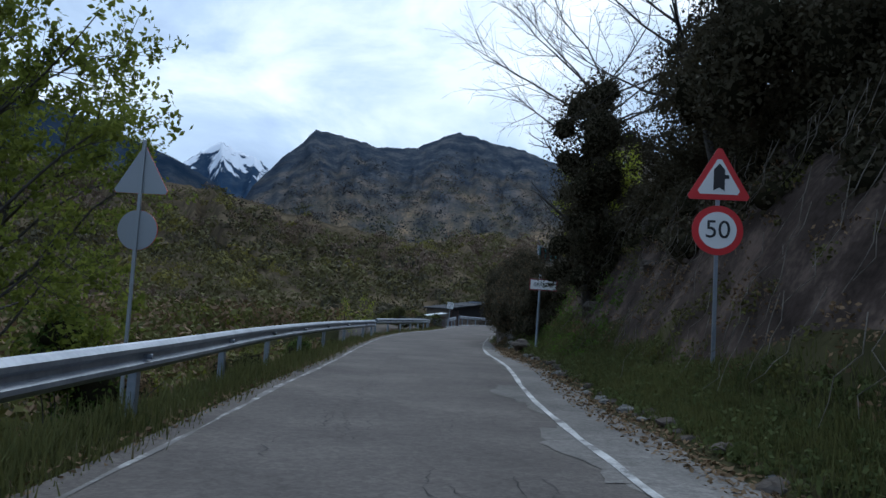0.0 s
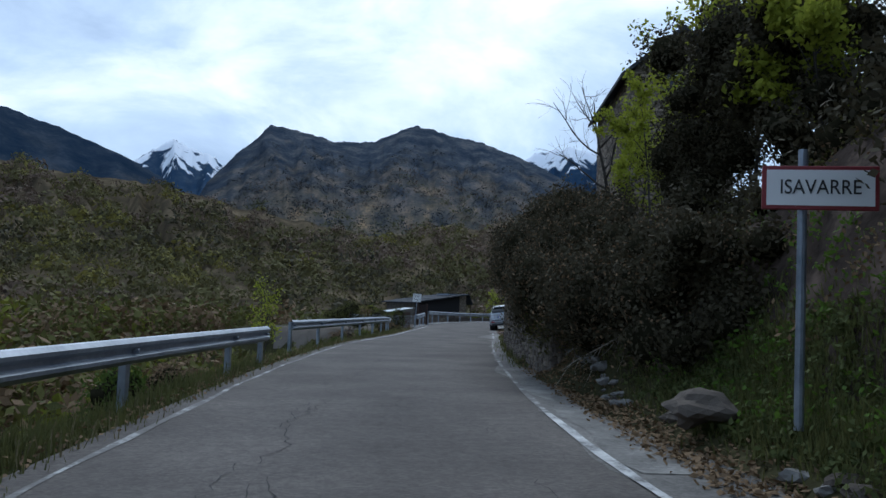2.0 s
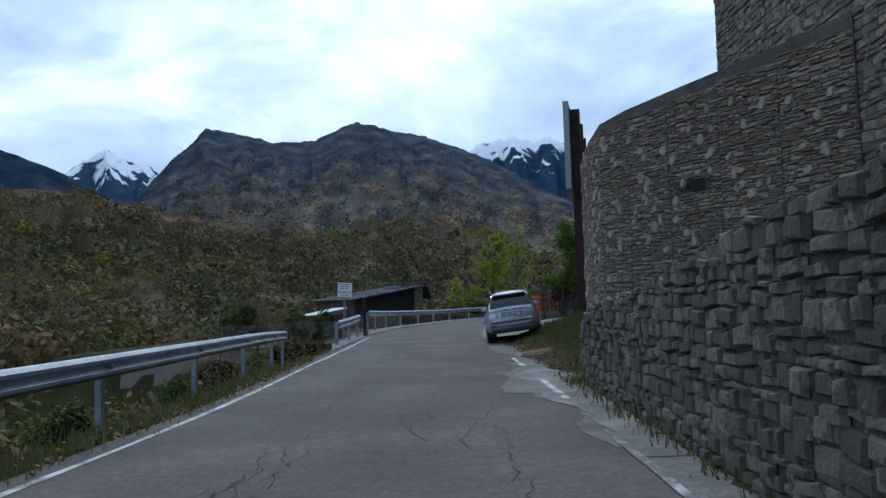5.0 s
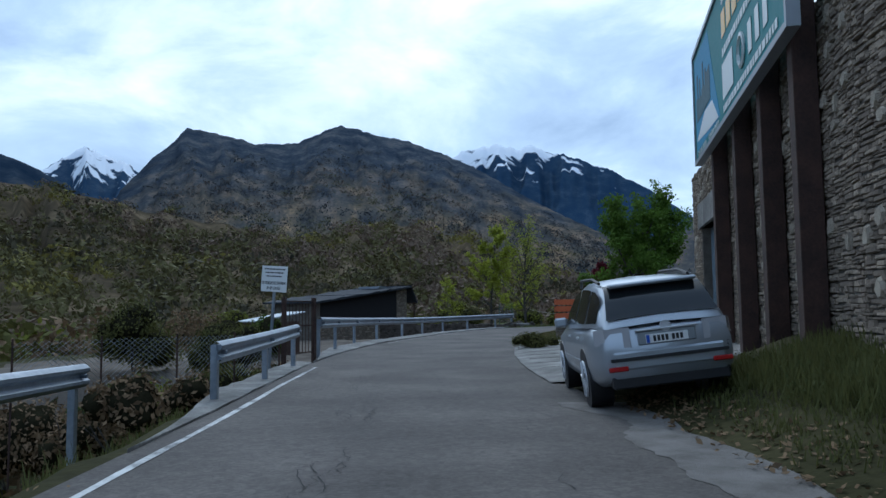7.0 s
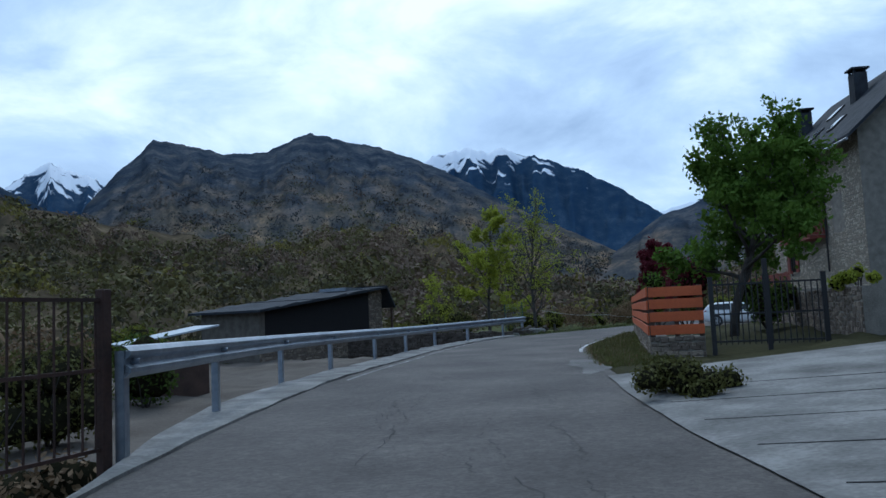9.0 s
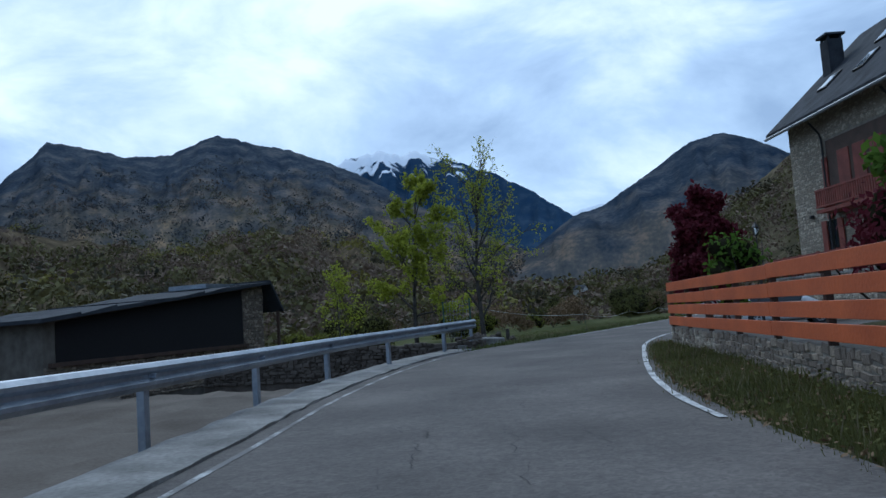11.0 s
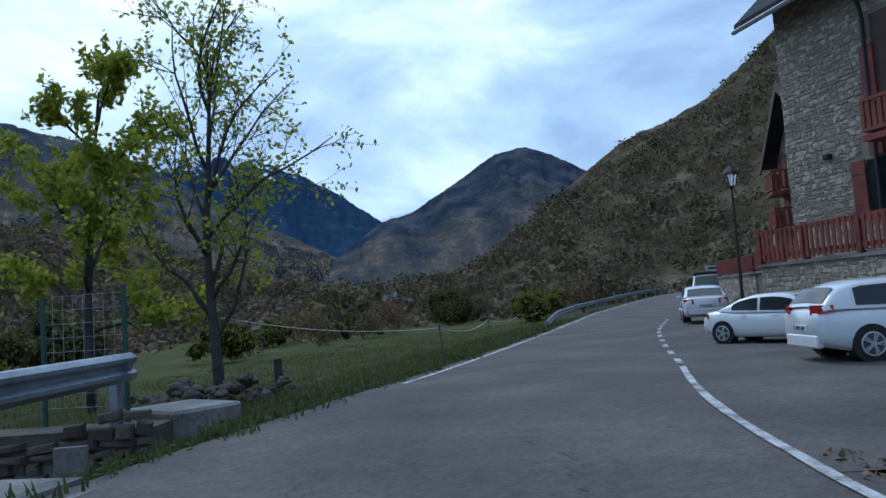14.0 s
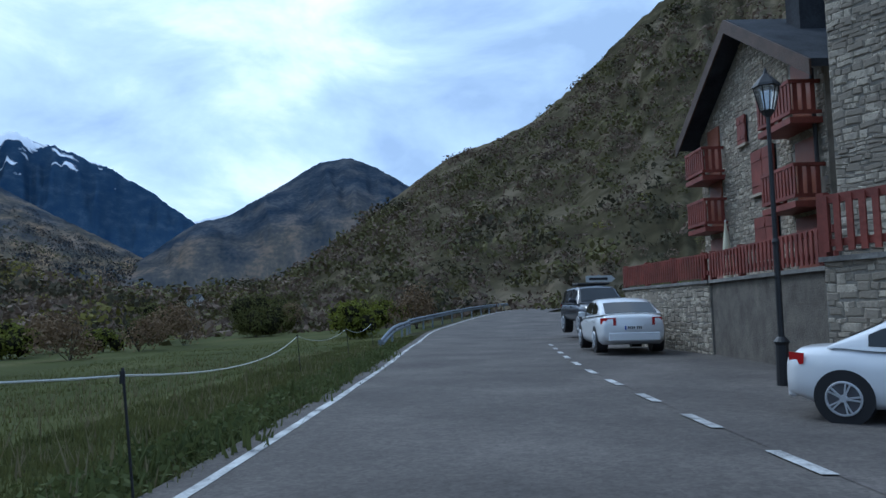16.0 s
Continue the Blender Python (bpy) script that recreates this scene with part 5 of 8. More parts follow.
# ---------------------------------------------------------------- terraces with red railings
def railing(name, a, b, z, h, label, slat=0.13):
    r = thing(name, None, label, "railing")
    m, ln = wall_frame(a, b, z)
    r.matrix_world = m
    bm = bmesh.new()
    box(bm, (0, -0.04, h - 0.12), (ln, 0.06, h))
    part("handrail", bm, RED_WOOD, r)
    part("bottom_rail", box(bmesh.new(), (0, -0.03, 0.12), (ln, 0.04, 0.22)), RED_WOOD, r)
    x = 0.05
    while x < ln - 0.1:
        part("slat", box(bmesh.new(), (x, -0.065, 0.05), (x + slat * 0.72, -0.04, h - 0.03)), RED_WOOD, r) if ln < 12 else None
        x += slat * 1.45
    x = 0
    while x <= ln:
        part("post", box(bmesh.new(), (x - 0.06, -0.02, -0.02), (x + 0.06, 0.1, h + 0.04)), RED_WOOD, r)
        x += 1.8
    return r


def terrace(name, line, z0, z1, label, seed, stone=True, deep=3.0, mats=(HOUSE_STONE,)):
    t = thing(name, pose(0, 0, 0), label, "terrace")
    for k, (p, q) in enumerate(zip(line, line[1:])):
        m, ln = wall_frame(p, q, 0)
        part("wall_body", box(bmesh.new(), (0, 0, z0), (ln, deep if k == 0 else 0.4, z1), m), HOUSE_MORTAR if stone else MORTAR, t)
        if stone:
            masonry(t, m, ln, z0 + 0.2, z1, seed + k, (0.10, 0.34), (0.05, 0.14), 0.022, mats, "house")
        part("coping", box(bmesh.new(), (-0.03, -0.08, z1), (ln + 0.03, 0.4, z1 + 0.07), m), CONCRETE, t)
    return t


terrace("terrace_wall", [(43.0, 112.2), (38.4, 103.0)], -0.2, 1.72, "stone terrace wall below the large house", 81, deep=2.4)
railing("terrace_railing", (43.0, 112.2), (38.4, 103.0), 1.8, 0.82, "red wooden slatted railing on the stone terrace")
terrace("terrace_wall", [(53.2, 120.2), (49.2, 116.1)], -0.3, 1.68, "pale stone terrace wall below the gable house", 84, deep=0.5)
# plain darker mortar puts this wall's shade into its colour
terrace("terrace_wall", [(49.2, 116.05), (44.6, 112.4)], -0.3, 1.68, "terrace wall with its shade put into darker mortar", 86, stone=False, deep=0.5)
railing("terrace_railing", (53.2, 120.2), (49.2, 116.1), 1.75, 0.62, "dense red wooden railing on the pale terrace wall", slat=0.1)
railing("terrace_railing", (49.2, 116.05), (44.6, 112.4), 1.75, 0.62, "red wooden slatted railing on the dark terrace wall")


def parasol():
    p = thing("parasol", pose(51.0, 116.3, 1.0), "closed pale parasol on the terrace", "parasol")
    part("pole", tube(bmesh.new(), [(0, 0, 0), (0, 0, 2.3)], 0.02, 6), WHITE, p)
    part("canopy", tube(bmesh.new(), [(0, 0, 0.75), (0.01, 0, 0.8), (0, 0, 1.6), (0, 0, 2.25)], [0.05, 0.13, 0.10, 0.02], 8), plain("cream_cloth", (0.62, 0.58, 0.42), 0.9), p)


parasol()


# ---------------------------------------------------------------- street lamp and direction sign
def street_lamp():
    l = thing("street_lamp", pose(43.05, 112.83, 0.1), "black wrought-iron street lamp with a lantern head", "street lamp")
    part("base", tube(bmesh.new(), [(0, 0, -0.2), (0, 0, 0.5), (0, 0, 0.55), (0, 0, 0.62)], [0.10, 0.085, 0.11, 0.055], 12), BLACK, l)
    part("column", tube(bmesh.new(), [(0, 0, 0.6), (0, 0, 1.9), (0, 0, 1.95), (0, 0, 2.0), (0, 0, 3.74)], [0.045, 0.04, 0.052, 0.036, 0.028], 10), BLACK, l)
    part("lantern_cap", tube(bmesh.new(), [(0, 0, 4.18), (0, 0, 4.22), (0, 0, 4.34), (0, 0, 4.37), (0, 0, 4.46)], [0.20, 0.18, 0.07, 0.04, 0.012], 6), BLACK, l)
    glass = plain("lamp_glass", (0.5, 0.52, 0.52), 0.1)
    glass.node_tree.nodes["Principled BSDF"].inputs["Transmission Weight"].default_value = 0.8
    part("lantern_glass", tube(bmesh.new(), [(0, 0, 3.84), (0, 0, 4.17)], [0.09, 0.17], 6), glass, l, "clear six-sided lantern glass")
    bm = bmesh.new()
    for k in range(6):
        a = k * math.pi / 3
        tube(bm, [(0.095 * math.cos(a), 0.095 * math.sin(a), 3.82), (0.18 * math.cos(a), 0.18 * math.sin(a), 4.18)], 0.011, 4)
    tube(bm, [(0, 0, 3.74), (0, 0, 3.83)], [0.035, 0.10], 6)
    part("lantern_frame", bm, BLACK, l)


street_lamp()


def direction_sign():
    s = thing("direction_sign", pose(59.4, 124.4, 0.3, 0, 0, -42), "small grey direction sign board on a post", "road sign")
    part("pole", tube(bmesh.new(), [(0, 0, -0.3), (0, 0, 2.2)], 0.035, 8), GALV, s)
    bm = bmesh.new()
    prism(bm, [(-0.55, 1.9), (0.5, 1.9), (0.68, 2.03), (0.5, 2.16), (-0.55, 2.16)], Matrix.Translation((0, -0.05, 0)), 0.03)
    bmesh.ops.recalc_face_normals(bm, faces=bm.faces)
    b = part("board", bm, plain("pale_grey_board", (0.5, 0.52, 0.52), 0.5), s)
    part("printed_line", box(bmesh.new(), (-0.42, -0.056, 1.98), (0.35, -0.051, 2.08)), INK, b)


direction_sign()


# ---------------------------------------------------------------- garden wall, plank fence and gate
GA, GB = (28.7, 101.6), (20.6, 86.8)


def garden_wall():
    w = thing("garden_wall", pose(0, 0, 0), "low garden wall of grey and brown field stones", "wall")
    m, ln = wall_frame(GA, GB, 0)
    part("wall_body", box(bmesh.new(), (0, 0, -0.3), (ln, 0.4, 0.52), m), HOUSE_MORTAR, w)
    masonry(w, m, ln, -0.1, 0.52, 91, (0.11, 0.32), (0.055, 0.14), 0.022, (STONE, HOUSE_STONE), "garden", near=(0, 5, -1, 2))
    for a, b, sd in ((GB, (21.6, 86.2), 92), ((30.0, 100.8), GA, 93)):
        m2, l2 = wall_frame(a, b, 0)
        part("wall_body", box(bmesh.new(), (0, 0, -0.3), (l2, 0.35, 0.52), m2), HOUSE_MORTAR, w)
        masonry(w, m2, l2, -0.1, 0.52, sd, (0.11, 0.3), (0.055, 0.14), 0.035, (STONE,), "field")
    return w


garden_wall()


def plank_fence(a, b, z, label, n=4):
    f = thing("plank_fence", None, label, "fence", "plank fences")
    m, ln = wall_frame(a, b, z)
    f.matrix_world = m
    rg = random.Random(17)
    k = max(int(ln / 3.4), 1)
    for i in range(n):
        for j in range(k):
            zz = 0.03 + i * 0.285
            d = rg.uniform(-0.012, 0.012)
            part("plank", box(bmesh.new(), (j * ln / k + 0.004, -0.05, zz + d), ((j + 1) * ln / k - 0.004, -0.015, zz + 0.215 + d), bevel=0.004), ORANGE_WOOD, f)
    for j in range(2 * k + 1):
        x = min(max(j * ln / k / 2, 0.06), ln - 0.06)
        part("post", box(bmesh.new(), (x - 0.05, -0.01, -0.02), (x + 0.05, 0.08, 1.12)), BROWN_WOOD, f)
    return f


plank_fence(GA, GB, 0.54, "orange-stained horizontal plank fence on the garden wall")
plank_fence(GB, (21.6, 86.2), 0.54, "short return of the orange-stained plank fence")


def garden_terrace():
    """Low stone wall of the raised garden behind the gate."""
    w = thing("terrace_wall", pose(0, 0, 0), "low stone wall of the raised garden", "wall")
    m, ln = wall_frame((33.0, 99.0), (24.6, 84.8), 0)
    part("wall_body", box(bmesh.new(), (0, 0, -0.3), (ln, 0.45, 1.45), m), HOUSE_MORTAR, w)
    masonry(w, m, ln, 0.0, 1.45, 95, (0.12, 0.36), (0.06, 0.16), 0.035, (STONE,), "field")
    return w


garden_terrace()


def iron_gate():
    g = thing("iron_gate", None, "black wrought-iron gate of upright bars", "gate")
    m, ln = wall_frame((21.75, 86.1), (23.7, 84.9), 0.2)
    g.matrix_world = m
    for x in (0, ln * 0.5, ln):
        part("post", box(bmesh.new(), (x - 0.05, -0.05, -0.3), (x + 0.05, 0.05, 1.95 if x == ln * 0.5 else 1.6)), BLACK, g)
    for z in (0.15, 0.75, 1.4):
        part("crossbar", box(bmesh.new(), (0.051, -0.015, z), (ln - 0.051, 0.015, z + 0.04)), BLACK, g)
    for k in range(18):
        x = 0.13 + (ln - 0.26) * k / 17
        part("bar", box(bmesh.new(), (x - 0.012, -0.03, 0.1), (x + 0.012, -0.016, 1.52 + 0.12 * math.sin(k * 0.27))), BLACK, g)


iron_gate()


def stair_rail():
    """Dark timber handrail and steps at the end of the garden wall."""
    s = thing("garden_steps", pose(30.1, 102.2, 0.3, 0, 0, -58), "stone steps with a dark timber handrail", "steps")
    for k in range(3):
        part("step", box(bmesh.new(), (0.25 * k, -0.45, -0.2), (0.95, 0.4, 0.12 + k * 0.13), bevel=0.01), CONCRETE, s)
    part("post", box(bmesh.new(), (-0.1, -0.52, -0.2), (-0.02, -0.44, 0.85)), BROWN_WOOD, s)
    part("post", box(bmesh.new(), (0.8, -0.52, 0.1), (0.88, -0.44, 1.05)), BROWN_WOOD, s)
    part("handrail", beam(bmesh.new(), (-0.15, -0.56, 0.82), (0.95, -0.56, 1.0), 0.05, 0.1), BROWN_WOOD, s)


stair_rail()

# paved places
strip("driveway", 10.8, 12.85, 1, 0.02, 7.0, 0.02, CONCRETE, "grooved pale concrete driveway", "driveway", wobble=0.05, seed=21, dz_out=0.64)
for k in range(7):
    uu = 11.3 + k * 0.2
    a0, b0 = edge_at(np.array([uu]), 1, 0.3, 0.045)[0], edge_at(np.array([uu - 0.25]), 1, 4.5, 0.42)[0]
    part("groove", beam(bmesh.new(), a0, b0, 0.022, 0.008), CRACK, bpy.data.objects["driveway"])
strip("parking_place", 17.15, 23.8, 1, 0.05, 7.5, 0.004, ASPHALT, "worn asphalt parking place beside the road", "parking place", wobble=0.0, seed=22, dz_out=0.03)
for k, (u0, u1, a, b) in enumerate(((2.0, 2.5, -0.35, 0.3), (2.9, 3.3, -0.5, 0.2), (3.6, 4.0, -0.1, 0.5), (8.1, 8.6, -0.6, 0.25), (12.9, 13.5, -0.4, 0.1))):
    strip("road_patch", u0, u1, 1, a, b, 0.007, ASPHALT_OLD, "pale patch of old asphalt", "road patch", wobble=0.5, seed=40 + k, step_u=0.03)


strip("road_patch", 4.7, 5.95, 1, 0.09, 0.5, 0.010, CONCRETE, "broken slab of old concrete at the road's edge", "road patch", wobble=0.3, seed=51, step_u=0.02)
strip("road_patch", 7.55, 8.9, 1, -0.1, 0.55, 0.010, CONCRETE, "broken slab of old concrete at the road's edge", "road patch", wobble=0.5, seed=52, step_u=0.02)
cover = thing("drain_cover", pose(12.0, 60.1, z_at(12.0, 60.1) + 0.03, 2, -8, -17), "rust-red iron drain cover in the verge", "drain cover")
part("frame", box(bmesh.new(), (-0.48, -0.42, -0.06), (0.48, 0.42, 0.02), bevel=0.01), CONCRETE, cover)
part("lid", box(bmesh.new(), (-0.4, -0.34, 0.021), (0.4, 0.34, 0.04), bevel=0.006), material("red_rust", (0.055, 0.022, 0.015), (0.15, 0.062, 0.042), rough=0.9, scale=3, fine=26, bump=0.4), cover, "rusted lid")


# cracks in the asphalt
def crack(u0, off, length, seed):
    rg = random.Random(seed)
    u, o = u0, off
    pts = []
    while u < u0 + length:
        pts.append(road_at(np.array([u]), np.array([o]), 0.006)[0])
        u += 0.018
        o += rg.uniform(-0.07, 0.07) + (off - o) * 0.15
    v, f = [], []
    for i, p in enumerate(pts):
        w = 0.0015 + 0.005 * rg.random()
        v += [(p[0] - w, p[1] - w * 0.3, p[2]), (p[0] + w, p[1] + w * 0.3, p[2])]
        if i:
            f.append((2 * i - 2, 2 * i - 1, 2 * i + 1, 2 * i))
    return v, f


cv, cf = [], []
rgc = random.Random(77)
for k in range(260):
    v, f = crack(rgc.uniform(1.0, 18), rgc.choice((-0.9, -0.6, -0.75, -0.7, 0.5, 1.2)) + rgc.uniform(-0.22, 0.22), rgc.uniform(0.06, 0.34), k)
    o = len(cv)
    cv += v
    cf += [tuple(i + o for i in q) for q in f]
tagged(raw("crack", cv, cf, CRACK, road), kind="stuff")


# ---------------------------------------------------------------- barn across the road
def barn():
    b = thing("stone_barn", None, "old dark stone barn with a lean-to slate roof", "barn")
    m, ln = wall_frame((13.2, 113.2), (21.7, 122.5), 0)
    b.matrix_world = m
    rise = lambda x: 1.95 + 1.35 * x / ln
    bm = bmesh.new()
    prism(bm, [(0, -4), (ln, -4), (ln, rise(ln)), (0, rise(0))], Matrix(), 4.0)
    bmesh.ops.recalc_face_normals(bm, faces=bm.faces)
    part("wall", bm, MORTAR, b)
    for k in range(8):
        bm = bmesh.new()
        xa, xb = -0.5 + (ln + 0.5) * k / 8, -0.5 + (ln + 0.5) * (k + 1) / 8
        sag = 0.05 * math.sin(k * 1.7)
        prism(bm, [(xa, rise(xa) - 0.04), (xb, rise(xb) - 0.04), (xb, rise(xb) + 0.11 + sag), (xa, rise(xa) + 0.09 - sag)], Matrix.Translation((0, -0.5, 0)), 5.0)
        bmesh.ops.recalc_face_normals(bm, faces=bm.faces)
        part("roof", bm, SLATE, b, "sagging dark slate roof")
    bm = bmesh.new()
    prism(bm, [(ln, rise(ln)), (ln + 1.0, rise(ln) - 1.35), (ln + 1.08, rise(ln) - 1.25), (ln, rise(ln) + 0.16)], Matrix.Translation((0, -0.5, 0)), 5.0)
    bmesh.ops.recalc_face_normals(bm, faces=bm.faces)
    part("roof", bm, SLATE, b, "short steep end of the roof")
    # black sheet on the solid wall stands for the shade inside the loft
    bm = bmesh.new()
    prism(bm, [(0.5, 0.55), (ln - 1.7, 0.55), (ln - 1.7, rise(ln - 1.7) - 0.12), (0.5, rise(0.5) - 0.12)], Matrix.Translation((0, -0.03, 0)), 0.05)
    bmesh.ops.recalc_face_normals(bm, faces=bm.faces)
    part("opening", bm, plain("barn_shade_black", (0.006, 0.005, 0.006), 0.95), b, "black sheet standing for the unlit hay loft")
    part("lintel_beam", box(bmesh.new(), (0.2, -0.16, 0.42), (ln - 1.5, 0.0, 0.56)), BROWN_WOOD, b)
    masonry(b, Matrix.Translation((ln - 1.65, 0, 0)), 1.65, -1.0, rise(ln) - 0.05, 101, (0.15, 0.4), (0.07, 0.16), 0.05, (STONE,), "field", top=lambda x: rise(ln - 1.65 + x) - 0.05)
    masonry(b, Matrix(), ln - 1.7, -1.0, 0.42, 102, (0.15, 0.45), (0.07, 0.16), 0.05, (STONE,), "field")
    part("end_post", box(bmesh.new(), (ln + 0.86, -0.3, -1.2), (ln + 0.98, -0.18, rise(ln) - 1.3)), BROWN_WOOD, b)
    part("skylight", box(bmesh.new(), (ln - 3.4, 0.6, rise(ln - 2.6) + 0.1), (ln - 1.2, 2.6, rise(ln - 2.6) + 0.3)), GALV, b, "grey tin sheet on the roof")


barn()


def yard_wall():
    """Dry-stone wall that closes the sunken yard at the end of the guardrail."""
    w = thing("yard_wall", pose(0, 0, 0), "rough dry-stone wall at the end of the sunken yard", "wall")
    a, b = (18.4, 116.6), (27.1, 109.7)
    m, ln = wall_frame(a, b, 0)
    part("wall_body", box(bmesh.new(), (0, 0, -1.2), (ln, 0.6, 0.22), m), ROCK, w)
    masonry(w, m, ln, -0.9, 0.5, 111, (0.14, 0.42), (0.06, 0.17), 0.09, (STONE, ROCK), "field", top=lambda x: 0.30 + 0.14 * math.sin(x * 2.1) * math.cos(x * 0.9), mat_joined=ROCK)
    return w


yard_wall()
plank = thing("concrete_plank", pose(26.35, 109.75, -0.7, 0, 0, -30), "upright grey concrete plank against the stone wall", "plank")
part("slab", box(bmesh.new(), (-0.16, -0.14, 0), (0.16, -0.08, 0.85), bevel=0.01), CONCRETE, plank)


def rusty_gate():
    """Garden gate and wire fence between the two guardrails."""
    g = thing("garden_gate", None, "rusty iron garden gate frame between two posts", "gate")
    m, ln = wall_frame((9.42, 78.1), (10.28, 79.25), 0)
    g.matrix_world = m
    for x in (0, ln):
        part("post", box(bmesh.new(), (x - 0.055, -0.05, -0.4), (x + 0.055, 0.05, 1.62), bevel=0.008), RUST, g)
    for z in (0.12, 0.85, 1.5):
        part("crossbar", box(bmesh.new(), (0.06, -0.015, z), (ln - 0.06, 0.015, z + 0.035)), RUST, g)
    for k in range(9):
        x = 0.1 + (ln - 0.2) * k / 8
        part("bar", box(bmesh.new(), (x - 0.008, -0.008, 0.156), (x + 0.008, 0.008, 1.499)), RUST, g)
    f = thing("wire_fence", pose(0, 0, 0), "sagging chain-link fence on thin iron posts", "fence")
    pts = [(9.3, 78.05), (8.2, 77.3), (6.9, 76.9), (5.4, 76.0), (4.0, 74.6)]
    for x, y in pts:
        part("post", tube(bmesh.new(), [(x, y, z_at(x, y) - 0.3), (x, y, max(z_at(x, y) + 1.2, 0.75))], 0.025, 6), RUST, f)
    for (xa, ya), (xb, yb) in zip(pts, pts[1:]):
        za, zb = max(z_at(xa, ya) + 1.1, 0.68), max(z_at(xb, yb) + 1.1, 0.68)
        bm = bmesh.new()
        n = 13
        for k in range(n):
            for s_ in (-1, 1):
                f0, f1 = k / n, min(max(k / n + s_ * 0.7, 0), 1)
                t0 = abs(f1 - f0) / 0.7
                p0 = (xa + (xb - xa) * f0, ya + (yb - ya) * f0, za + (zb - za) * f0)
                p1 = (xa + (xb - xa) * f1, ya + (yb - ya) * f1, za + (zb - za) * f1 - 1.0 * t0)
                beam(bm, p0, p1, 0.006, 0.006)
        tagged(part("wire", bm, SIGN_GREY, f), kind="stuff")


rusty_gate()
shed = thing("tin_shed", pose(9.6, 96.5, -1.6, 0, 0, 20), "small shed with a pale tin roof in the garden", "shed")
part("wall", box(bmesh.new(), (-1.1, -0.9, -0.6), (1.1, 0.9, 2.4)), BROWN_WOOD, shed)
part("roof", beam(bmesh.new(), (-1.35, 0, 2.40), (1.35, 0, 2.85), 2.3, 0.05), plain("pale_tin", (0.42, 0.46, 0.5), 0.5, metal=0.3), shed, "pale corrugated tin roof")


# ---------------------------------------------------------------- rope fence, wooden posts, field stones
def rope_fence():
    r = thing("rope_fence", pose(0, 0, 0), "white rope on thin steel rods along the meadow", "fence")
    pts = [(30.4, 116.3, 1.35), (34.2, 114.25, 0.84), (43.4, 123.7, 0.70), (48.6, 127.6, 0.72), (53.0, 130.9, 0.78)]
    far = [(30.4, 116.3, 1.35), (27.5, 121, 1.1), (22, 131, 0.4)]
    for a, b in list(zip(pts, pts[1:])):
        n = 14
        line = [tuple(a[k] + (b[k] - a[k]) * i / n - (0.22 * 4 * (i / n) * (1 - i / n) * min(1, math.dist(a, b) / 6) if k == 2 else 0) for k in range(3)) for i in range(n + 1)]
        part("rope", tube(bmesh.new(), line, 0.0075, 5), plain("white_rope", (0.6, 0.6, 0.55), 0.8), r)
    for x, y, z in pts[1:]:
        part("rod", tube(bmesh.new(), [(x + 0.08, y - 0.05, z_at(x, y) - 0.2), (x, y, z + 0.05)], 0.009, 6), BLACK, r)
        part("insulator", tube(bmesh.new(), [(x, y, z - 0.05), (x, y, z + 0.03)], 0.018, 6), BLACK, r)


rope_fence()
for x, y, h in ((32.0, 117.4, 0.75),):
    p = thing("wooden_post", pose(x, y, z_at(x, y), 3, -2, 10), "grey weathered wooden post in the grass", "post")
    part("shaft", tube(bmesh.new(), [(0, 0, -0.3), (0.01, 0, h * 0.5), (0, 0.01, h)], [0.11, 0.10, 0.085], 7), BARK, p)
for x, y, h in ((27.05, 110.5, 1.9), (26.35, 111.3, 2.0)):
    p = thing("fence_post", pose(x, y, z_at(x, y)), "green steel post of a wire mesh panel", "post")
    part("shaft", tube(bmesh.new(), [(0, 0, -0.3), (0, 0, h + 0.1 - 0 * z_at(x, y))], 0.03, 8), plain("green_steel", (0.02, 0.07, 0.05), 0.5), p)
mesh_panel = thing("wire_mesh", pose(0, 0, 0), "slack wire mesh between two green posts", "fence")
bm = bmesh.new()
for k in range(9):
    f = k / 8
    beam(bm, (27.05 - 0.7 * f, 110.5 + 0.8 * f, 0.4), (27.05 - 0.7 * f, 110.5 + 0.8 * f, 1.7), 0.006, 0.006)
for k in range(9):
    beam(bm, (27.05, 110.5, 0.4 + k * 0.16), (26.35, 111.3, 0.4 + k * 0.16), 0.006, 0.006)
part("wires", bm, SIGN_GREY, mesh_panel)

rg = random.Random(31)
for k in range(80):
    f = rg.random()
    x, y = 27.6 + 3.6 * f + rg.uniform(-0.5, 0.5), 112.3 + 3.9 * f + rg.uniform(-0.7, 0.7)
    r = rg.uniform(0.06, 0.17)
    s = thing("field_stone", pose(x, y, z_at(x, y) + rg.uniform(0.05, 0.75) * (1 - abs(f - 0.4))), "rough brown boulder of a tumbled dry-stone wall", "stone", "tumbled wall stones")
    bm = bmesh.new()
    stone_lump(bm, (0, 0, 0), r, k + 3)
    part("boulder", bm, ROCK, s)
slab = thing("stone_slab", pose(27.75, 110.75, 0.16, 3, 2, 32), "pale flat stone slab in the grass", "stone")
part("block", box(bmesh.new(), (-0.62, -0.4, -0.6), (0.62, 0.4, 0.14), bevel=0.035), CONCRETE, slab)

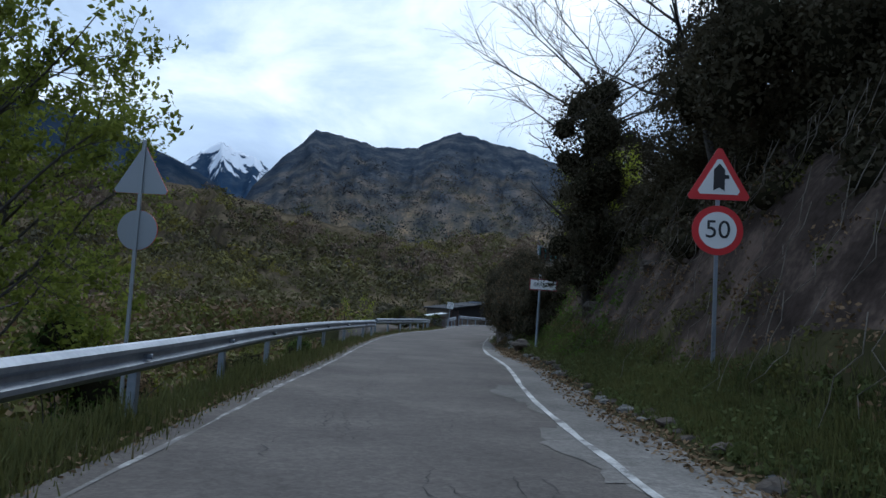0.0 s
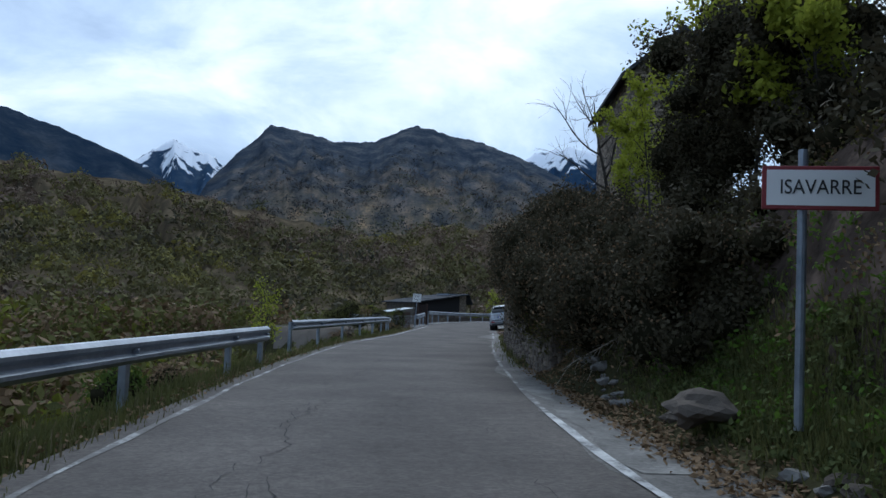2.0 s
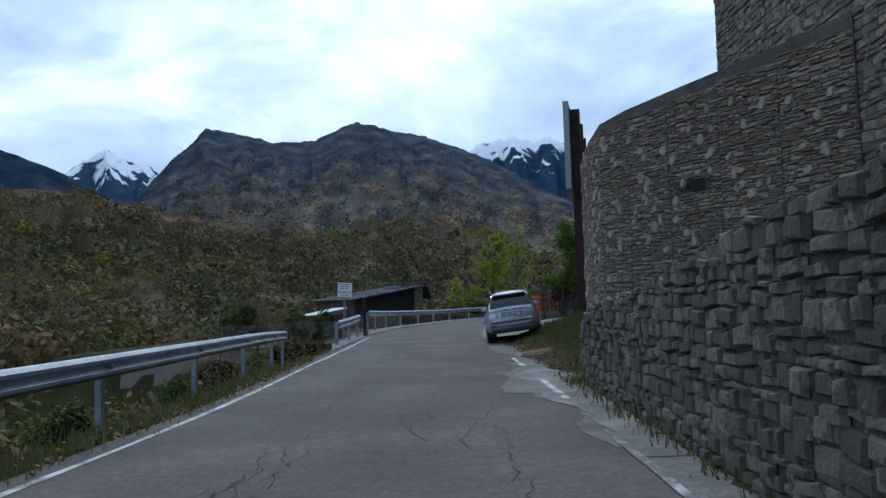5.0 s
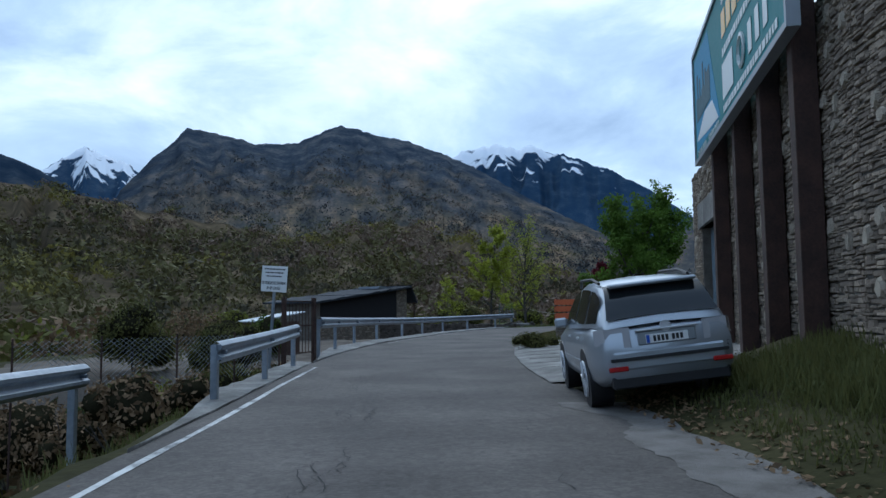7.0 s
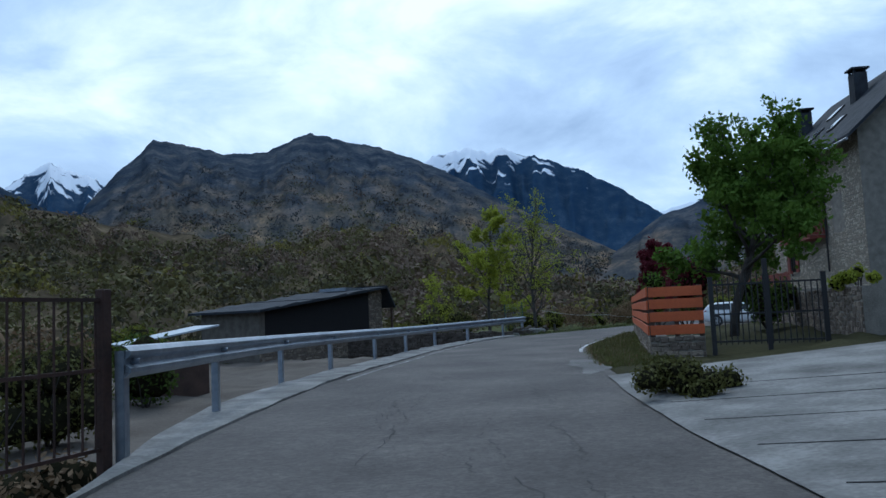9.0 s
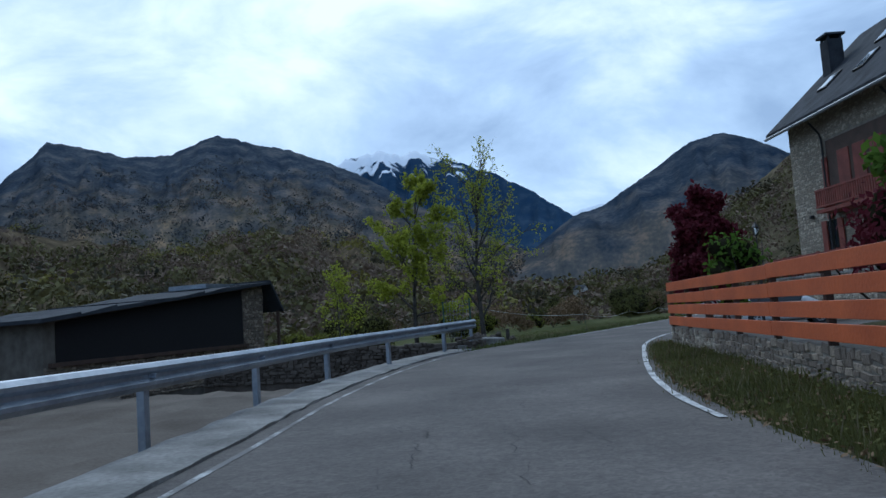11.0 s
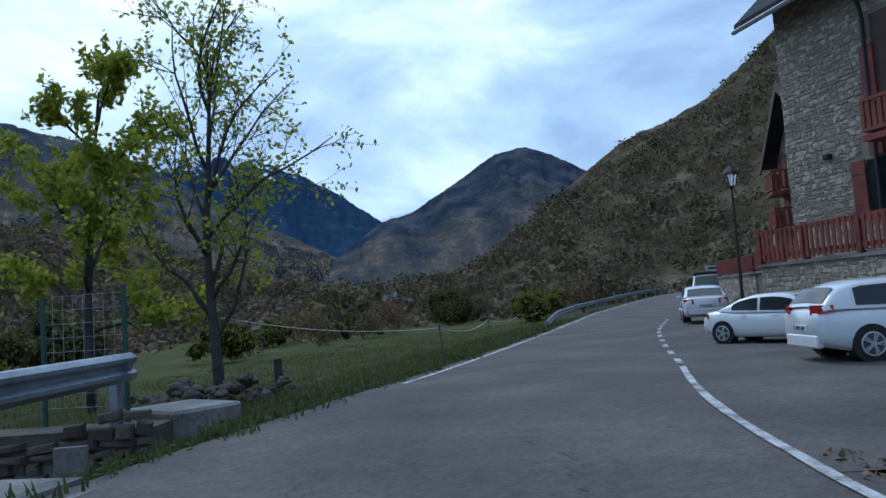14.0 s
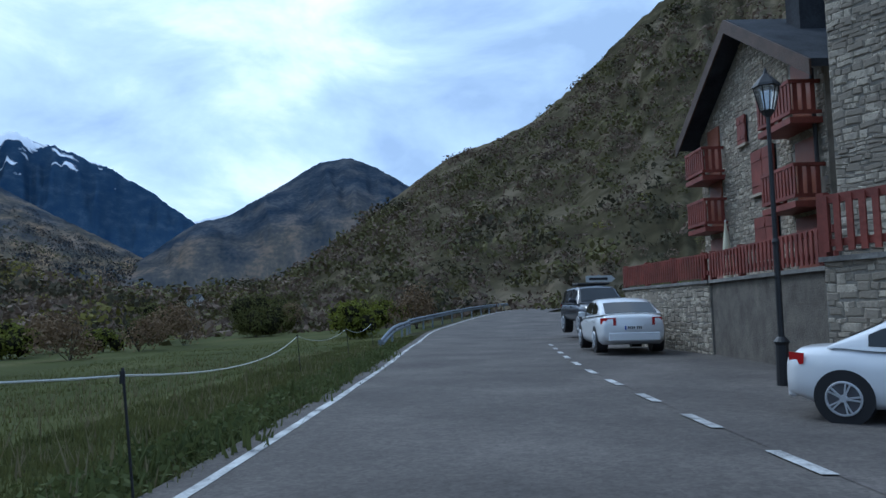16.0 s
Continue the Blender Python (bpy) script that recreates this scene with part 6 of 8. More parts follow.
# white edge stones and fallen rocks below the bank
for k in range(110):
    u = rg.uniform(1.0, 5.4) if k < 92 else rg.uniform(5.4, 7.4)
    if k % 4 == 1 and k < 92:
        u = 5.2 + 0.65 * k / 92
    p = edge_at(np.array([u]), 1, rg.uniform(0.98, 1.12) if 5.1 < u < 5.95 else rg.uniform(1.08, 1.32), 0)[0]
    r = rg.uniform(0.03, 0.11) * (1 if k < 92 else 0.6)
    s = thing("edge_stone", pose(p[0], p[1], z_at(p[0], p[1]) + r * 0.1), "pale broken stone at the foot of the bank", "stone", "edge stones")
    bm = bmesh.new()
    stone_lump(bm, (0, 0, 0), r, k + 60, (1.5, 1.1, 0.7))
    part("rock", bm, ROCK if k % 2 == 0 else CONCRETE, s)
for k, (x, y, dz, r) in enumerate(((5.5, 25.6, 0.9, 0.45), (6.75, 21.6, 0.2, 0.4), (7.4, 12.2, 0.3, 0.5), (7.2, 9.0, 0.8, 0.45), (7.8, 15.5, 0.4, 0.5), (6.9, 17.8, 0.3, 0.35), (8.3, 10.5, 0.6, 0.6), (6.6, 14.0, 0.2, 0.3), (7.9, 20.3, 0.6, 0.5))):
    s = thing("boulder", pose(x, y, z_at(x, y) + dz * 0.3), "grey boulder set in the overgrown bank", "rock", "bank boulders")
    bm = bmesh.new()
    stone_lump(bm, (0, 0, 0), r * 0.5, k + 200, (1.4, 1.2, 0.8))
    part("rock", bm, ROCK, s, smooth=False)


# ---------------------------------------------------------------- vehicles
def loft(bm, rings):
    vs = [[bm.verts.new(p) for p in r] for r in rings]
    n = len(rings[0])
    for a, b in zip(vs, vs[1:]):
        for k in range(n - 1):
            bm.faces.new((a[k], a[k + 1], b[k + 1], b[k]))
    for r, flip in ((vs[0], False), (vs[-1], True)):
        bm.faces.new(r[::-1] if flip else r)
    return bm


def curve_at(tab, y):
    return float(np.interp(y, [t[0] for t in tab], [t[1] for t in tab]))


def car(name, m, label, paint, spec, category="car"):
    """A car: y is forward, x to the right, on its wheels at z = 0."""
    L, W, wb = spec["L"], spec["W"], spec["wb"]
    c = thing(name, m, label, category, "parked cars")
    r = spec["r"]
    half = L / 2
    ys = np.linspace(-half, half, 33)

    def hw(y):
        e = max(0.0, (abs(y) - half + 0.75) / 0.75)
        return W / 2 * (1 - 0.16 * e ** 2.2)

    rings = []
    for y in ys:
        w, zb, zt = hw(y), curve_at(spec["bottom"], y), curve_at(spec["deck"], y)
        h = zt - zb
        prof = [(0, zb), (w * 0.86, zb), (w * 0.97, zb + h * 0.12), (w, zb + h * 0.35), (w * 0.995, zb + h * 0.62), (w * 0.96, zb + h * 0.84), (w * 0.88, zb + h * 0.96), (w * 0.6, zt), (0, zt + 0.012)]
        rings.append([(x, y, z) for x, z in prof] + [(-x, y, z) for x, z in prof[-2:0:-1]] + [(0, y, zb)])
    bm = loft(bmesh.new(), rings)
    bmesh.ops.remove_doubles(bm, verts=bm.verts, dist=0.0005)
    bmesh.ops.recalc_face_normals(bm, faces=bm.faces)
    part("body", bm, paint, c, smooth=True)
    # cabin
    g0, g1 = spec["roof"][0][0], spec["roof"][-1][0]
    gy = np.linspace(g0, g1, 29)
    belt = lambda y: curve_at(spec["deck"], y) - 0.03
    wr = lambda z, y=0.0: W / 2 * (0.94 - spec.get("lean", 0.30) * max(0.0, z - spec["belt"])) * (1 - spec.get("tail_in", 0.05) * max(0.0, (-y - 1.0) / 1.3) ** 2)
    rings = []
    for y in gy:
        zt = max(curve_at(spec["roof"], y), belt(y) + 0.004)
        zb = min(belt(y), zt - 0.003)
        prof = [(wr(zb, y), zb), (wr(zb + (zt - zb) * 0.5, y), zb + (zt - zb) * 0.5), (wr(zt, y) * 0.995, zt - min(0.09, (zt - zb) * 0.3)), (wr(zt, y) * 0.92, zt - min(0.03, (zt - zb) * 0.1)), (wr(zt, y) * 0.6, zt), (0, zt + 0.018)]
        rings.append([(x, y, z) for x, z in prof] + [(-x, y, z) for x, z in prof[-2::-1]])
    bm = bmesh.new()
    vs = [[bm.verts.new(p) for p in q] for q in rings]
    for a, b in zip(vs, vs[1:]):
        for k in range(len(a) - 1):
            bm.faces.new((a[k], a[k + 1], b[k + 1], b[k]))
    bmesh.ops.recalc_face_normals(bm, faces=bm.faces)
    part("cabin", bm, paint, c, smooth=True)
    glass = CAR_GLASS
    # side windows as panels just outside the cabin
    for s in (-1, 1):
        for ya, yb in spec["side"]:
            n, up, lo = 7, [], []
            for k in range(n):
                y = ya + (yb - ya) * k / (n - 1)
                z0 = curve_at(spec["deck"], y) + 0.03
                z1 = curve_at(spec["roof"], y) - 0.10
                if z1 < z0 + 0.02:
                    z1 = z0 + 0.02
                lo.append((s * (wr(z0, y) + 0.006), y, z0))
                up.append((s * (wr(z1, y) + 0.008), y, z1))
            raw("side_window", lo + up, [(k, k + 1, n + k + 1, n + k) for k in range(n - 1)], glass, c, "dark tinted side window")
    for nm, (ya, yb) in (("windscreen", spec["front_glass"]), ("rear_window", spec["rear_glass"])):
        n, rows = 6, []
        for k in range(n):
            y = ya + (yb - ya) * k / (n - 1)
            z = curve_at(spec["roof"], y) + 0.02
            w = wr(z, y) * (0.86 if nm == "windscreen" else spec.get("rear_w", 0.86))
            off = 0.012 if nm == "windscreen" else -0.012
            rows.append([(w * t, y + off, z - 0.02 * t * t) for t in (-1, -0.5, 0, 0.5, 1)])
        v = [p for q in rows for p in q]
        raw(nm, v, [(a * 5 + b, a * 5 + b + 1, a * 5 + b + 6, a * 5 + b + 5) for a in range(n - 1) for b in range(4)], glass, c, "dark tinted glass", smooth=True)
    # wheels
    for sy in (-1, 1):
        for s in (-1, 1):
            yc = spec["axle"] + sy * wb / 2
            x = s * (W / 2 - 0.10)
            # black disc over the closed body side stands for the shaded wheel well
            bm = bmesh.new()
            tube(bm, [(s * (W / 2 - 0.3), yc, r * 1.02), (s * (W / 2 + 0.004), yc, r * 1.02)], r * 1.13, 28)
            part("wheel_well_black", bm, BLACK, c)
            pr = [(0.0, 0.68), (0.02, 0.72), (0.03, 0.97), (0.06, 1.0), (0.17, 1.0), (0.2, 0.96)]
            bm = bmesh.new()
            tube(bm, [(s * (W / 2 + 0.012 - o), yc, r) for o, _ in pr], [q * r for _, q in pr], 28)
            wheel = part("wheel", bm, TYRE, c, "black rubber tyre", smooth=True)
            # flat dark disc, the shade between the spokes put into its colour
            part("rim_back", tube(bmesh.new(), [(s * (W / 2 + 0.010), yc, r), (s * (W / 2 + 0.0145), yc, r)], r * 0.66, 28), RIM_BACK, wheel, "dark disc for the shade behind the spokes")
            bm = bmesh.new()
            ring = [(s * (W / 2 + 0.017), yc + math.sin(q * 6.2832 / 28) * r * 0.655, r + math.cos(q * 6.2832 / 28) * r * 0.655) for q in range(29)]
            tube(bm, ring, 0.016, 6, caps=False)
            tube(bm, [(s * (W / 2 + 0.034), yc, r), (s * (W / 2 + 0.012), yc, r)], [r * 0.13, r * 0.18], 14)
            for k in range(spec.get("spokes", 5)):
                a = 6.2832 * k / spec.get("spokes", 5) + 0.3
                for d in (-0.11, 0.11):
                    beam(bm, (s * (W / 2 + 0.024), yc + math.sin(a + d) * r * 0.1, r + math.cos(a + d) * r * 0.1), (s * (W / 2 + 0.018), yc + math.sin(a + d * 1.3) * r * 0.66, r + math.cos(a + d * 1.3) * r * 0.66), 0.05, 0.02)
            part("rim", bm, ALLOY, wheel, "silver alloy rim")
    # rear
    zt = curve_at(spec["deck"], -half)
    for s in (-1, 1):
        x0, x1, z0, z1 = spec["tail"]
        bm = bmesh.new()
        w = hw(-half)
        v = [(s * w * x0, -half - 0.012, z0), (s * w * x1, -half + 0.03, z0 + 0.02), (s * (hw(-half + 0.22) + 0.008), -half + 0.24, z0 + 0.05), (s * w * x0, -half - 0.012, z1), (s * w * x1, -half + 0.03, z1), (s * (hw(-half + 0.22) + 0.008), -half + 0.26, z1 - 0.01)]
        raw("tail_light", v, [(0, 1, 4, 3), (1, 2, 5, 4)], spec.get("tail_mat", RED_LENS), c, "red tail light")
        part("mirror", box(bmesh.new(), (s * (W / 2 * 0.93), spec["mirror"][0] - 0.09, spec["mirror"][1]), (s * (W / 2 * 0.93 + 0.2), spec["mirror"][0] + 0.06, spec["mirror"][1] + 0.15), bevel=0.03), paint, c)
        for y in spec["handles"]:
            part("door_handle", box(bmesh.new(), (s * W / 2 * 0.985, y - 0.1, spec["belt"] - 0.14), (s * (W / 2 + 0.012), y + 0.1, spec["belt"] - 0.11)), ALLOY if name == "suv" else paint, c)
        part("reflector", box(bmesh.new(), (s * w * 0.6, -half - 0.02, spec["plate"] - 0.27), (s * w * 0.86, -half + 0.03, spec["plate"] - 0.21)), RED_LENS, c)
    pl = part("number_plate", box(bmesh.new(), (-0.26, -half - 0.03, spec["plate"] - 0.055), (0.26, -half - 0.008, spec["plate"] + 0.055), bevel=0.004), WHITE, c, "white number plate")
    part("plate_band", box(bmesh.new(), (-0.255, -half - 0.034, spec["plate"] - 0.05), (-0.215, -half - 0.031, spec["plate"] + 0.05)), plain("plate_blue", (0.02, 0.08, 0.45), 0.4), pl)
    for x in (-0.17, -0.12, -0.07, -0.02, 0.06, 0.11, 0.16):
        part("plate_bar", box(bmesh.new(), (x, -half - 0.034, spec["plate"] - 0.035), (x + 0.034, -half - 0.031, spec["plate"] + 0.035)), INK, pl)
    part("rear_bumper", box(bmesh.new(), (-hw(-half) * 0.9, -half - 0.025, spec["plate"] - 0.36), (hw(-half) * 0.9, -half + 0.1, spec["plate"] - 0.12), bevel=0.03), paint if not spec.get("dark_bumper") else BLACK, c)
    # front
    for s in (-1, 1):
        w = hw(half)
        part("headlight", box(bmesh.new(), (s * w * 0.5, half - 0.12, spec["lamp"] - 0.08), (s * w * 0.9, half - 0.01, spec["lamp"] + 0.08), bevel=0.02), plain("headlight_glass", (0.45, 0.47, 0.5), 0.08), c, "clear headlight")
    part("grille", box(bmesh.new(), (-hw(half) * 0.42, half - 0.06, spec["lamp"] - 0.1), (hw(half) * 0.42, half + 0.012, spec["lamp"] + 0.08)), BLACK, c)
    return c


CAR_GLASS = plain("tinted_glass", (0.012, 0.014, 0.016), 0.04)
TYRE = plain("tyre", (0.016, 0.016, 0.017), 0.85)
RIM_BACK = plain("rim_back", (0.10, 0.10, 0.11), 0.5, metal=0.4)
ALLOY = plain("alloy", (0.55, 0.56, 0.58), 0.35, metal=0.35)
RED_LENS = plain("red_lens", (0.35, 0.012, 0.015), 0.15, coat=0.5)
CLEAR_LENS = plain("clear_lens", (0.42, 0.42, 0.44), 0.08, coat=0.8)
SILVER = plain("silver_paint", (0.40, 0.43, 0.47), 0.3, metal=0.5, coat=0.6)
WHITE_PAINT = plain("white_car_paint", (0.72, 0.73, 0.74), 0.3, coat=0.7)
NAVY = plain("dark_blue_paint", (0.018, 0.022, 0.035), 0.3, coat=0.7)

SUV = dict(L=4.73, W=1.84, wb=2.72, r=0.36, axle=0.05, bottom=[(-2.4, 0.42), (-1.9, 0.28), (2.0, 0.26), (2.4, 0.36)],
           deck=[(-2.37, 0.98), (-2.3, 1.02), (-1.9, 1.08), (1.0, 1.03), (1.3, 1.02), (2.1, 0.90), (2.37, 0.72)],
           roof=[(-2.34, 1.04), (-2.16, 1.28), (-1.92, 1.52), (-1.6, 1.61), (-1.0, 1.66), (-0.3, 1.68), (0.35, 1.60), (1.25, 1.04)], belt=1.03,
           side=[(-1.95, -1.35), (-1.27, -0.35), (-0.27, 0.75)], front_glass=(0.45, 1.18), rear_glass=(-2.27, -1.74), tail=(0.58, 0.98, 0.78, 1.03), tail_mat=CLEAR_LENS, lean=0.40, tail_in=0.13, rear_w=0.97,
           mirror=(0.72, 1.03), handles=(-0.95, 0.05), plate=0.86, lamp=0.75)
SUV_M = Matrix.Translation((12.75, 66.7, 0.02)) @ pose(0, 0, 0, 0, -6.5, -17) @ Matrix.Scale(0.92, 4) @ Matrix.Translation((0.86, 1.31, 0))
suv = car("suv", SUV_M, "silver sport utility car leaning with two wheels on the bank", SILVER, SUV)
for s in (-1, 1):
    part("roof_rail", tube(bmesh.new(), [(s * 0.60, -1.5, 1.62), (s * 0.61, -1.0, 1.70), (s * 0.61, 0.1, 1.72), (s * 0.58, 0.45, 1.62)], 0.022, 6), BLACK, suv)
part("spoiler", box(bmesh.new(), (-0.56, -2.06, 1.53), (0.56, -1.78, 1.585), bevel=0.02), SILVER, suv)
part("badge", tube(bmesh.new(), [(0, -2.39, 1.0), (0, -2.36, 1.0)], 0.07, 14), ALLOY, suv)
part("plate_recess", box(bmesh.new(), (-0.36, -2.388, 0.79), (0.36, -2.33, 0.96), bevel=0.015), SIGN_GREY, suv)
part("chrome_strip", box(bmesh.new(), (-0.38, -2.405, 0.962), (0.38, -2.36, 0.985), bevel=0.006), ALLOY, suv)
for s in (-1, 1):
    part("rear_reflector", box(bmesh.new(), (s * 0.52, -2.41, 0.50), (s * 0.76, -2.34, 0.56), bevel=0.01), RED_LENS, suv)
    part("door_moulding", box(bmesh.new(), (s * 0.905, -1.0, 0.55), (s * 0.93, 1.05, 0.60), bevel=0.008), SILVER, suv)
part("rear_valance", box(bmesh.new(), (-0.72, -2.36, 0.28), (0.72, -2.1, 0.44), bevel=0.02), BLACK, suv)
part("bumper_step", box(bmesh.new(), (-0.72, -2.42, 0.62), (0.72, -2.25, 0.66)), BLACK, suv)

SEDAN = dict(L=4.8, W=1.83, wb=2.73, r=0.33, axle=0.05, bottom=[(-2.4, 0.36), (-1.9, 0.2), (1.9, 0.2), (2.4, 0.3)],
             deck=[(-2.4, 0.86), (-2.3, 0.98), (-1.7, 1.02), (-1.3, 0.98), (0.9, 0.93), (1.2, 0.92), (2.1, 0.78), (2.4, 0.58)],
             roof=[(-1.85, 1.02), (-1.15, 1.36), (-0.7, 1.45), (0.0, 1.47), (0.5, 1.40), (1.35, 0.93)], belt=0.95,
             side=[(-1.35, -0.5), (-0.42, 0.7)], front_glass=(0.55, 1.28), rear_glass=(-1.8, -1.2), tail=(0.62, 0.97, 0.72, 0.93),
             mirror=(0.75, 0.95), handles=(-0.95, 0.1), plate=0.66, lamp=0.62)
HATCH = dict(L=4.1, W=1.72, wb=2.5, r=0.31, axle=0.05, bottom=[(-2.05, 0.36), (-1.6, 0.2), (1.6, 0.2), (2.05, 0.3)],
             deck=[(-2.05, 0.9), (-1.95, 0.98), (1.0, 0.93), (1.8, 0.8), (2.05, 0.6)],
             roof=[(-1.98, 1.0), (-1.7, 1.32), (-1.3, 1.44), (0.1, 1.48), (0.5, 1.40), (1.3, 0.94)], belt=0.95,
             side=[(-1.4, -0.4), (-0.32, 0.7)], front_glass=(0.55, 1.22), rear_glass=(-1.92, -1.66), tail=(0.6, 0.97, 0.86, 1.04),
             mirror=(0.72, 0.95), handles=(0.05,), plate=0.62, lamp=0.62)
JEEP = dict(L=4.5, W=1.8, wb=2.69, r=0.36, axle=0.05, bottom=[(-2.25, 0.45), (2.25, 0.42)],
            deck=[(-2.25, 1.05), (-2.1, 1.08), (1.0, 1.05), (2.0, 1.0), (2.25, 0.85)],
            roof=[(-2.15, 1.1), (-1.95, 1.55), (-1.6, 1.66), (0.2, 1.68), (0.5, 1.6), (1.1, 1.06)], belt=1.06,
            side=[(-1.8, -1.2), (-1.1, -0.3), (-0.2, 0.6)], front_glass=(0.52, 1.03), rear_glass=(-2.1, -1.94), tail=(0.7, 0.95, 0.85, 1.1),
            mirror=(0.6, 1.08), handles=(-0.9, 0.1), plate=0.75, lamp=0.86)


def parked(x, y, z, az, scale, lx, ly):
    """The pose that puts the car's own point (lx, ly) at x, y."""
    return Matrix.Translation((x, y, z)) @ pose(0, 0, 0, 0, 0, -az) @ Matrix.Scale(scale, 4) @ Matrix.Translation((-lx, -ly, 0))


car("sedan", parked(39.87, 111.36, 0.03, 180, 0.72, 0.85, -1.66), "white saloon car parked across the parking place", WHITE_PAINT, dict(SEDAN, axle=-0.3))
hatch = car("hatchback", parked(36.8, 108.1, 0.03, 128, 0.84, -0.6, -2.0), "white hatchback with red tail lights beside the saloon", WHITE_PAINT, HATCH)
car("sedan", parked(48.4, 117.6, 0.12, 52, 0.88, 0.0, -2.3), "older white saloon parked against the terrace wall", WHITE_PAINT, dict(SEDAN, L=4.3, wb=2.6, spokes=7, dark_bumper=False, deck=[(-2.15, 0.9), (-2.05, 1.0), (-1.6, 1.02), (0.9, 0.93), (1.2, 0.92), (1.9, 0.78), (2.15, 0.58)], bottom=[(-2.15, 0.36), (-1.8, 0.2), (1.8, 0.2), (2.15, 0.3)]))
jeep = car("off_roader", parked(55.4, 121.9, 0.30, 228, 1.0, 0.0, 2.2), "dark blue off-road car facing down the road", NAVY, JEEP)
for k in range(7):
    part("grille_slot", box(bmesh.new(), (-0.3 + k * 0.09, 2.264, 0.79), (-0.25 + k * 0.09, 2.27, 0.93)), ALLOY, jeep)
part("roof_bars", box(bmesh.new(), (-0.6, -0.9, 1.72), (0.6, 0.1, 1.8), bevel=0.02), BLACK, jeep)


# ---------------------------------------------------------------- plants
def ball():
    bm = bmesh.new()
    bmesh.ops.create_icosphere(bm, subdivisions=2, radius=1, matrix=Matrix())
    v = np.array([tuple(q.co) for q in bm.verts])
    f = np.array([[q.index for q in p.verts] for p in bm.faces])
    bm.free()
    return v, f


BALL_V, BALL_F = ball()


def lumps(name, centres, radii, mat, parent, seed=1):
    """Solid uneven lumps that fill thickets, coloured dark for the shade inside, in one mesh."""
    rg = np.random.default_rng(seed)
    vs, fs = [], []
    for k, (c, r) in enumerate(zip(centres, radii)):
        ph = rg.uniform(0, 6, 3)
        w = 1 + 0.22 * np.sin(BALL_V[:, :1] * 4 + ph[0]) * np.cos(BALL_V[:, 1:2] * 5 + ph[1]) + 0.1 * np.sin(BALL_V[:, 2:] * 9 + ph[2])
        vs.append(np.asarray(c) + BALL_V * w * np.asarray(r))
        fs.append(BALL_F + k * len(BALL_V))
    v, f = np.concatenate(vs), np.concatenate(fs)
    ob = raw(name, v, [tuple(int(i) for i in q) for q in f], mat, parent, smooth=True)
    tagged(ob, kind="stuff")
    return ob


def foliage(name, centres, radii, per, size, mat, parent=None, seed=1, shell=0.7, droop=0.0, jitter=0.7):
    """Leaves round clump centres."""
    rg = np.random.default_rng(seed)
    cs, ns = [], []
    for c, r in zip(centres, radii):
        big = per if per > 0 else int(-per * (float(np.mean(r)) ** 2))
        p, d = clump_points(big, c, r, rg, shell)
        cs.append(p)
        ns.append(d)
    c, n = np.concatenate(cs), np.concatenate(ns)
    n[:, 2] -= droop
    ob = cards(name, leaf_quads(c, n, size, rg, jitter), mat, parent)
    tagged(ob, kind="stuff")
    return ob


def branch(rg, a, d, length, r0, r1, n=5, wander=0.25, lift=0.15):
    pts, q = [a.copy()], d / np.linalg.norm(d)
    for k in range(n):
        q = q + rg.normal(0, wander, 3) / n ** 0.5
        q[2] += lift / n
        q /= np.linalg.norm(q)
        pts.append(pts[-1] + q * length / n)
    return np.array(pts), np.linspace(r0, r1, n + 1)


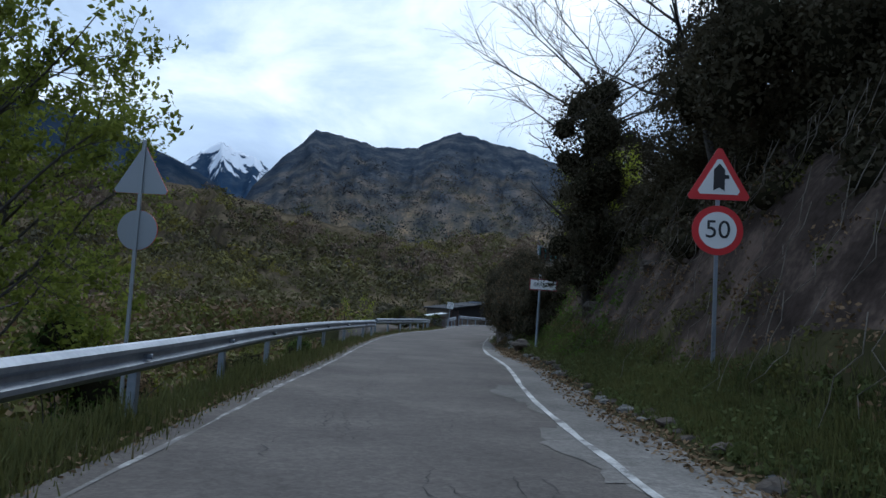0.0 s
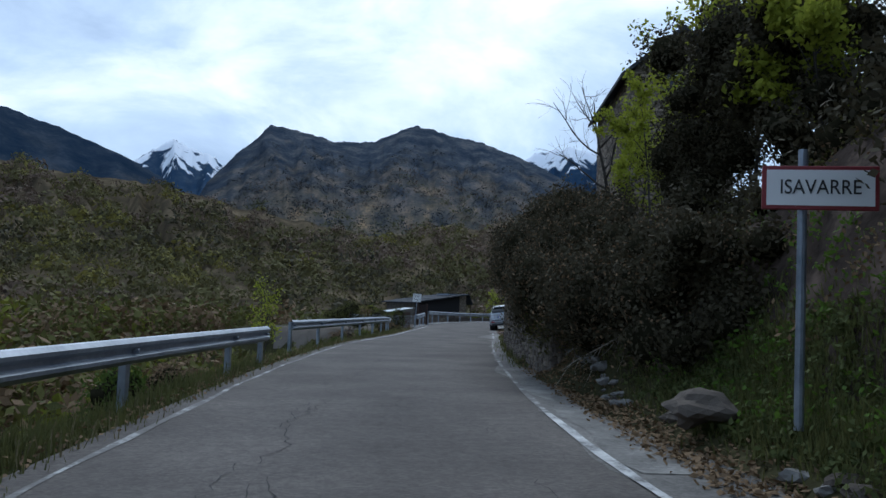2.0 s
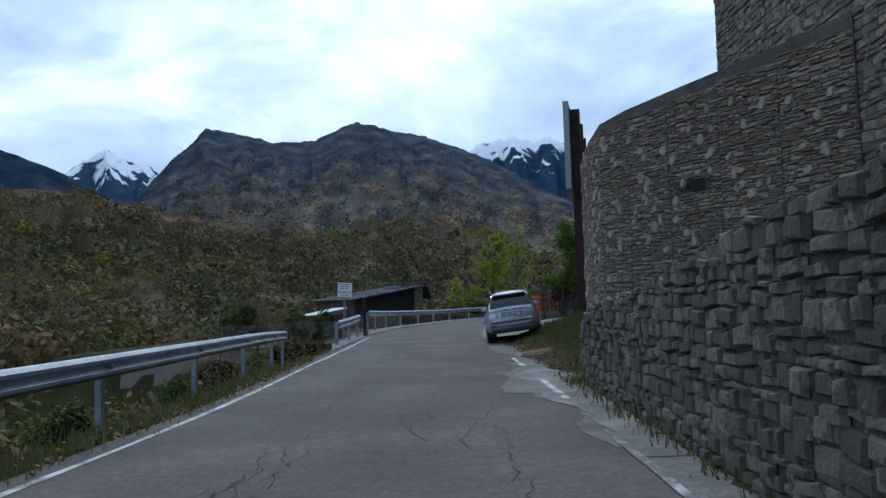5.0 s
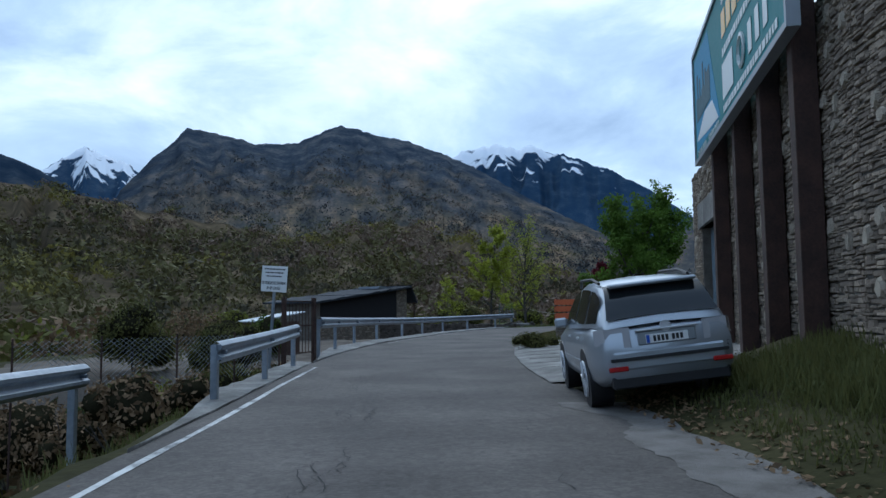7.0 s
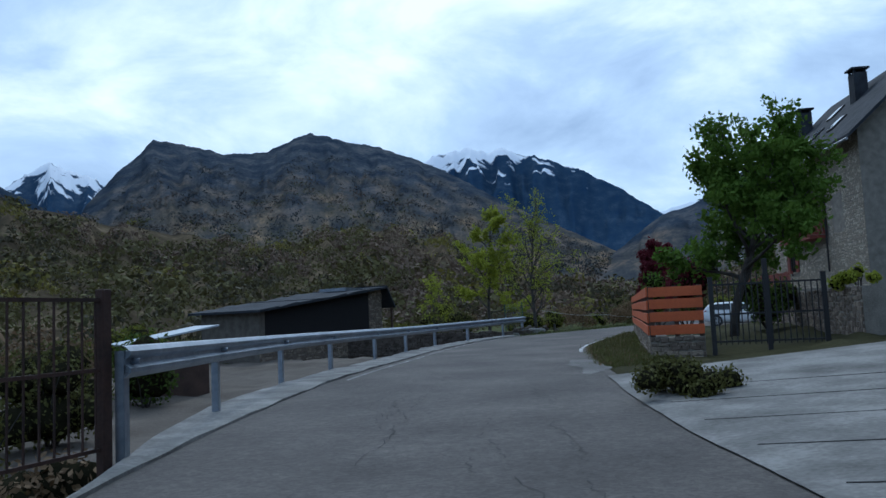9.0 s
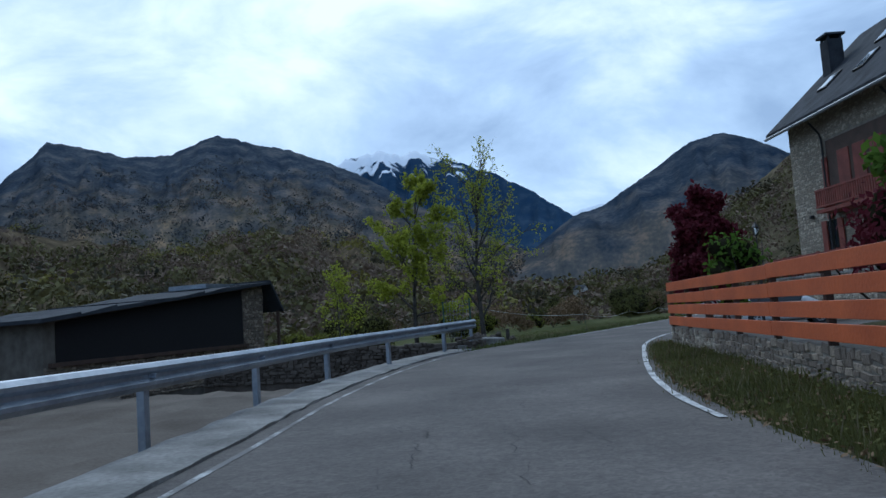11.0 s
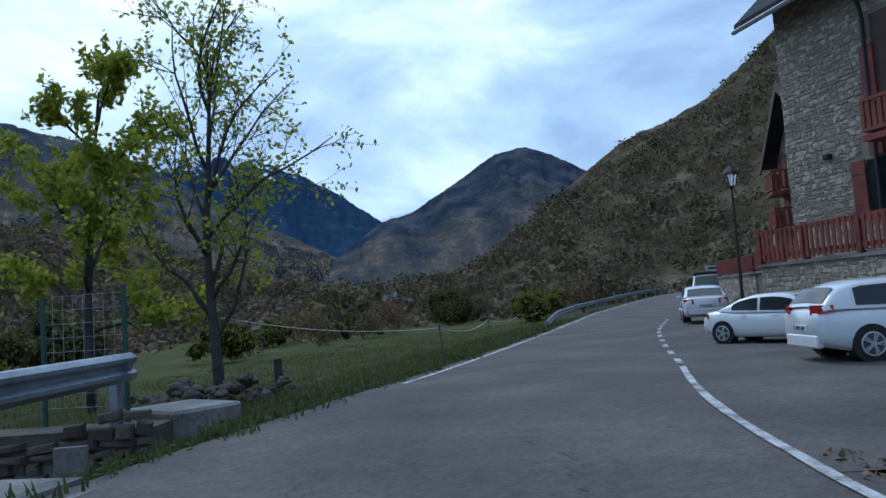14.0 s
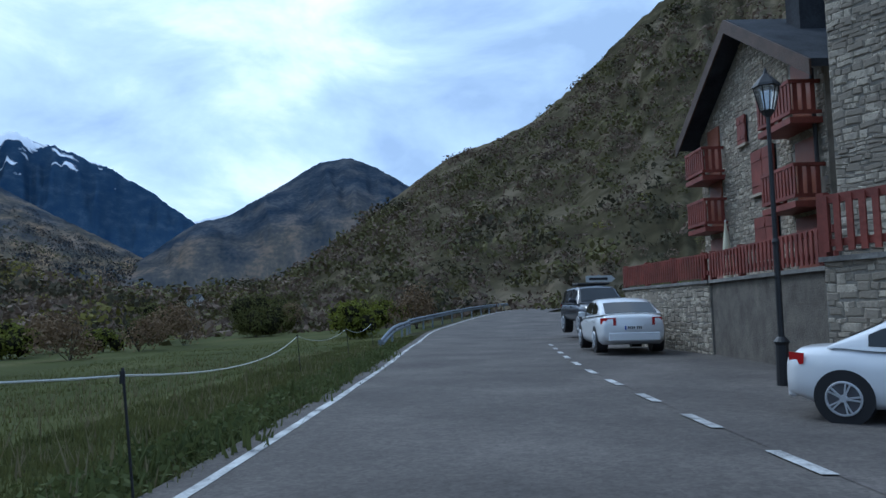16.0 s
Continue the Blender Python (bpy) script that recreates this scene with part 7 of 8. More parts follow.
def tree(name, base, height, spread, label, leaf=None, leaf_size=0.07, per_tip=10, seed=1, limbs=8, twigs=5, fine=3, first=0.3, trunk_r=0.12, lean=(0, 0), tip_r=0.28, upright=0.9, category="tree"):
    """A trunk, limbs, twigs and loose leaves round the twig ends."""
    rg = np.random.default_rng(seed)
    t = thing(name, pose(*base), label, category)
    trunk, tr = branch(rg, np.zeros(3), np.array([lean[0], lean[1], 1.0]), height * 0.9, trunk_r, trunk_r * 0.18, 8, 0.16, 0.3)
    trunk[0, 2] -= 0.4
    part("trunk", tube(bmesh.new(), trunk, tr, 9), BARK, t, "grey-brown trunk", smooth=True)
    tips = [trunk[-1]]
    small = bmesh.new()
    for k in range(limbs):
        f = first + (0.96 - first) * (k + rg.uniform(0, 0.8)) / limbs
        i = f * 8
        a = trunk[int(i)] + (trunk[min(int(i) + 1, 8)] - trunk[int(i)]) * (i % 1)
        az = k * 2.4 + rg.uniform(-0.5, 0.5)
        d = np.array([math.cos(az), math.sin(az), rg.uniform(0.5, 1.1) * upright + (f - first) * 0.6])
        ln = spread * rg.uniform(0.75, 1.15) * (1.15 - 0.55 * abs(f - 0.5))
        p, r = branch(rg, a, d, ln, trunk_r * (0.55 - 0.3 * f), trunk_r * 0.08, 6, 0.3, 0.25)
        part("limb", tube(bmesh.new(), p, r, 6), BARK, t, smooth=True)
        for j in range(twigs):
            g = rg.uniform(0.3, 1.0) * 6
            b = p[int(min(g, 5.99))]
            d2 = (p[-1] - p[0]) / np.linalg.norm(p[-1] - p[0]) + rg.normal(0, 0.55, 3)
            p2, r2 = branch(rg, b, d2, ln * rg.uniform(0.3, 0.55), trunk_r * 0.11, trunk_r * 0.035, 4, 0.35, 0.2)
            tube(small, p2, np.maximum(r2, 0.005), 4, caps=False)
            tips += [p2[-1], p2[2], p2[3]]
            for _ in range(fine):
                p3, r3 = branch(rg, p2[rg.integers(1, 4)], (p2[-1] - p2[0]) / np.linalg.norm(p2[-1] - p2[0]) + rg.normal(0, 0.6, 3), ln * rg.uniform(0.12, 0.28), trunk_r * 0.05, 0.003, 3, 0.35, 0.1)
                tube(small, p3, np.maximum(r3, 0.004), 3, caps=False)
                tips += [p3[-1], p3[2]]
        tips += [p[-1], p[-2]]
    tagged(part("twig_work", small, BARK, t), kind="stuff")
    if leaf:
        tips = np.array(tips)
        foliage("crown", tips, [tip_r] * len(tips), per_tip, leaf_size, leaf, t, seed + 5, shell=0.1, jitter=1.0)
    return t


# near-black fill colour stands for the shade deep in the foliage
THICKET_SHADE = material("thicket_shade_fill", (0.010, 0.010, 0.006), (0.034, 0.031, 0.018), rough=1.0, scale=3, fine=30, bump=0.8, spec=0.0)
LEAF_BROWN = leafy("bare_brown_scrub", (0.052, 0.037, 0.024), (0.198, 0.134, 0.076), 0.1)
LEAF_OLIVE = leafy("olive_scrub", (0.025, 0.029, 0.012), (0.113, 0.110, 0.033), 0.15)
LEAF_LIME = leafy("lime_scrub", (0.050, 0.060, 0.010), (0.165, 0.172, 0.028), 0.25)
LEAF_YOUNG = leafy("young_leaf", (0.055, 0.078, 0.012), (0.185, 0.215, 0.040), 0.5)
LEAF_FRESH = leafy("fresh_leaf", (0.035, 0.070, 0.010), (0.11, 0.18, 0.028), 0.35)


def bush(x, y, w, h, label, leaf=LEAF_OLIVE, size=0.07, seed=1, dense=1.0, z=None, name="bush"):
    """A bush of several clumps on short stems, with dark fill lumps for the shade inside."""
    rg = np.random.default_rng(seed)
    z = z_at(x, y) if z is None else z
    b = thing(name, pose(x, y, z), label, "bush")
    cs, rs = [], []
    for k in range(max(5, int(7 * dense))):
        a, q = rg.uniform(0, 6.28), rg.uniform(0, 0.62) ** 0.7
        r = rg.uniform(0.24, 0.36) * min(w, h)
        cs.append((math.cos(a) * q * w / 2, math.sin(a) * q * w / 2, rg.uniform(0.25, 0.95) * (h - r) * (1 - 0.4 * q) + r * 0.3))
        rs.append((r * 1.15, r * 1.15, r))
    st = bmesh.new()
    for k in range(5):
        p, r = branch(rg, np.array([0, 0, -0.2]), np.array([rg.normal(0, 0.4), rg.normal(0, 0.4), 1]), h * rg.uniform(0.6, 0.95), 0.03, 0.008, 4)
        tube(st, p, r, 5)
    tagged(part("stems", st, BARK, b), kind="stuff")
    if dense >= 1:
        lumps("inside", cs, [(r[0] * 0.62, r[1] * 0.62, r[2] * 0.62) for r in rs], THICKET_SHADE, b, seed)
    area = sum(r[0] * r[2] for r in rs)
    foliage("crown", cs, rs, int(min(900, max(120, 3.2 * dense * rs[0][0] * rs[0][2] / size ** 2))), size, leaf, b, seed + 1, shell=0.55)
    return b


def tufts(name, u0, u1, side, a, b, n, height, mat, label, seed=1, blades=7, clump=0.12, width=0.012):
    """Grass beside the road, from a to b metres outside an edge line."""
    rg = np.random.default_rng(seed)
    u = rg.uniform(u0, u1, n)
    p = np.concatenate([edge_at(u[k:k + 1], side, rg.uniform(a, b), 0) for k in range(n)])
    return grass_at(name, p[:, 0], p[:, 1], height, mat, label, rg, blades, clump, width)


def grass_at(name, x, y, height, mat, label, rg, blades=7, clump=0.12, width=0.012):
    n = len(x)
    x = np.repeat(x, blades) + rg.normal(0, clump, n * blades)
    y = np.repeat(y, blades) + rg.normal(0, clump, n * blades)
    z = on_ground(x, y) - 0.03
    h = np.repeat(rg.uniform(0.35, 1.0, n), blades) * height * rg.uniform(0.5, 1.1, n * blades)
    az = rg.uniform(0, 6.283, n * blades)
    w = np.stack([np.cos(az), np.sin(az), 0 * az], 1) * width
    bend = np.stack([-np.sin(az), np.cos(az), 0 * az], 1) * (h * rg.uniform(0.1, 0.7, n * blades))[:, None] + rg.normal(0, 0.02, (n * blades, 3))
    base = np.stack([x, y, z], 1)
    tip = base + bend + np.stack([0 * h, 0 * h, h + 0.03], 1)
    v = np.stack([base - w, base + w, tip + w * 0.2, tip - w * 0.2], 1)
    ob = cards(name, v, mat)
    return tagged(ob, label, "grass", kind="stuff")


# grass on the verges
tufts("grass", 0.6, 9.3, -1, 0.25, 1.9, 6500, 0.20, GRASS, "green grass under the guardrail", seed=201, blades=7)
tufts("grass", 0.6, 9.0, -1, 0.55, 2.2, 5200, 0.36, GRASS, "tall grass round the guardrail posts", seed=216, blades=7)
tufts("dry_grass", 0.6, 9.3, -1, 0.2, 1.6, 500, 0.26, DRY_GRASS, "dry stalks in the verge", seed=202, blades=5)
tufts("grass", 0.6, 5.6, 1, 1.35, 2.45, 6200, 0.20, GRASS, "lush grass at the foot of the bank", seed=203, blades=7, width=0.010)
tufts("grass", 6.1, 8.3, 1, 0.35, 0.75, 280, 0.22, GRASS, "thin grass at the foot of the stone wall", seed=204, blades=8)
tufts("grass", 5.6, 8.5, 1, 1.3, 5.0, 1800, 0.28, DRY_GRASS, "dry grass on top of the retaining wall", seed=205, blades=7)
tufts("grass", 8.5, 10.3, 1, 1.5, 3.8, 3400, 0.32, GRASS, "tall grass and weeds on the bank beside the car", seed=206, blades=7, width=0.014)
tufts("grass", 8.4, 10.2, 1, 0.8, 1.7, 420, 0.12, GRASS, "short worn grass beside the gravel", seed=217, blades=7)
tufts("grass", 9.0, 11.4, -1, 1.0, 2.4, 500, 0.25, GRASS, "grass behind the guardrail", seed=207, blades=8)
tufts("grass", 13.2, 17.2, 1, 0.22, 1.5, 4200, 0.17, GRASS, "tall uncut grass below the garden wall", seed=208, blades=7, width=0.012)
tufts("dry_grass", 13.2, 17.2, 1, 0.22, 1.3, 260, 0.26, DRY_GRASS, "dry seed stalks below the garden wall", seed=209, blades=5)
tufts("grass", 17.2, 22.5, -1, 0.3, 3.5, 7500, 0.12, GRASS, "rough grass between the road and the rope fence", seed=210, blades=7)
tufts("meadow_grass", 17.6, 23.0, -1, 3.0, 16, 5000, 0.14, GRASS, "meadow grass behind the rope fence", seed=211, blades=7, clump=0.3)
tufts("dry_grass", 17.6, 22.0, -1, 0.3, 9, 800, 0.34, DRY_GRASS, "dry stalks in the meadow", seed=212, blades=4)
tufts("grass", 19.3, 19.9, 1, 2.6, 3.6, 120, 0.2, GRASS, "tuft of grass between the parked cars", seed=213, blades=7)
tufts("weeds", 17.2, 21.5, -1, 0.15, 0.9, 160, 0.26, LEAF_WEED, "broad-leaved weeds along the edge line", seed=214, blades=12, width=0.03)


def weeds(u0, u1, side, a, b, n, label, seed, leaf=LEAF_WEED, size=0.035, r=0.16):
    """Low broad-leaved plants among the grass."""
    rg = np.random.default_rng(seed)
    u, o = rg.uniform(u0, u1, n), rg.uniform(a, b, n)
    p = np.concatenate([edge_at(u[k:k + 1], side, o[k], 0) for k in range(n)])
    p[:, 2] = on_ground(p[:, 0], p[:, 1]) + 0.03
    rr = rg.uniform(0.5, 1.3, n) * r
    ob = foliage("weeds", p, np.stack([rr, rr, rr * 0.8], 1), 28, size, leaf, None, seed, shell=0.2, jitter=1.0)
    return tagged(ob, label, "weeds", kind="stuff")


weeds(0.6, 5.6, 1, 1.2, 2.5, 1200, "broad-leaved weeds at the foot of the bank", 221)
weeds(0.6, 9.0, -1, 0.4, 2.4, 700, "weeds behind the guardrail", 222)
weeds(8.4, 10.4, 1, 1.6, 4.0, 700, "nettles and weeds on the bank", 223)
weeds(17.2, 22.0, -1, 0.3, 1.2, 1000, "weeds along the meadow's edge", 224, size=0.04, r=0.2)
weeds(13.2, 17.2, 1, 0.4, 1.7, 420, "weeds below the garden wall", 225, leaf=LEAF_OLIVE, size=0.03, r=0.17)
weeds(13.2, 17.2, 1, 0.35, 1.6, 260, "brown dead weeds below the garden wall", 227, leaf=LEAF_BROWN, size=0.025, r=0.15)


weeds(3.9, 5.4, 1, 1.5, 3.2, 300, "lush green herbs below the bank", 228, leaf=LEAF_FRESH, size=0.035, r=0.24)
weeds(4.6, 5.9, 1, 1.25, 2.6, 420, "weeds where the bank meets the wall", 226)
tufts("grass", 4.6, 5.9, 1, 1.2, 2.6, 1000, 0.2, GRASS, "grass where the bank meets the wall", seed=215, blades=7)


def litter(u0, u1, side, a, b, n, seed):
    """Fallen leaves and bits of stalk lying at the road's edge."""
    rg = np.random.default_rng(seed)
    u = rg.uniform(u0, u1, n)
    o = a + (b - a) * rg.beta(2, 2, n)
    p = np.concatenate([edge_at(u[k:k + 1], side, o[k], 0) for k in range(n)])
    p[:, 2] = np.maximum(on_ground(p[:, 0], p[:, 1]), 0.012) + rg.uniform(0.005, 0.03, n)
    nn = np.tile([0.0, 0.0, 1.0], (n, 1))
    return tagged(cards("leaf_litter", leaf_quads(p, nn, 0.035, rg, 0.45), LEAF_BROWN), "brown fallen leaves along the road's edge", "leaf litter", kind="stuff")


litter(0.8, 4.6, 1, 0.5, 1.3, 4200, 231)
litter(4.6, 8.3, 1, 0.3, 1.6, 4200, 235)
litter(4.6, 6.3, 1, 0.45, 1.15, 2600, 236)
litter(0.6, 9.5, -1, 0.1, 0.7, 2200, 232)
litter(8.3, 10.4, 1, 0.2, 1.3, 1300, 233)
litter(13.2, 17.3, 1, 0.12, 0.5, 700, 234)


# overgrown bank at the start: ivy, hanging roots, an ivy-covered tree and a bare tree
def bank_points(n, u0, u1, a, b, rg):
    u, o = rg.uniform(u0, u1, n), rg.uniform(a, b, n)
    p = np.concatenate([edge_at(u[k:k + 1], 1, o[k], 0) for k in range(n)])
    p[:, 2] = on_ground(p[:, 0], p[:, 1])
    return p


rgp = np.random.default_rng(41)
ivy = tagged(new("ivy_thicket"), "dark ivy and brambles covering the steep bank", "ivy", kind="stuff")
p = bank_points(380, 0.2, 5.6, 3.5, 9.5, rgp)
r = rgp.uniform(0.35, 0.85, len(p)) * np.clip(0.5 + 0.12 * (p[:, 2]), 0.55, 1.3)
rad = np.stack([r * 1.1, r * 1.1, r * 0.9], 1)
lumps("ivy_inside", p, rad * 0.52, THICKET_SHADE, ivy, 2)
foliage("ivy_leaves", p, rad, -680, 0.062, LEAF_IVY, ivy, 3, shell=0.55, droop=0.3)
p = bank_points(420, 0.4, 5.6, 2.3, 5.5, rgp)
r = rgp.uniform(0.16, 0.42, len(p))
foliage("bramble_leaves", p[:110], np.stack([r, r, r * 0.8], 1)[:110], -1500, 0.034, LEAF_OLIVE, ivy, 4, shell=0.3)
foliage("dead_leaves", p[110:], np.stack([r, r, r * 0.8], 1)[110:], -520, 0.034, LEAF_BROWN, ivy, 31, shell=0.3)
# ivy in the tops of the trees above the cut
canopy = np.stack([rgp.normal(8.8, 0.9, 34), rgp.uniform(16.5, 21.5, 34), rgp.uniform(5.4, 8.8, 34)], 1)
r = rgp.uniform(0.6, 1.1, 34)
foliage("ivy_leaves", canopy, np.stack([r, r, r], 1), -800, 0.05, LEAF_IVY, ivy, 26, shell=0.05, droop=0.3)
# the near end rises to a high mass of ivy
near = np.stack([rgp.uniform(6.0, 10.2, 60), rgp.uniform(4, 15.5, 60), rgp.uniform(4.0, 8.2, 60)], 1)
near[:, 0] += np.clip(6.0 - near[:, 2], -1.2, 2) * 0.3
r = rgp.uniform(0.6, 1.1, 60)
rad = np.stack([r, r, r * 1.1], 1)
lumps("ivy_inside", near, rad * 0.52, THICKET_SHADE, ivy, 5)
foliage("ivy_leaves", near, rad, -1500, 0.057, LEAF_IVY, ivy, 6, shell=0.55, droop=0.3)

ov = tagged(new("ivy_overhang"), "great dark ivy bush hanging over the stone wall", "ivy", kind="stuff")
us = rgp.uniform(5.25, 7.0, 130)
top = np.interp(us, [5.2, 5.6, 6.0, 6.4, 6.8, 7.05], [2.2, 2.5, 3.3, 4.1, 4.4, 3.7])
low = np.interp(us, [5.2, 5.5, 5.7, 6.3, 7.05], [0.7, 0.8, 1.05, 1.75, 2.6])
zf = rgp.uniform(0, 1, 130)
off = 0.55 + rgp.uniform(-0.2, 0.6, 130) + 0.9 * np.clip((5.7 - us) / 0.4, 0, 1) + 2.6 * np.maximum(zf - 0.55, 0) + 0.55 * np.maximum(0.35 - zf, 0) * (us < 5.7)
p = np.concatenate([edge_at(us[k:k + 1], 1, off[k], 0) for k in range(130)])
p[:, 2] = low + (top - low) * zf
r = rgp.uniform(0.45, 0.8, 130)
rad = np.stack([r, r, r], 1)
lumps("ivy_inside", p, rad * 0.56, THICKET_SHADE, ov, 7)
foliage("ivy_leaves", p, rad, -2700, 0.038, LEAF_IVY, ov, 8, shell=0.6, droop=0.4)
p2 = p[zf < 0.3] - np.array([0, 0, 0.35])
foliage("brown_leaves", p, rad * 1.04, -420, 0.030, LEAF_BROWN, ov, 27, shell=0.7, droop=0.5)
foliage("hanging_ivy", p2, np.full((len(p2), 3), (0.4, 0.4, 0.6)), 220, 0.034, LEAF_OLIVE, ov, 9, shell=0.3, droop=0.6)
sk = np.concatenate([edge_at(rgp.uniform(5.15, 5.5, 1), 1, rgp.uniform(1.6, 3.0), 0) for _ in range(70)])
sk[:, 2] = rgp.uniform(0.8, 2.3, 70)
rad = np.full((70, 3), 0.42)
lumps("ivy_inside", sk, rad * 0.52, THICKET_SHADE, ov, 17)
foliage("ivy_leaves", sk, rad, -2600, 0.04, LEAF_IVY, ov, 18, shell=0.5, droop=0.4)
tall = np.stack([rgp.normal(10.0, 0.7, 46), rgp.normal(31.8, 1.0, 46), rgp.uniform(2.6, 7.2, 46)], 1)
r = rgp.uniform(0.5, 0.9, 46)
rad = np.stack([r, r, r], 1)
lumps("ivy_inside", tall, rad * 0.52, THICKET_SHADE, ov, 19)
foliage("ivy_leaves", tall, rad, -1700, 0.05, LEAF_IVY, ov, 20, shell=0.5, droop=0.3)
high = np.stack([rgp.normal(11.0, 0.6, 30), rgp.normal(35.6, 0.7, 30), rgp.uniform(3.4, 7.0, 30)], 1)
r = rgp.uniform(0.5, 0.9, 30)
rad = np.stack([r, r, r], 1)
lumps("ivy_inside", high, rad * 0.5, THICKET_SHADE, ov, 29)
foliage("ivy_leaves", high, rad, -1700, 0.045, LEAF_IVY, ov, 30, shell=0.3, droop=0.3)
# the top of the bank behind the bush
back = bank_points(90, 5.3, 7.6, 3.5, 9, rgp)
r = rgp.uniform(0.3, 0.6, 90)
lumps("ivy_inside", back, np.stack([r, r, r], 1) * 0.62, THICKET_SHADE, ov, 10)
foliage("bush_leaves", back, np.stack([r, r, r * 1.1], 1), -900, 0.06, LEAF_OLIVE, ov, 11, shell=0.5)

ivy_tree = tree("ivy_tree", (6.9, 22.6, z_at(6.9, 22.6)), 5.4, 1.7, "leaning tree trunk smothered in dark ivy", None, seed=12, limbs=6, trunk_r=0.2, lean=(-0.12, 0.05))
cz = np.linspace(2.4, 8.3, 44)
wide = np.where(cz > 5.6, 0.48, np.where(cz < 4.2, 0.75, 0.32))
c = np.stack([6.75 + rgp.normal(0, 1, 44) * wide, 22.5 + rgp.normal(0, 0.5, 44), cz], 1)
r = rgp.uniform(0.5, 0.95, 44)
base_it = Vector((6.9, 22.6, z_at(6.9, 22.6)))
cl = c - np.array(base_it)
lumps("ivy_inside", cl, np.stack([r, r, r], 1) * 0.42, THICKET_SHADE, ivy_tree, 13)
foliage("ivy_leaves", cl, np.stack([r, r, r], 1), -1500, 0.05, LEAF_IVY, ivy_tree, 14, shell=0.05, droop=0.3)
tree("bare_tree", (8.3, 25.5, z_at(8.3, 25.5)), 7.2, 4.6, "bare tree with fine grey twigs above the bank", None, seed=15, limbs=13, twigs=9, fine=6, first=0.55, trunk_r=0.13, upright=0.35)
tree("bare_tree", (8.3, 17.2, z_at(8.3, 17.2)), 5.5, 4.6, "bare tree with fine grey twigs above the bank", None, seed=16, limbs=10, twigs=7, fine=5, first=0.3, trunk_r=0.12, upright=0.5, lean=(-0.25, 0))
tree("bare_tree", (13.2, 47.5, z_at(13.2, 47.5)), 8.0, 2.8, "bare branching tree beside the dark house", None, seed=17, limbs=9, twigs=6, fine=4, first=0.45, trunk_r=0.12, lean=(-0.1, 0))
for k, (x, y, h) in enumerate(((12.6, 36.5, 6.0), (10.9, 33.5, 5.0), (10.2, 30.2, 3.6), (12.6, 42.5, 5.2), (13.6, 46.0, 5.0))):
    tree("young_tree", (x, y, z_at(x, y)), h, h * 0.38, "young tree with fresh yellow-green leaves", LEAF_SPRING, 0.075, 15, seed=20 + k, limbs=8, twigs=5, fine=2, trunk_r=0.05, category="tree")

# hanging roots and dry stems on the cut face
bm = bmesh.new()
rr = np.random.default_rng(51)
for k in range(170):
    u, o = rr.uniform(0.9, 4.6), rr.uniform(2.3, 4.6)
    q = edge_at(np.array([u]), 1, o, 0)[0]
    z = float(on_ground(q[:1], q[1:2])[0])
    n = np.array([-0.95, 0.2, 0])
    ln = rr.uniform(0.4, 1.0)
    pts = [(q[0] - 0.35 - 0.1 * s + rr.normal(0, 0.04), q[1] + rr.normal(0, 0.05), z + 0.5 - ln * s / 4 + (0.15 if s == 0 else 0)) for s in range(5)]
    tube(bm, pts, [0.007, 0.007, 0.006, 0.005, 0.003], 3, caps=False)
tagged(part("hanging_roots", bm, material("dry_root", (0.07, 0.06, 0.05), (0.26, 0.23, 0.19), rough=0.9, scale=6, fine=30, bump=0.2), None), "pale dry roots and stalks hanging from the bank", "roots", kind="stuff")
DRY_WOOD = material("dry_twig", (0.13, 0.11, 0.09), (0.40, 0.36, 0.30), rough=0.9, scale=6, fine=30, bump=0.2)
dead = thing("dead_branch", pose(5.6, 30.1, 0.34), "fallen dead branch with pale twigs", "branch")
stem = np.array([(0.0, 0.1, 0.02), (0.16, -0.2, 0.22), (0.36, -0.6, 0.42), (0.52, -1.0, 0.62), (0.66, -1.45, 0.9), (0.9, -2.0, 1.15)])
part("stem", tube(bmesh.new(), stem, [0.006, 0.009, 0.012, 0.014, 0.016, 0.018], 5), DRY_WOOD, dead)
for k in range(17):
    f = rr.uniform(0.4, 4.2)
    a = stem[int(f)] + (stem[int(f) + 1] - stem[int(f)]) * (f % 1)
    drop = -0.7 if k % 4 else 0.6
    p, r = branch(rr, a, np.array([-0.35 + rr.normal(0, 0.3), 0.45 + rr.normal(0, 0.4), drop + rr.normal(0, 0.3)]), rr.uniform(0.3, 0.75), 0.0065, 0.0025, 4)
    p[:, 2] = np.maximum(p[:, 2], -0.22)
    part("twig", tube(bmesh.new(), p, r, 4, caps=False), DRY_WOOD, dead)

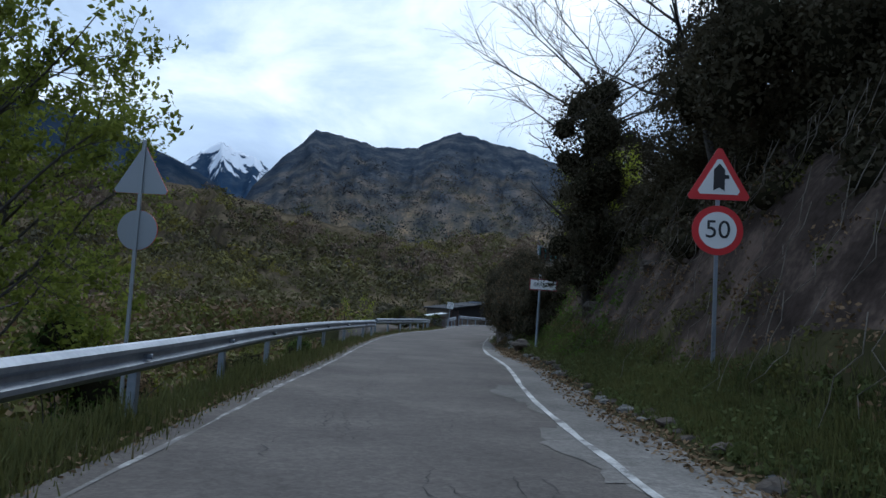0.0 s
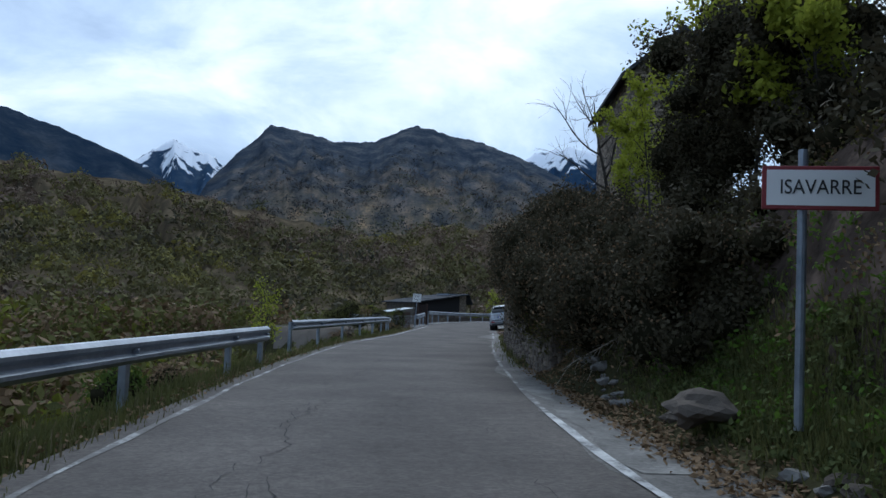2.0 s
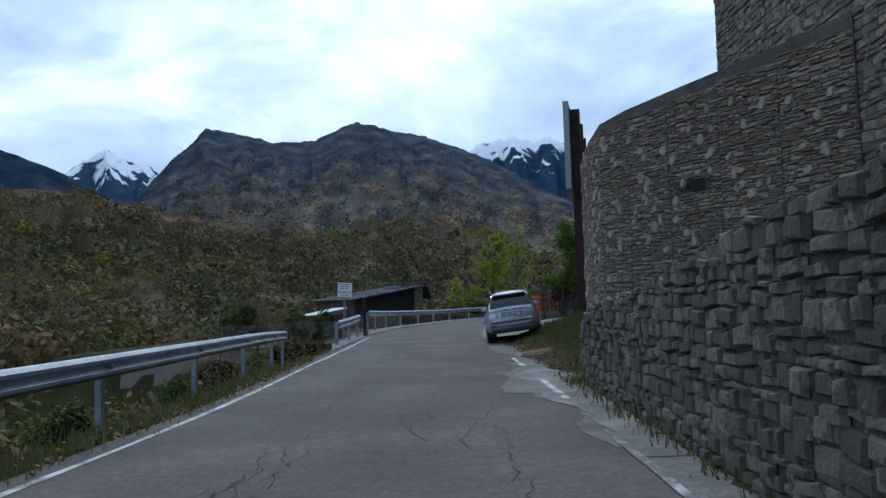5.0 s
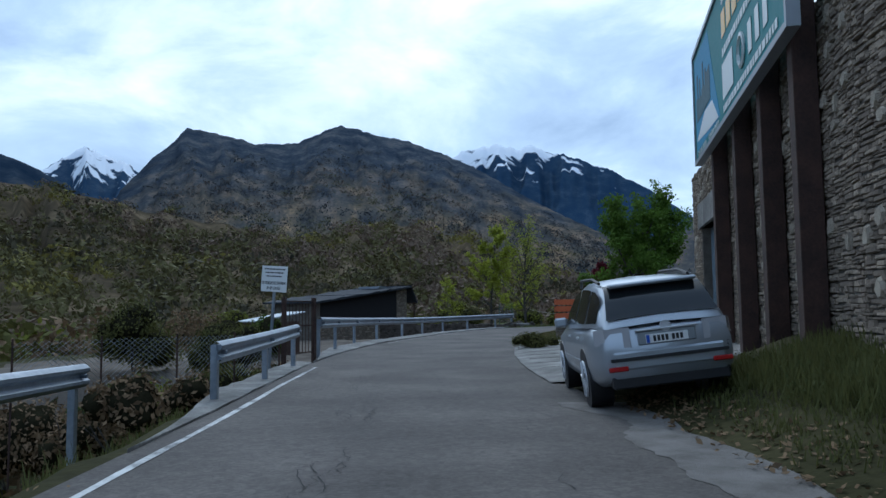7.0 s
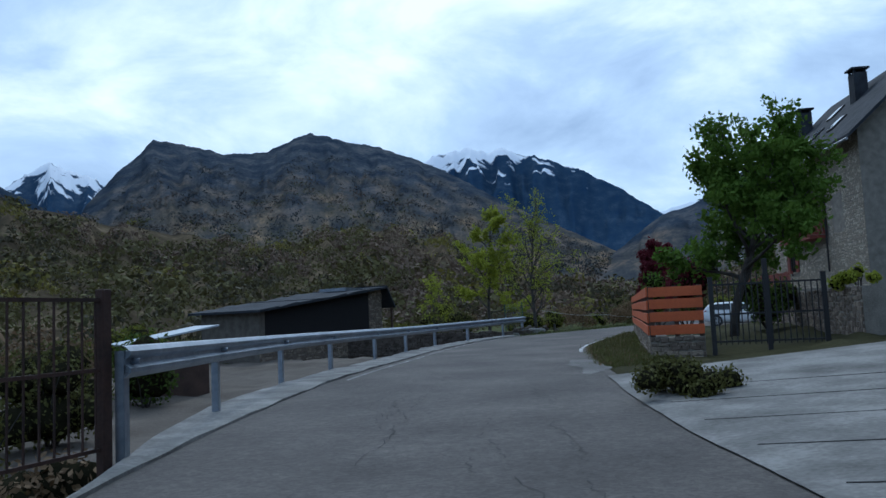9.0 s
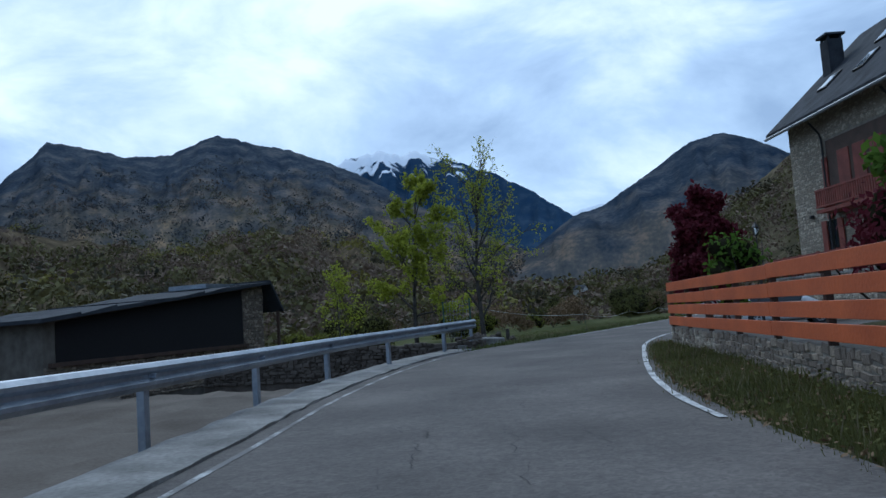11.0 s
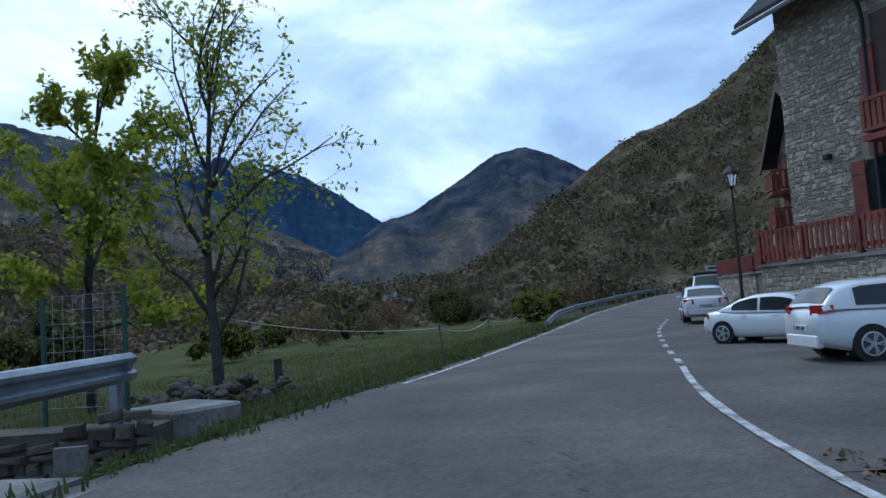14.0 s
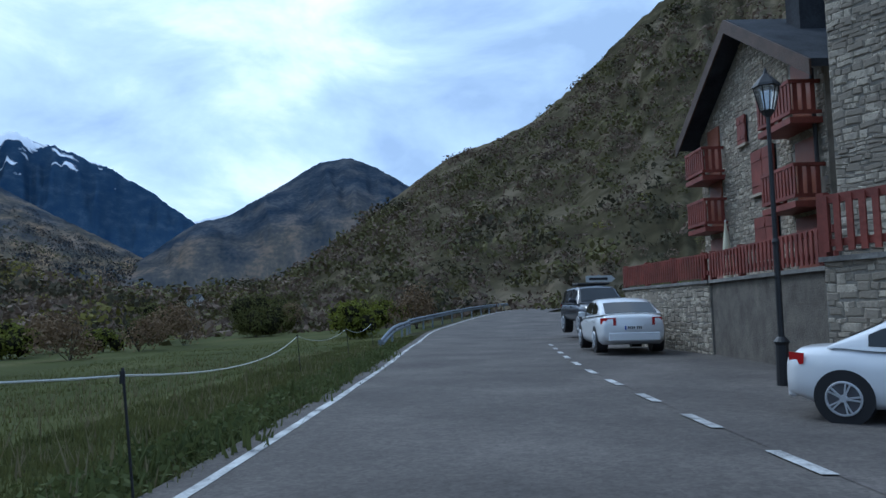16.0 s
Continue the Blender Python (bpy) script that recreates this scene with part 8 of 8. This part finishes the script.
# tree with spring leaves left of the first stretch
tree("roadside_tree", (-6.9, 13.0, -2.9), 9.5, 3.6, "tree with sparse fresh spring leaves beyond the guardrail", LEAF_YOUNG, 0.07, 17, seed=31, limbs=20, twigs=6, fine=3, first=0.2, trunk_r=0.11, upright=0.6)
tree("roadside_tree", (-9.2, 18.5, -3.5), 9.0, 3.8, "tree with sparse fresh spring leaves beyond the guardrail", LEAF_YOUNG, 0.07, 17, seed=32, limbs=18, twigs=6, fine=3, first=0.2, trunk_r=0.12, upright=0.7)
for k, (x, y, w, h) in enumerate(((-4.6, 9, 1.8, 2.6), (-5.2, 14.8, 2.2, 3.4), (-5.6, 19.5, 2.0, 2.4), (-3.6, 21.5, 1.2, 1.6), (-6.5, 24, 2.4, 2.6), (-4.0, 27, 1.6, 1.8), (-4.8, 33, 2.2, 2.4), (-2.6, 37.5, 1.6, 1.9), (-2.8, 45, 2.0, 2.2), (-0.6, 50, 1.5, 1.8), (-1.5, 56, 2.4, 2.4), (1.8, 60.5, 1.6, 2.1), (0.5, 66, 2.6, 2.7), (3.6, 69, 1.8, 2.2), (5.6, 73.5, 1.5, 1.9), (3.5, 77, 2.6, 3.0), (5.5, 80.5, 2.2, 2.8), (7.4, 84.5, 1.8, 2.6), (4.6, 87, 2.6, 3.2), (9.4, 93, 2.2, 2.2), (6.6, 71.6, 1.5, 1.7), (7.4, 74.2, 1.2, 1.3), (6.4, 75.6, 1.8, 2.0), (7.6, 77.6, 1.6, 1.7), (8.6, 80.4, 1.5, 1.6), (5.2, 78.4, 2.2, 2.4), (7.2, 82.0, 2.0, 2.2), (9.3, 82.6, 1.3, 1.3))):
    bush(x, y, w, h, "bush on the slope below the road", (LEAF_OLIVE, LEAF_LIME, LEAF_BROWN, LEAF_GREEN)[(k * 7 + k // 3) % 4], 0.06, 300 + k)
tree("young_tree", (-0.9, 58.8, -2.6), 4.6, 1.0, "slender young tree with yellow-green buds", LEAF_SPRING, 0.05, 2, seed=41, limbs=9, twigs=4, fine=2, trunk_r=0.04, upright=1.6)
tree("young_tree", (0.4, 39.5, -0.7), 2.6, 0.6, "slender young tree with yellow-green buds", LEAF_SPRING, 0.045, 2, seed=42, limbs=7, twigs=3, fine=2, trunk_r=0.025, upright=1.6)

# trees of the last stretch
tree("ash_tree", (30.2, 116.1, z_at(30.2, 116.1)), 7.8, 2.7, "slender tree with opening buds on grey limbs", LEAF_SPRING, 0.06, 3, seed=52, limbs=15, twigs=8, fine=4, first=0.16, trunk_r=0.12, upright=1.5, tip_r=0.2)
tree("leafing_tree", (29.0, 121.5, z_at(29.0, 121.5)), 8.7, 2.3, "tree with fresh yellow-green leaves", LEAF_SPRING, 0.09, 13, seed=53, limbs=12, twigs=6, fine=3, first=0.2, trunk_r=0.13, upright=1.0)
tree("young_tree", (25.9, 124.5, z_at(25.9, 124.5)), 4.6, 1.4, "young tree with sparse spring leaves", LEAF_SPRING, 0.07, 4, seed=54, limbs=9, twigs=5, fine=2, trunk_r=0.06, upright=1.2)
tree("garden_tree", (25.5, 90.5, z_at(25.5, 90.5)), 5.3, 2.3, "round garden tree in dense fresh leaf", LEAF_FRESH, 0.08, 26, seed=55, limbs=14, twigs=6, fine=3, first=0.3, trunk_r=0.15, tip_r=0.35)
pt = tree("purple_tree", (29.9, 101.5, z_at(29.9, 101.5)), 3.9, 0.9, "dense purple-leaved garden tree", LEAF_PURPLE, 0.07, 26, seed=56, limbs=14, twigs=6, fine=3, first=0.28, trunk_r=0.12, upright=1.1, tip_r=0.2)
bush(28.1, 98.65, 1.3, 2.6, "bright green garden shrub behind the fence", LEAF_FRESH, 0.07, 401, z=0.4)
bush(25.4, 92.6, 1.9, 2.3, "dark purple-leaved garden shrub", LEAF_PURPLE, 0.06, 405, z=0.5)
bush(27.4, 91.4, 2.3, 1.6, "dark evergreen garden shrub", LEAF_GREEN, 0.05, 406, z=0.5)
bush(25.3, 85.6, 1.3, 0.6, "yellow-green shrub on the garden wall", LEAF_SPRING, 0.05, 404, z=1.4)
bush(17.2, 80.4, 1.7, 0.65, "low rounded bush at the driveway's edge", LEAF_OLIVE, 0.028, 402, dense=2)
bush(17.9, 81.6, 1.2, 0.5, "low rounded bush at the driveway's edge", LEAF_OLIVE, 0.028, 403, dense=2)
for k, (x, y, w, h) in enumerate(((24.6, 111.0, 1.0, 0.7), (23.0, 112.2, 1.2, 0.6), (20.6, 113.8, 1.4, 0.8), (7.4, 92, 2.4, 2.0), (8.4, 86.5, 2.0, 1.8))):
    bush(x, y, w, h, "dark brambles at the yard's edge", LEAF_OLIVE, 0.05, 360 + k)
for k, (x, y, w, h, leaf) in enumerate(((62.6, 142.3, 3.6, 2.8, LEAF_LIME), (71, 144.5, 3.8, 4.0, LEAF_BROWN), (58.9, 158.9, 4.4, 3.4, LEAF_BROWN), (57.2, 167.8, 5, 3.7, LEAF_BROWN), (58, 162.4, 2.8, 2.4, LEAF_LIME), (52.1, 162.9, 4.1, 3.2, LEAF_LIME), (69.2, 149, 4.4, 3.4, LEAF_LIME), (51.7, 153.4, 5, 3.4, LEAF_BROWN), (79.7, 174, 8, 5.5, LEAF_OLIVE), (72, 180, 7, 5, LEAF_OLIVE), (102, 172, 6, 5, LEAF_BROWN), (118, 147, 9, 8, LEAF_GREEN), (108, 141, 5, 4.5, LEAF_LIME), (98, 139.5, 4, 3.5, LEAF_LIME), (47, 160, 5, 3.2, LEAF_OLIVE), (44, 150, 4, 2.6, LEAF_BROWN), (40, 143, 4.5, 3.0, LEAF_LIME), (36, 152, 5, 4.0, LEAF_BROWN), (31, 139, 5, 4.0, LEAF_OLIVE), (27, 131, 3.2, 2.4, LEAF_LIME), (20, 135, 5, 4.2, LEAF_BROWN), (23.5, 125.5, 2.4, 2.2, LEAF_LIME), (9, 127, 3.5, 4.2, LEAF_OLIVE), (6.5, 122, 3.5, 3.6, LEAF_LIME), (4, 116, 3.5, 3.4, LEAF_OLIVE), (7.5, 108, 3.0, 2.8, LEAF_LIME), (5.5, 100, 3.2, 3.0, LEAF_BROWN), (66, 165, 6, 4.5, LEAF_BROWN), (88, 182, 7, 5, LEAF_BROWN), (95, 190, 8, 6, LEAF_OLIVE), (84, 160, 5, 3.5, LEAF_LIME))):
    bush(x, y, w, h * 0.85, "bush at the edge of the meadow", leaf, 0.11 if y > 135 else 0.08, 420 + k, dense=0.95 if leaf is LEAF_BROWN else 1.3)


# woods and scrub on the valley side below the road
def valley_scrub(n, mat, label, seed, r0, per, near=7.0, far=75, umin=0.0, umax=17.0, size=0.30):
    rg = np.random.default_rng(seed)
    u = rg.uniform(umin, umax, n)
    o = near + (far - near) * rg.uniform(0, 1, n) ** 1.6
    p = np.concatenate([edge_at(u[k:k + 1], -1, o[k], 0) for k in range(n)])
    clear = (u > 11.4) & (o < 24)
    u, o, p = u[~clear], o[~clear], p[~clear]
    n = len(u)
    p[:, 2] = on_ground(p[:, 0], p[:, 1])
    r = r0 * rg.uniform(0.5, 1.25, n) * np.clip(0.45 + o / 30, 0.45, 1.5)
    rad = np.stack([r, r, r * 1.05], 1)
    p[:, 2] += r * 0.6
    d = rg.normal(0, 1, (n, per, 3))
    d /= np.linalg.norm(d, axis=2)[..., None]
    pts = p[:, None, :] + d * rad[:, None, :] * rg.uniform(0.5, 1.05, (n, per, 1))
    q = leaf_quads(pts.reshape(-1, 3), d.reshape(-1, 3), 1.0, rg, 0.6)
    c = q.mean(1, keepdims=True)
    s = (np.repeat(r, per) * size * 0.5)[:, None, None]
    return tagged(cards("scrub", c + (q - c) * s, mat), label, "scrub", kind="stuff")


valley_scrub(900, LEAF_OLIVE, "dense dark scrub below the road", 71, 1.7, 72)
valley_scrub(700, LEAF_BROWN, "leafless brown thicket below the road", 72, 1.7, 72)
valley_scrub(260, LEAF_LIME, "bushes in fresh leaf below the road", 73, 1.4, 95)


# scrub on the hillsides
def scatter(hill, n, mat, size, cards_per, seed, az=(-70, 60), keep=None, rows=(1, 36), cols=260, leaf=0.2):
    """Bushes on a hillside: loose leaf clumps set on its surface."""
    rg = np.random.default_rng(seed)
    v = np.empty(len(hill.data.vertices) * 3, np.float32)
    hill.data.vertices.foreach_get("co", v)
    v = v.reshape(-1, cols, 3)
    j, i = rg.uniform(rows[0], rows[1], n), rg.uniform(0, cols - 2, n)
    a = v[j.astype(int), i.astype(int)]
    b = v[j.astype(int) + 1, i.astype(int)]
    c = v[j.astype(int), i.astype(int) + 1]
    p = a + (b - a) * (j % 1)[:, None] + (c - a) * (i % 1)[:, None]
    d = np.hypot(p[:, 0] - 20, p[:, 1] - 80)
    bearing = np.degrees(np.arctan2(p[:, 0] - 20, p[:, 1] - 80))
    patch = np.array([4.0 * noise.noise(Vector((float(q[0]) * 0.012, float(q[1]) * 0.006, float(q[2]) * 0.02 + seed))) for q in p])
    ok = (bearing > az[0]) & (bearing < az[1]) & (patch > (keep if keep is not None else -9))
    p, d = p[ok], d[ok]
    r = size * (0.5 + np.minimum(d, 330) / 300) * np.clip(rg.lognormal(-0.15, 0.4, len(p)), 0.35, 1.9)
    rad = np.stack([r * 1.2, r * 1.2, r], 1)
    p[:, 2] += r * 0.45
    m = len(p)
    dirs = rg.normal(0, 1, (m, cards_per, 3))
    dirs /= np.linalg.norm(dirs, axis=2)[..., None]
    dirs[..., 2] = np.abs(dirs[..., 2]) * 1.1 - 0.15
    pts = p[:, None, :] + dirs * rad[:, None, :] * rg.uniform(0.6, 1.05, (m, cards_per, 1))
    s = np.repeat(r * leaf, cards_per)[:, None]
    q = leaf_quads(pts.reshape(-1, 3), dirs.reshape(-1, 3), 1.0, rg, 0.5)
    ctr = q.mean(1, keepdims=True)
    return cards("scrub", ctr + (q - ctr) * s[:, :, None], mat)


hv, hr = bpy.data.objects["hill_valley"], bpy.data.objects["hill_right"]
H_OLIVE = leafy("hill_olive_bush", (0.033, 0.034, 0.017), (0.147, 0.131, 0.053), 0.1, 0.09, 1.6, 0.15)
H_BROWN = leafy("hill_bare_bush", (0.056, 0.041, 0.033), (0.204, 0.149, 0.108), 0.1, 0.09, 1.6, 0.15)
H_LIME = leafy("hill_leafing_bush", (0.072, 0.069, 0.021), (0.230, 0.200, 0.052), 0.15, 0.09, 1.6, 0.15)
H_DARK = leafy("hill_evergreen_bush", (0.023, 0.024, 0.017), (0.094, 0.082, 0.049), 0.1, 0.09, 1.6, 0.15)
for hill, n, mat, size, per, seed, az, keep, label in (
    (hv, 5200, H_OLIVE, 2.3, 34, 61, (-60, 50), -0.9, "dark olive scrub across the valley side"),
    (hv, 6200, H_BROWN, 2.2, 34, 62, (-60, 50), -0.5, "leafless brown scrub across the valley side"),
    (hv, 2600, H_LIME, 2.1, 34, 63, (-60, 50), 0.5, "bushes in fresh yellow-green leaf across the valley side"),
    (hv, 1900, H_DARK, 2.4, 34, 68, (-60, 50), 0.2, "dark evergreen trees across the valley side"),
    (hr, 800, H_DARK, 1.8, 42, 67, (20, 80), 0.0, "dark evergreen bushes on the stony hillside"),
    (hr, 1900, H_OLIVE, 1.6, 36, 64, (20, 80), 0.2, "dark scrub on the stony hillside"),
    (hr, 3000, H_BROWN, 1.35, 32, 65, (20, 80), None, "leafless grey-brown scrub on the stony hillside"),
    (hr, 500, H_LIME, 1.4, 34, 66, (20, 80), 0.4, "yellow-green bushes on the stony hillside"),
):
    tagged(scatter(hill, n, mat, size, per, seed, az, keep), label, "scrub", kind="stuff")
# woods on the near face of the main mountain, haze blue in their colours
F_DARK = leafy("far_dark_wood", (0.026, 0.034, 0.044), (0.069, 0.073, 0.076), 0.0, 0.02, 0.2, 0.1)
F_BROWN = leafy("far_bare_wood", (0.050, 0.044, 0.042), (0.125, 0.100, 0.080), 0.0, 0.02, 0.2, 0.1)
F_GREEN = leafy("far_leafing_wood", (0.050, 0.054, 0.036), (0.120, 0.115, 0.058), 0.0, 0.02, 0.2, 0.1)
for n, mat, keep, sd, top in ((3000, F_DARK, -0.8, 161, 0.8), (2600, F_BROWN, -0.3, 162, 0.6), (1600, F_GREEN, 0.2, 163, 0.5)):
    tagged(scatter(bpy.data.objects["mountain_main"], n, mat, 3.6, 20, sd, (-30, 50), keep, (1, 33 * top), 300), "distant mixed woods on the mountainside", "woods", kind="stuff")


def far_house(x, y, z):
    h = thing("farmhouse", pose(x, y, z, 0, 0, 30) @ Matrix.Scale(0.6, 4), "small far white house with a grey roof", "house")
    bm = bmesh.new()
    prism(bm, [(-3, -2), (3, -2), (3, 3), (0, 5.2), (-3, 3)], Matrix(), 7)
    bmesh.ops.recalc_face_normals(bm, faces=bm.faces)
    part("wall", bm, plain("whitewash", (0.7, 0.7, 0.68), 0.8), h)
    for s in (-1, 1):
        bm = bmesh.new()
        prism(bm, [(0, 5.25), (s * 3.5, 2.68), (s * 3.5, 2.9), (0, 5.5)], Matrix.Translation((0, -0.4, 0)), 7.8)
        bmesh.ops.recalc_face_normals(bm, faces=bm.faces)
        part("roof", bm, SLATE, h)
    for s in (-1.2, 1.2):
        part("window", box(bmesh.new(), (s - 0.4, -0.03, 0.8), (s + 0.4, 0.02, 2.0)), INK, h)


far_house(174, 330, 5.5)


# ---------------------------------------------------------------- single stones of the walls
PALE_KIT = []
rk = random.Random(99)
for k in range(8):
    n_side = rk.choice((6, 7, 8))
    turn = [(q + rk.uniform(-0.3, 0.3)) * 6.2832 / n_side for q in range(n_side)]
    out = [rk.uniform(0.40, 0.58) for q in turn]
    rings = [[(math.cos(a) * o * f, y, math.sin(a) * o * f) for a, o in zip(turn, out)] for f, y in ((0.78, -1.0), (1.0, -0.35), (1.0, 0.05))]
    me = bpy.data.meshes.new("pale_stone")
    me.from_pydata([q for r_ in rings for q in r_], [], [tuple(range(n_side))] + [(a * n_side + q, (a + 1) * n_side + q, (a + 1) * n_side + (q + 1) % n_side, a * n_side + (q + 1) % n_side)[::-1] for a in range(2) for q in range(n_side)])
    me.materials.append(STONE_PALE)
    PALE_KIT.append(me)
for k, (owner, m) in enumerate(PALE):
    ob = new("pale_stone", PALE_KIT[k % 8])
    ob.parent = owner
    ob.matrix_local = m
for owner, me, m in PIECES:
    ob = new("stone", me)
    ob.parent = owner
    ob.matrix_local = m
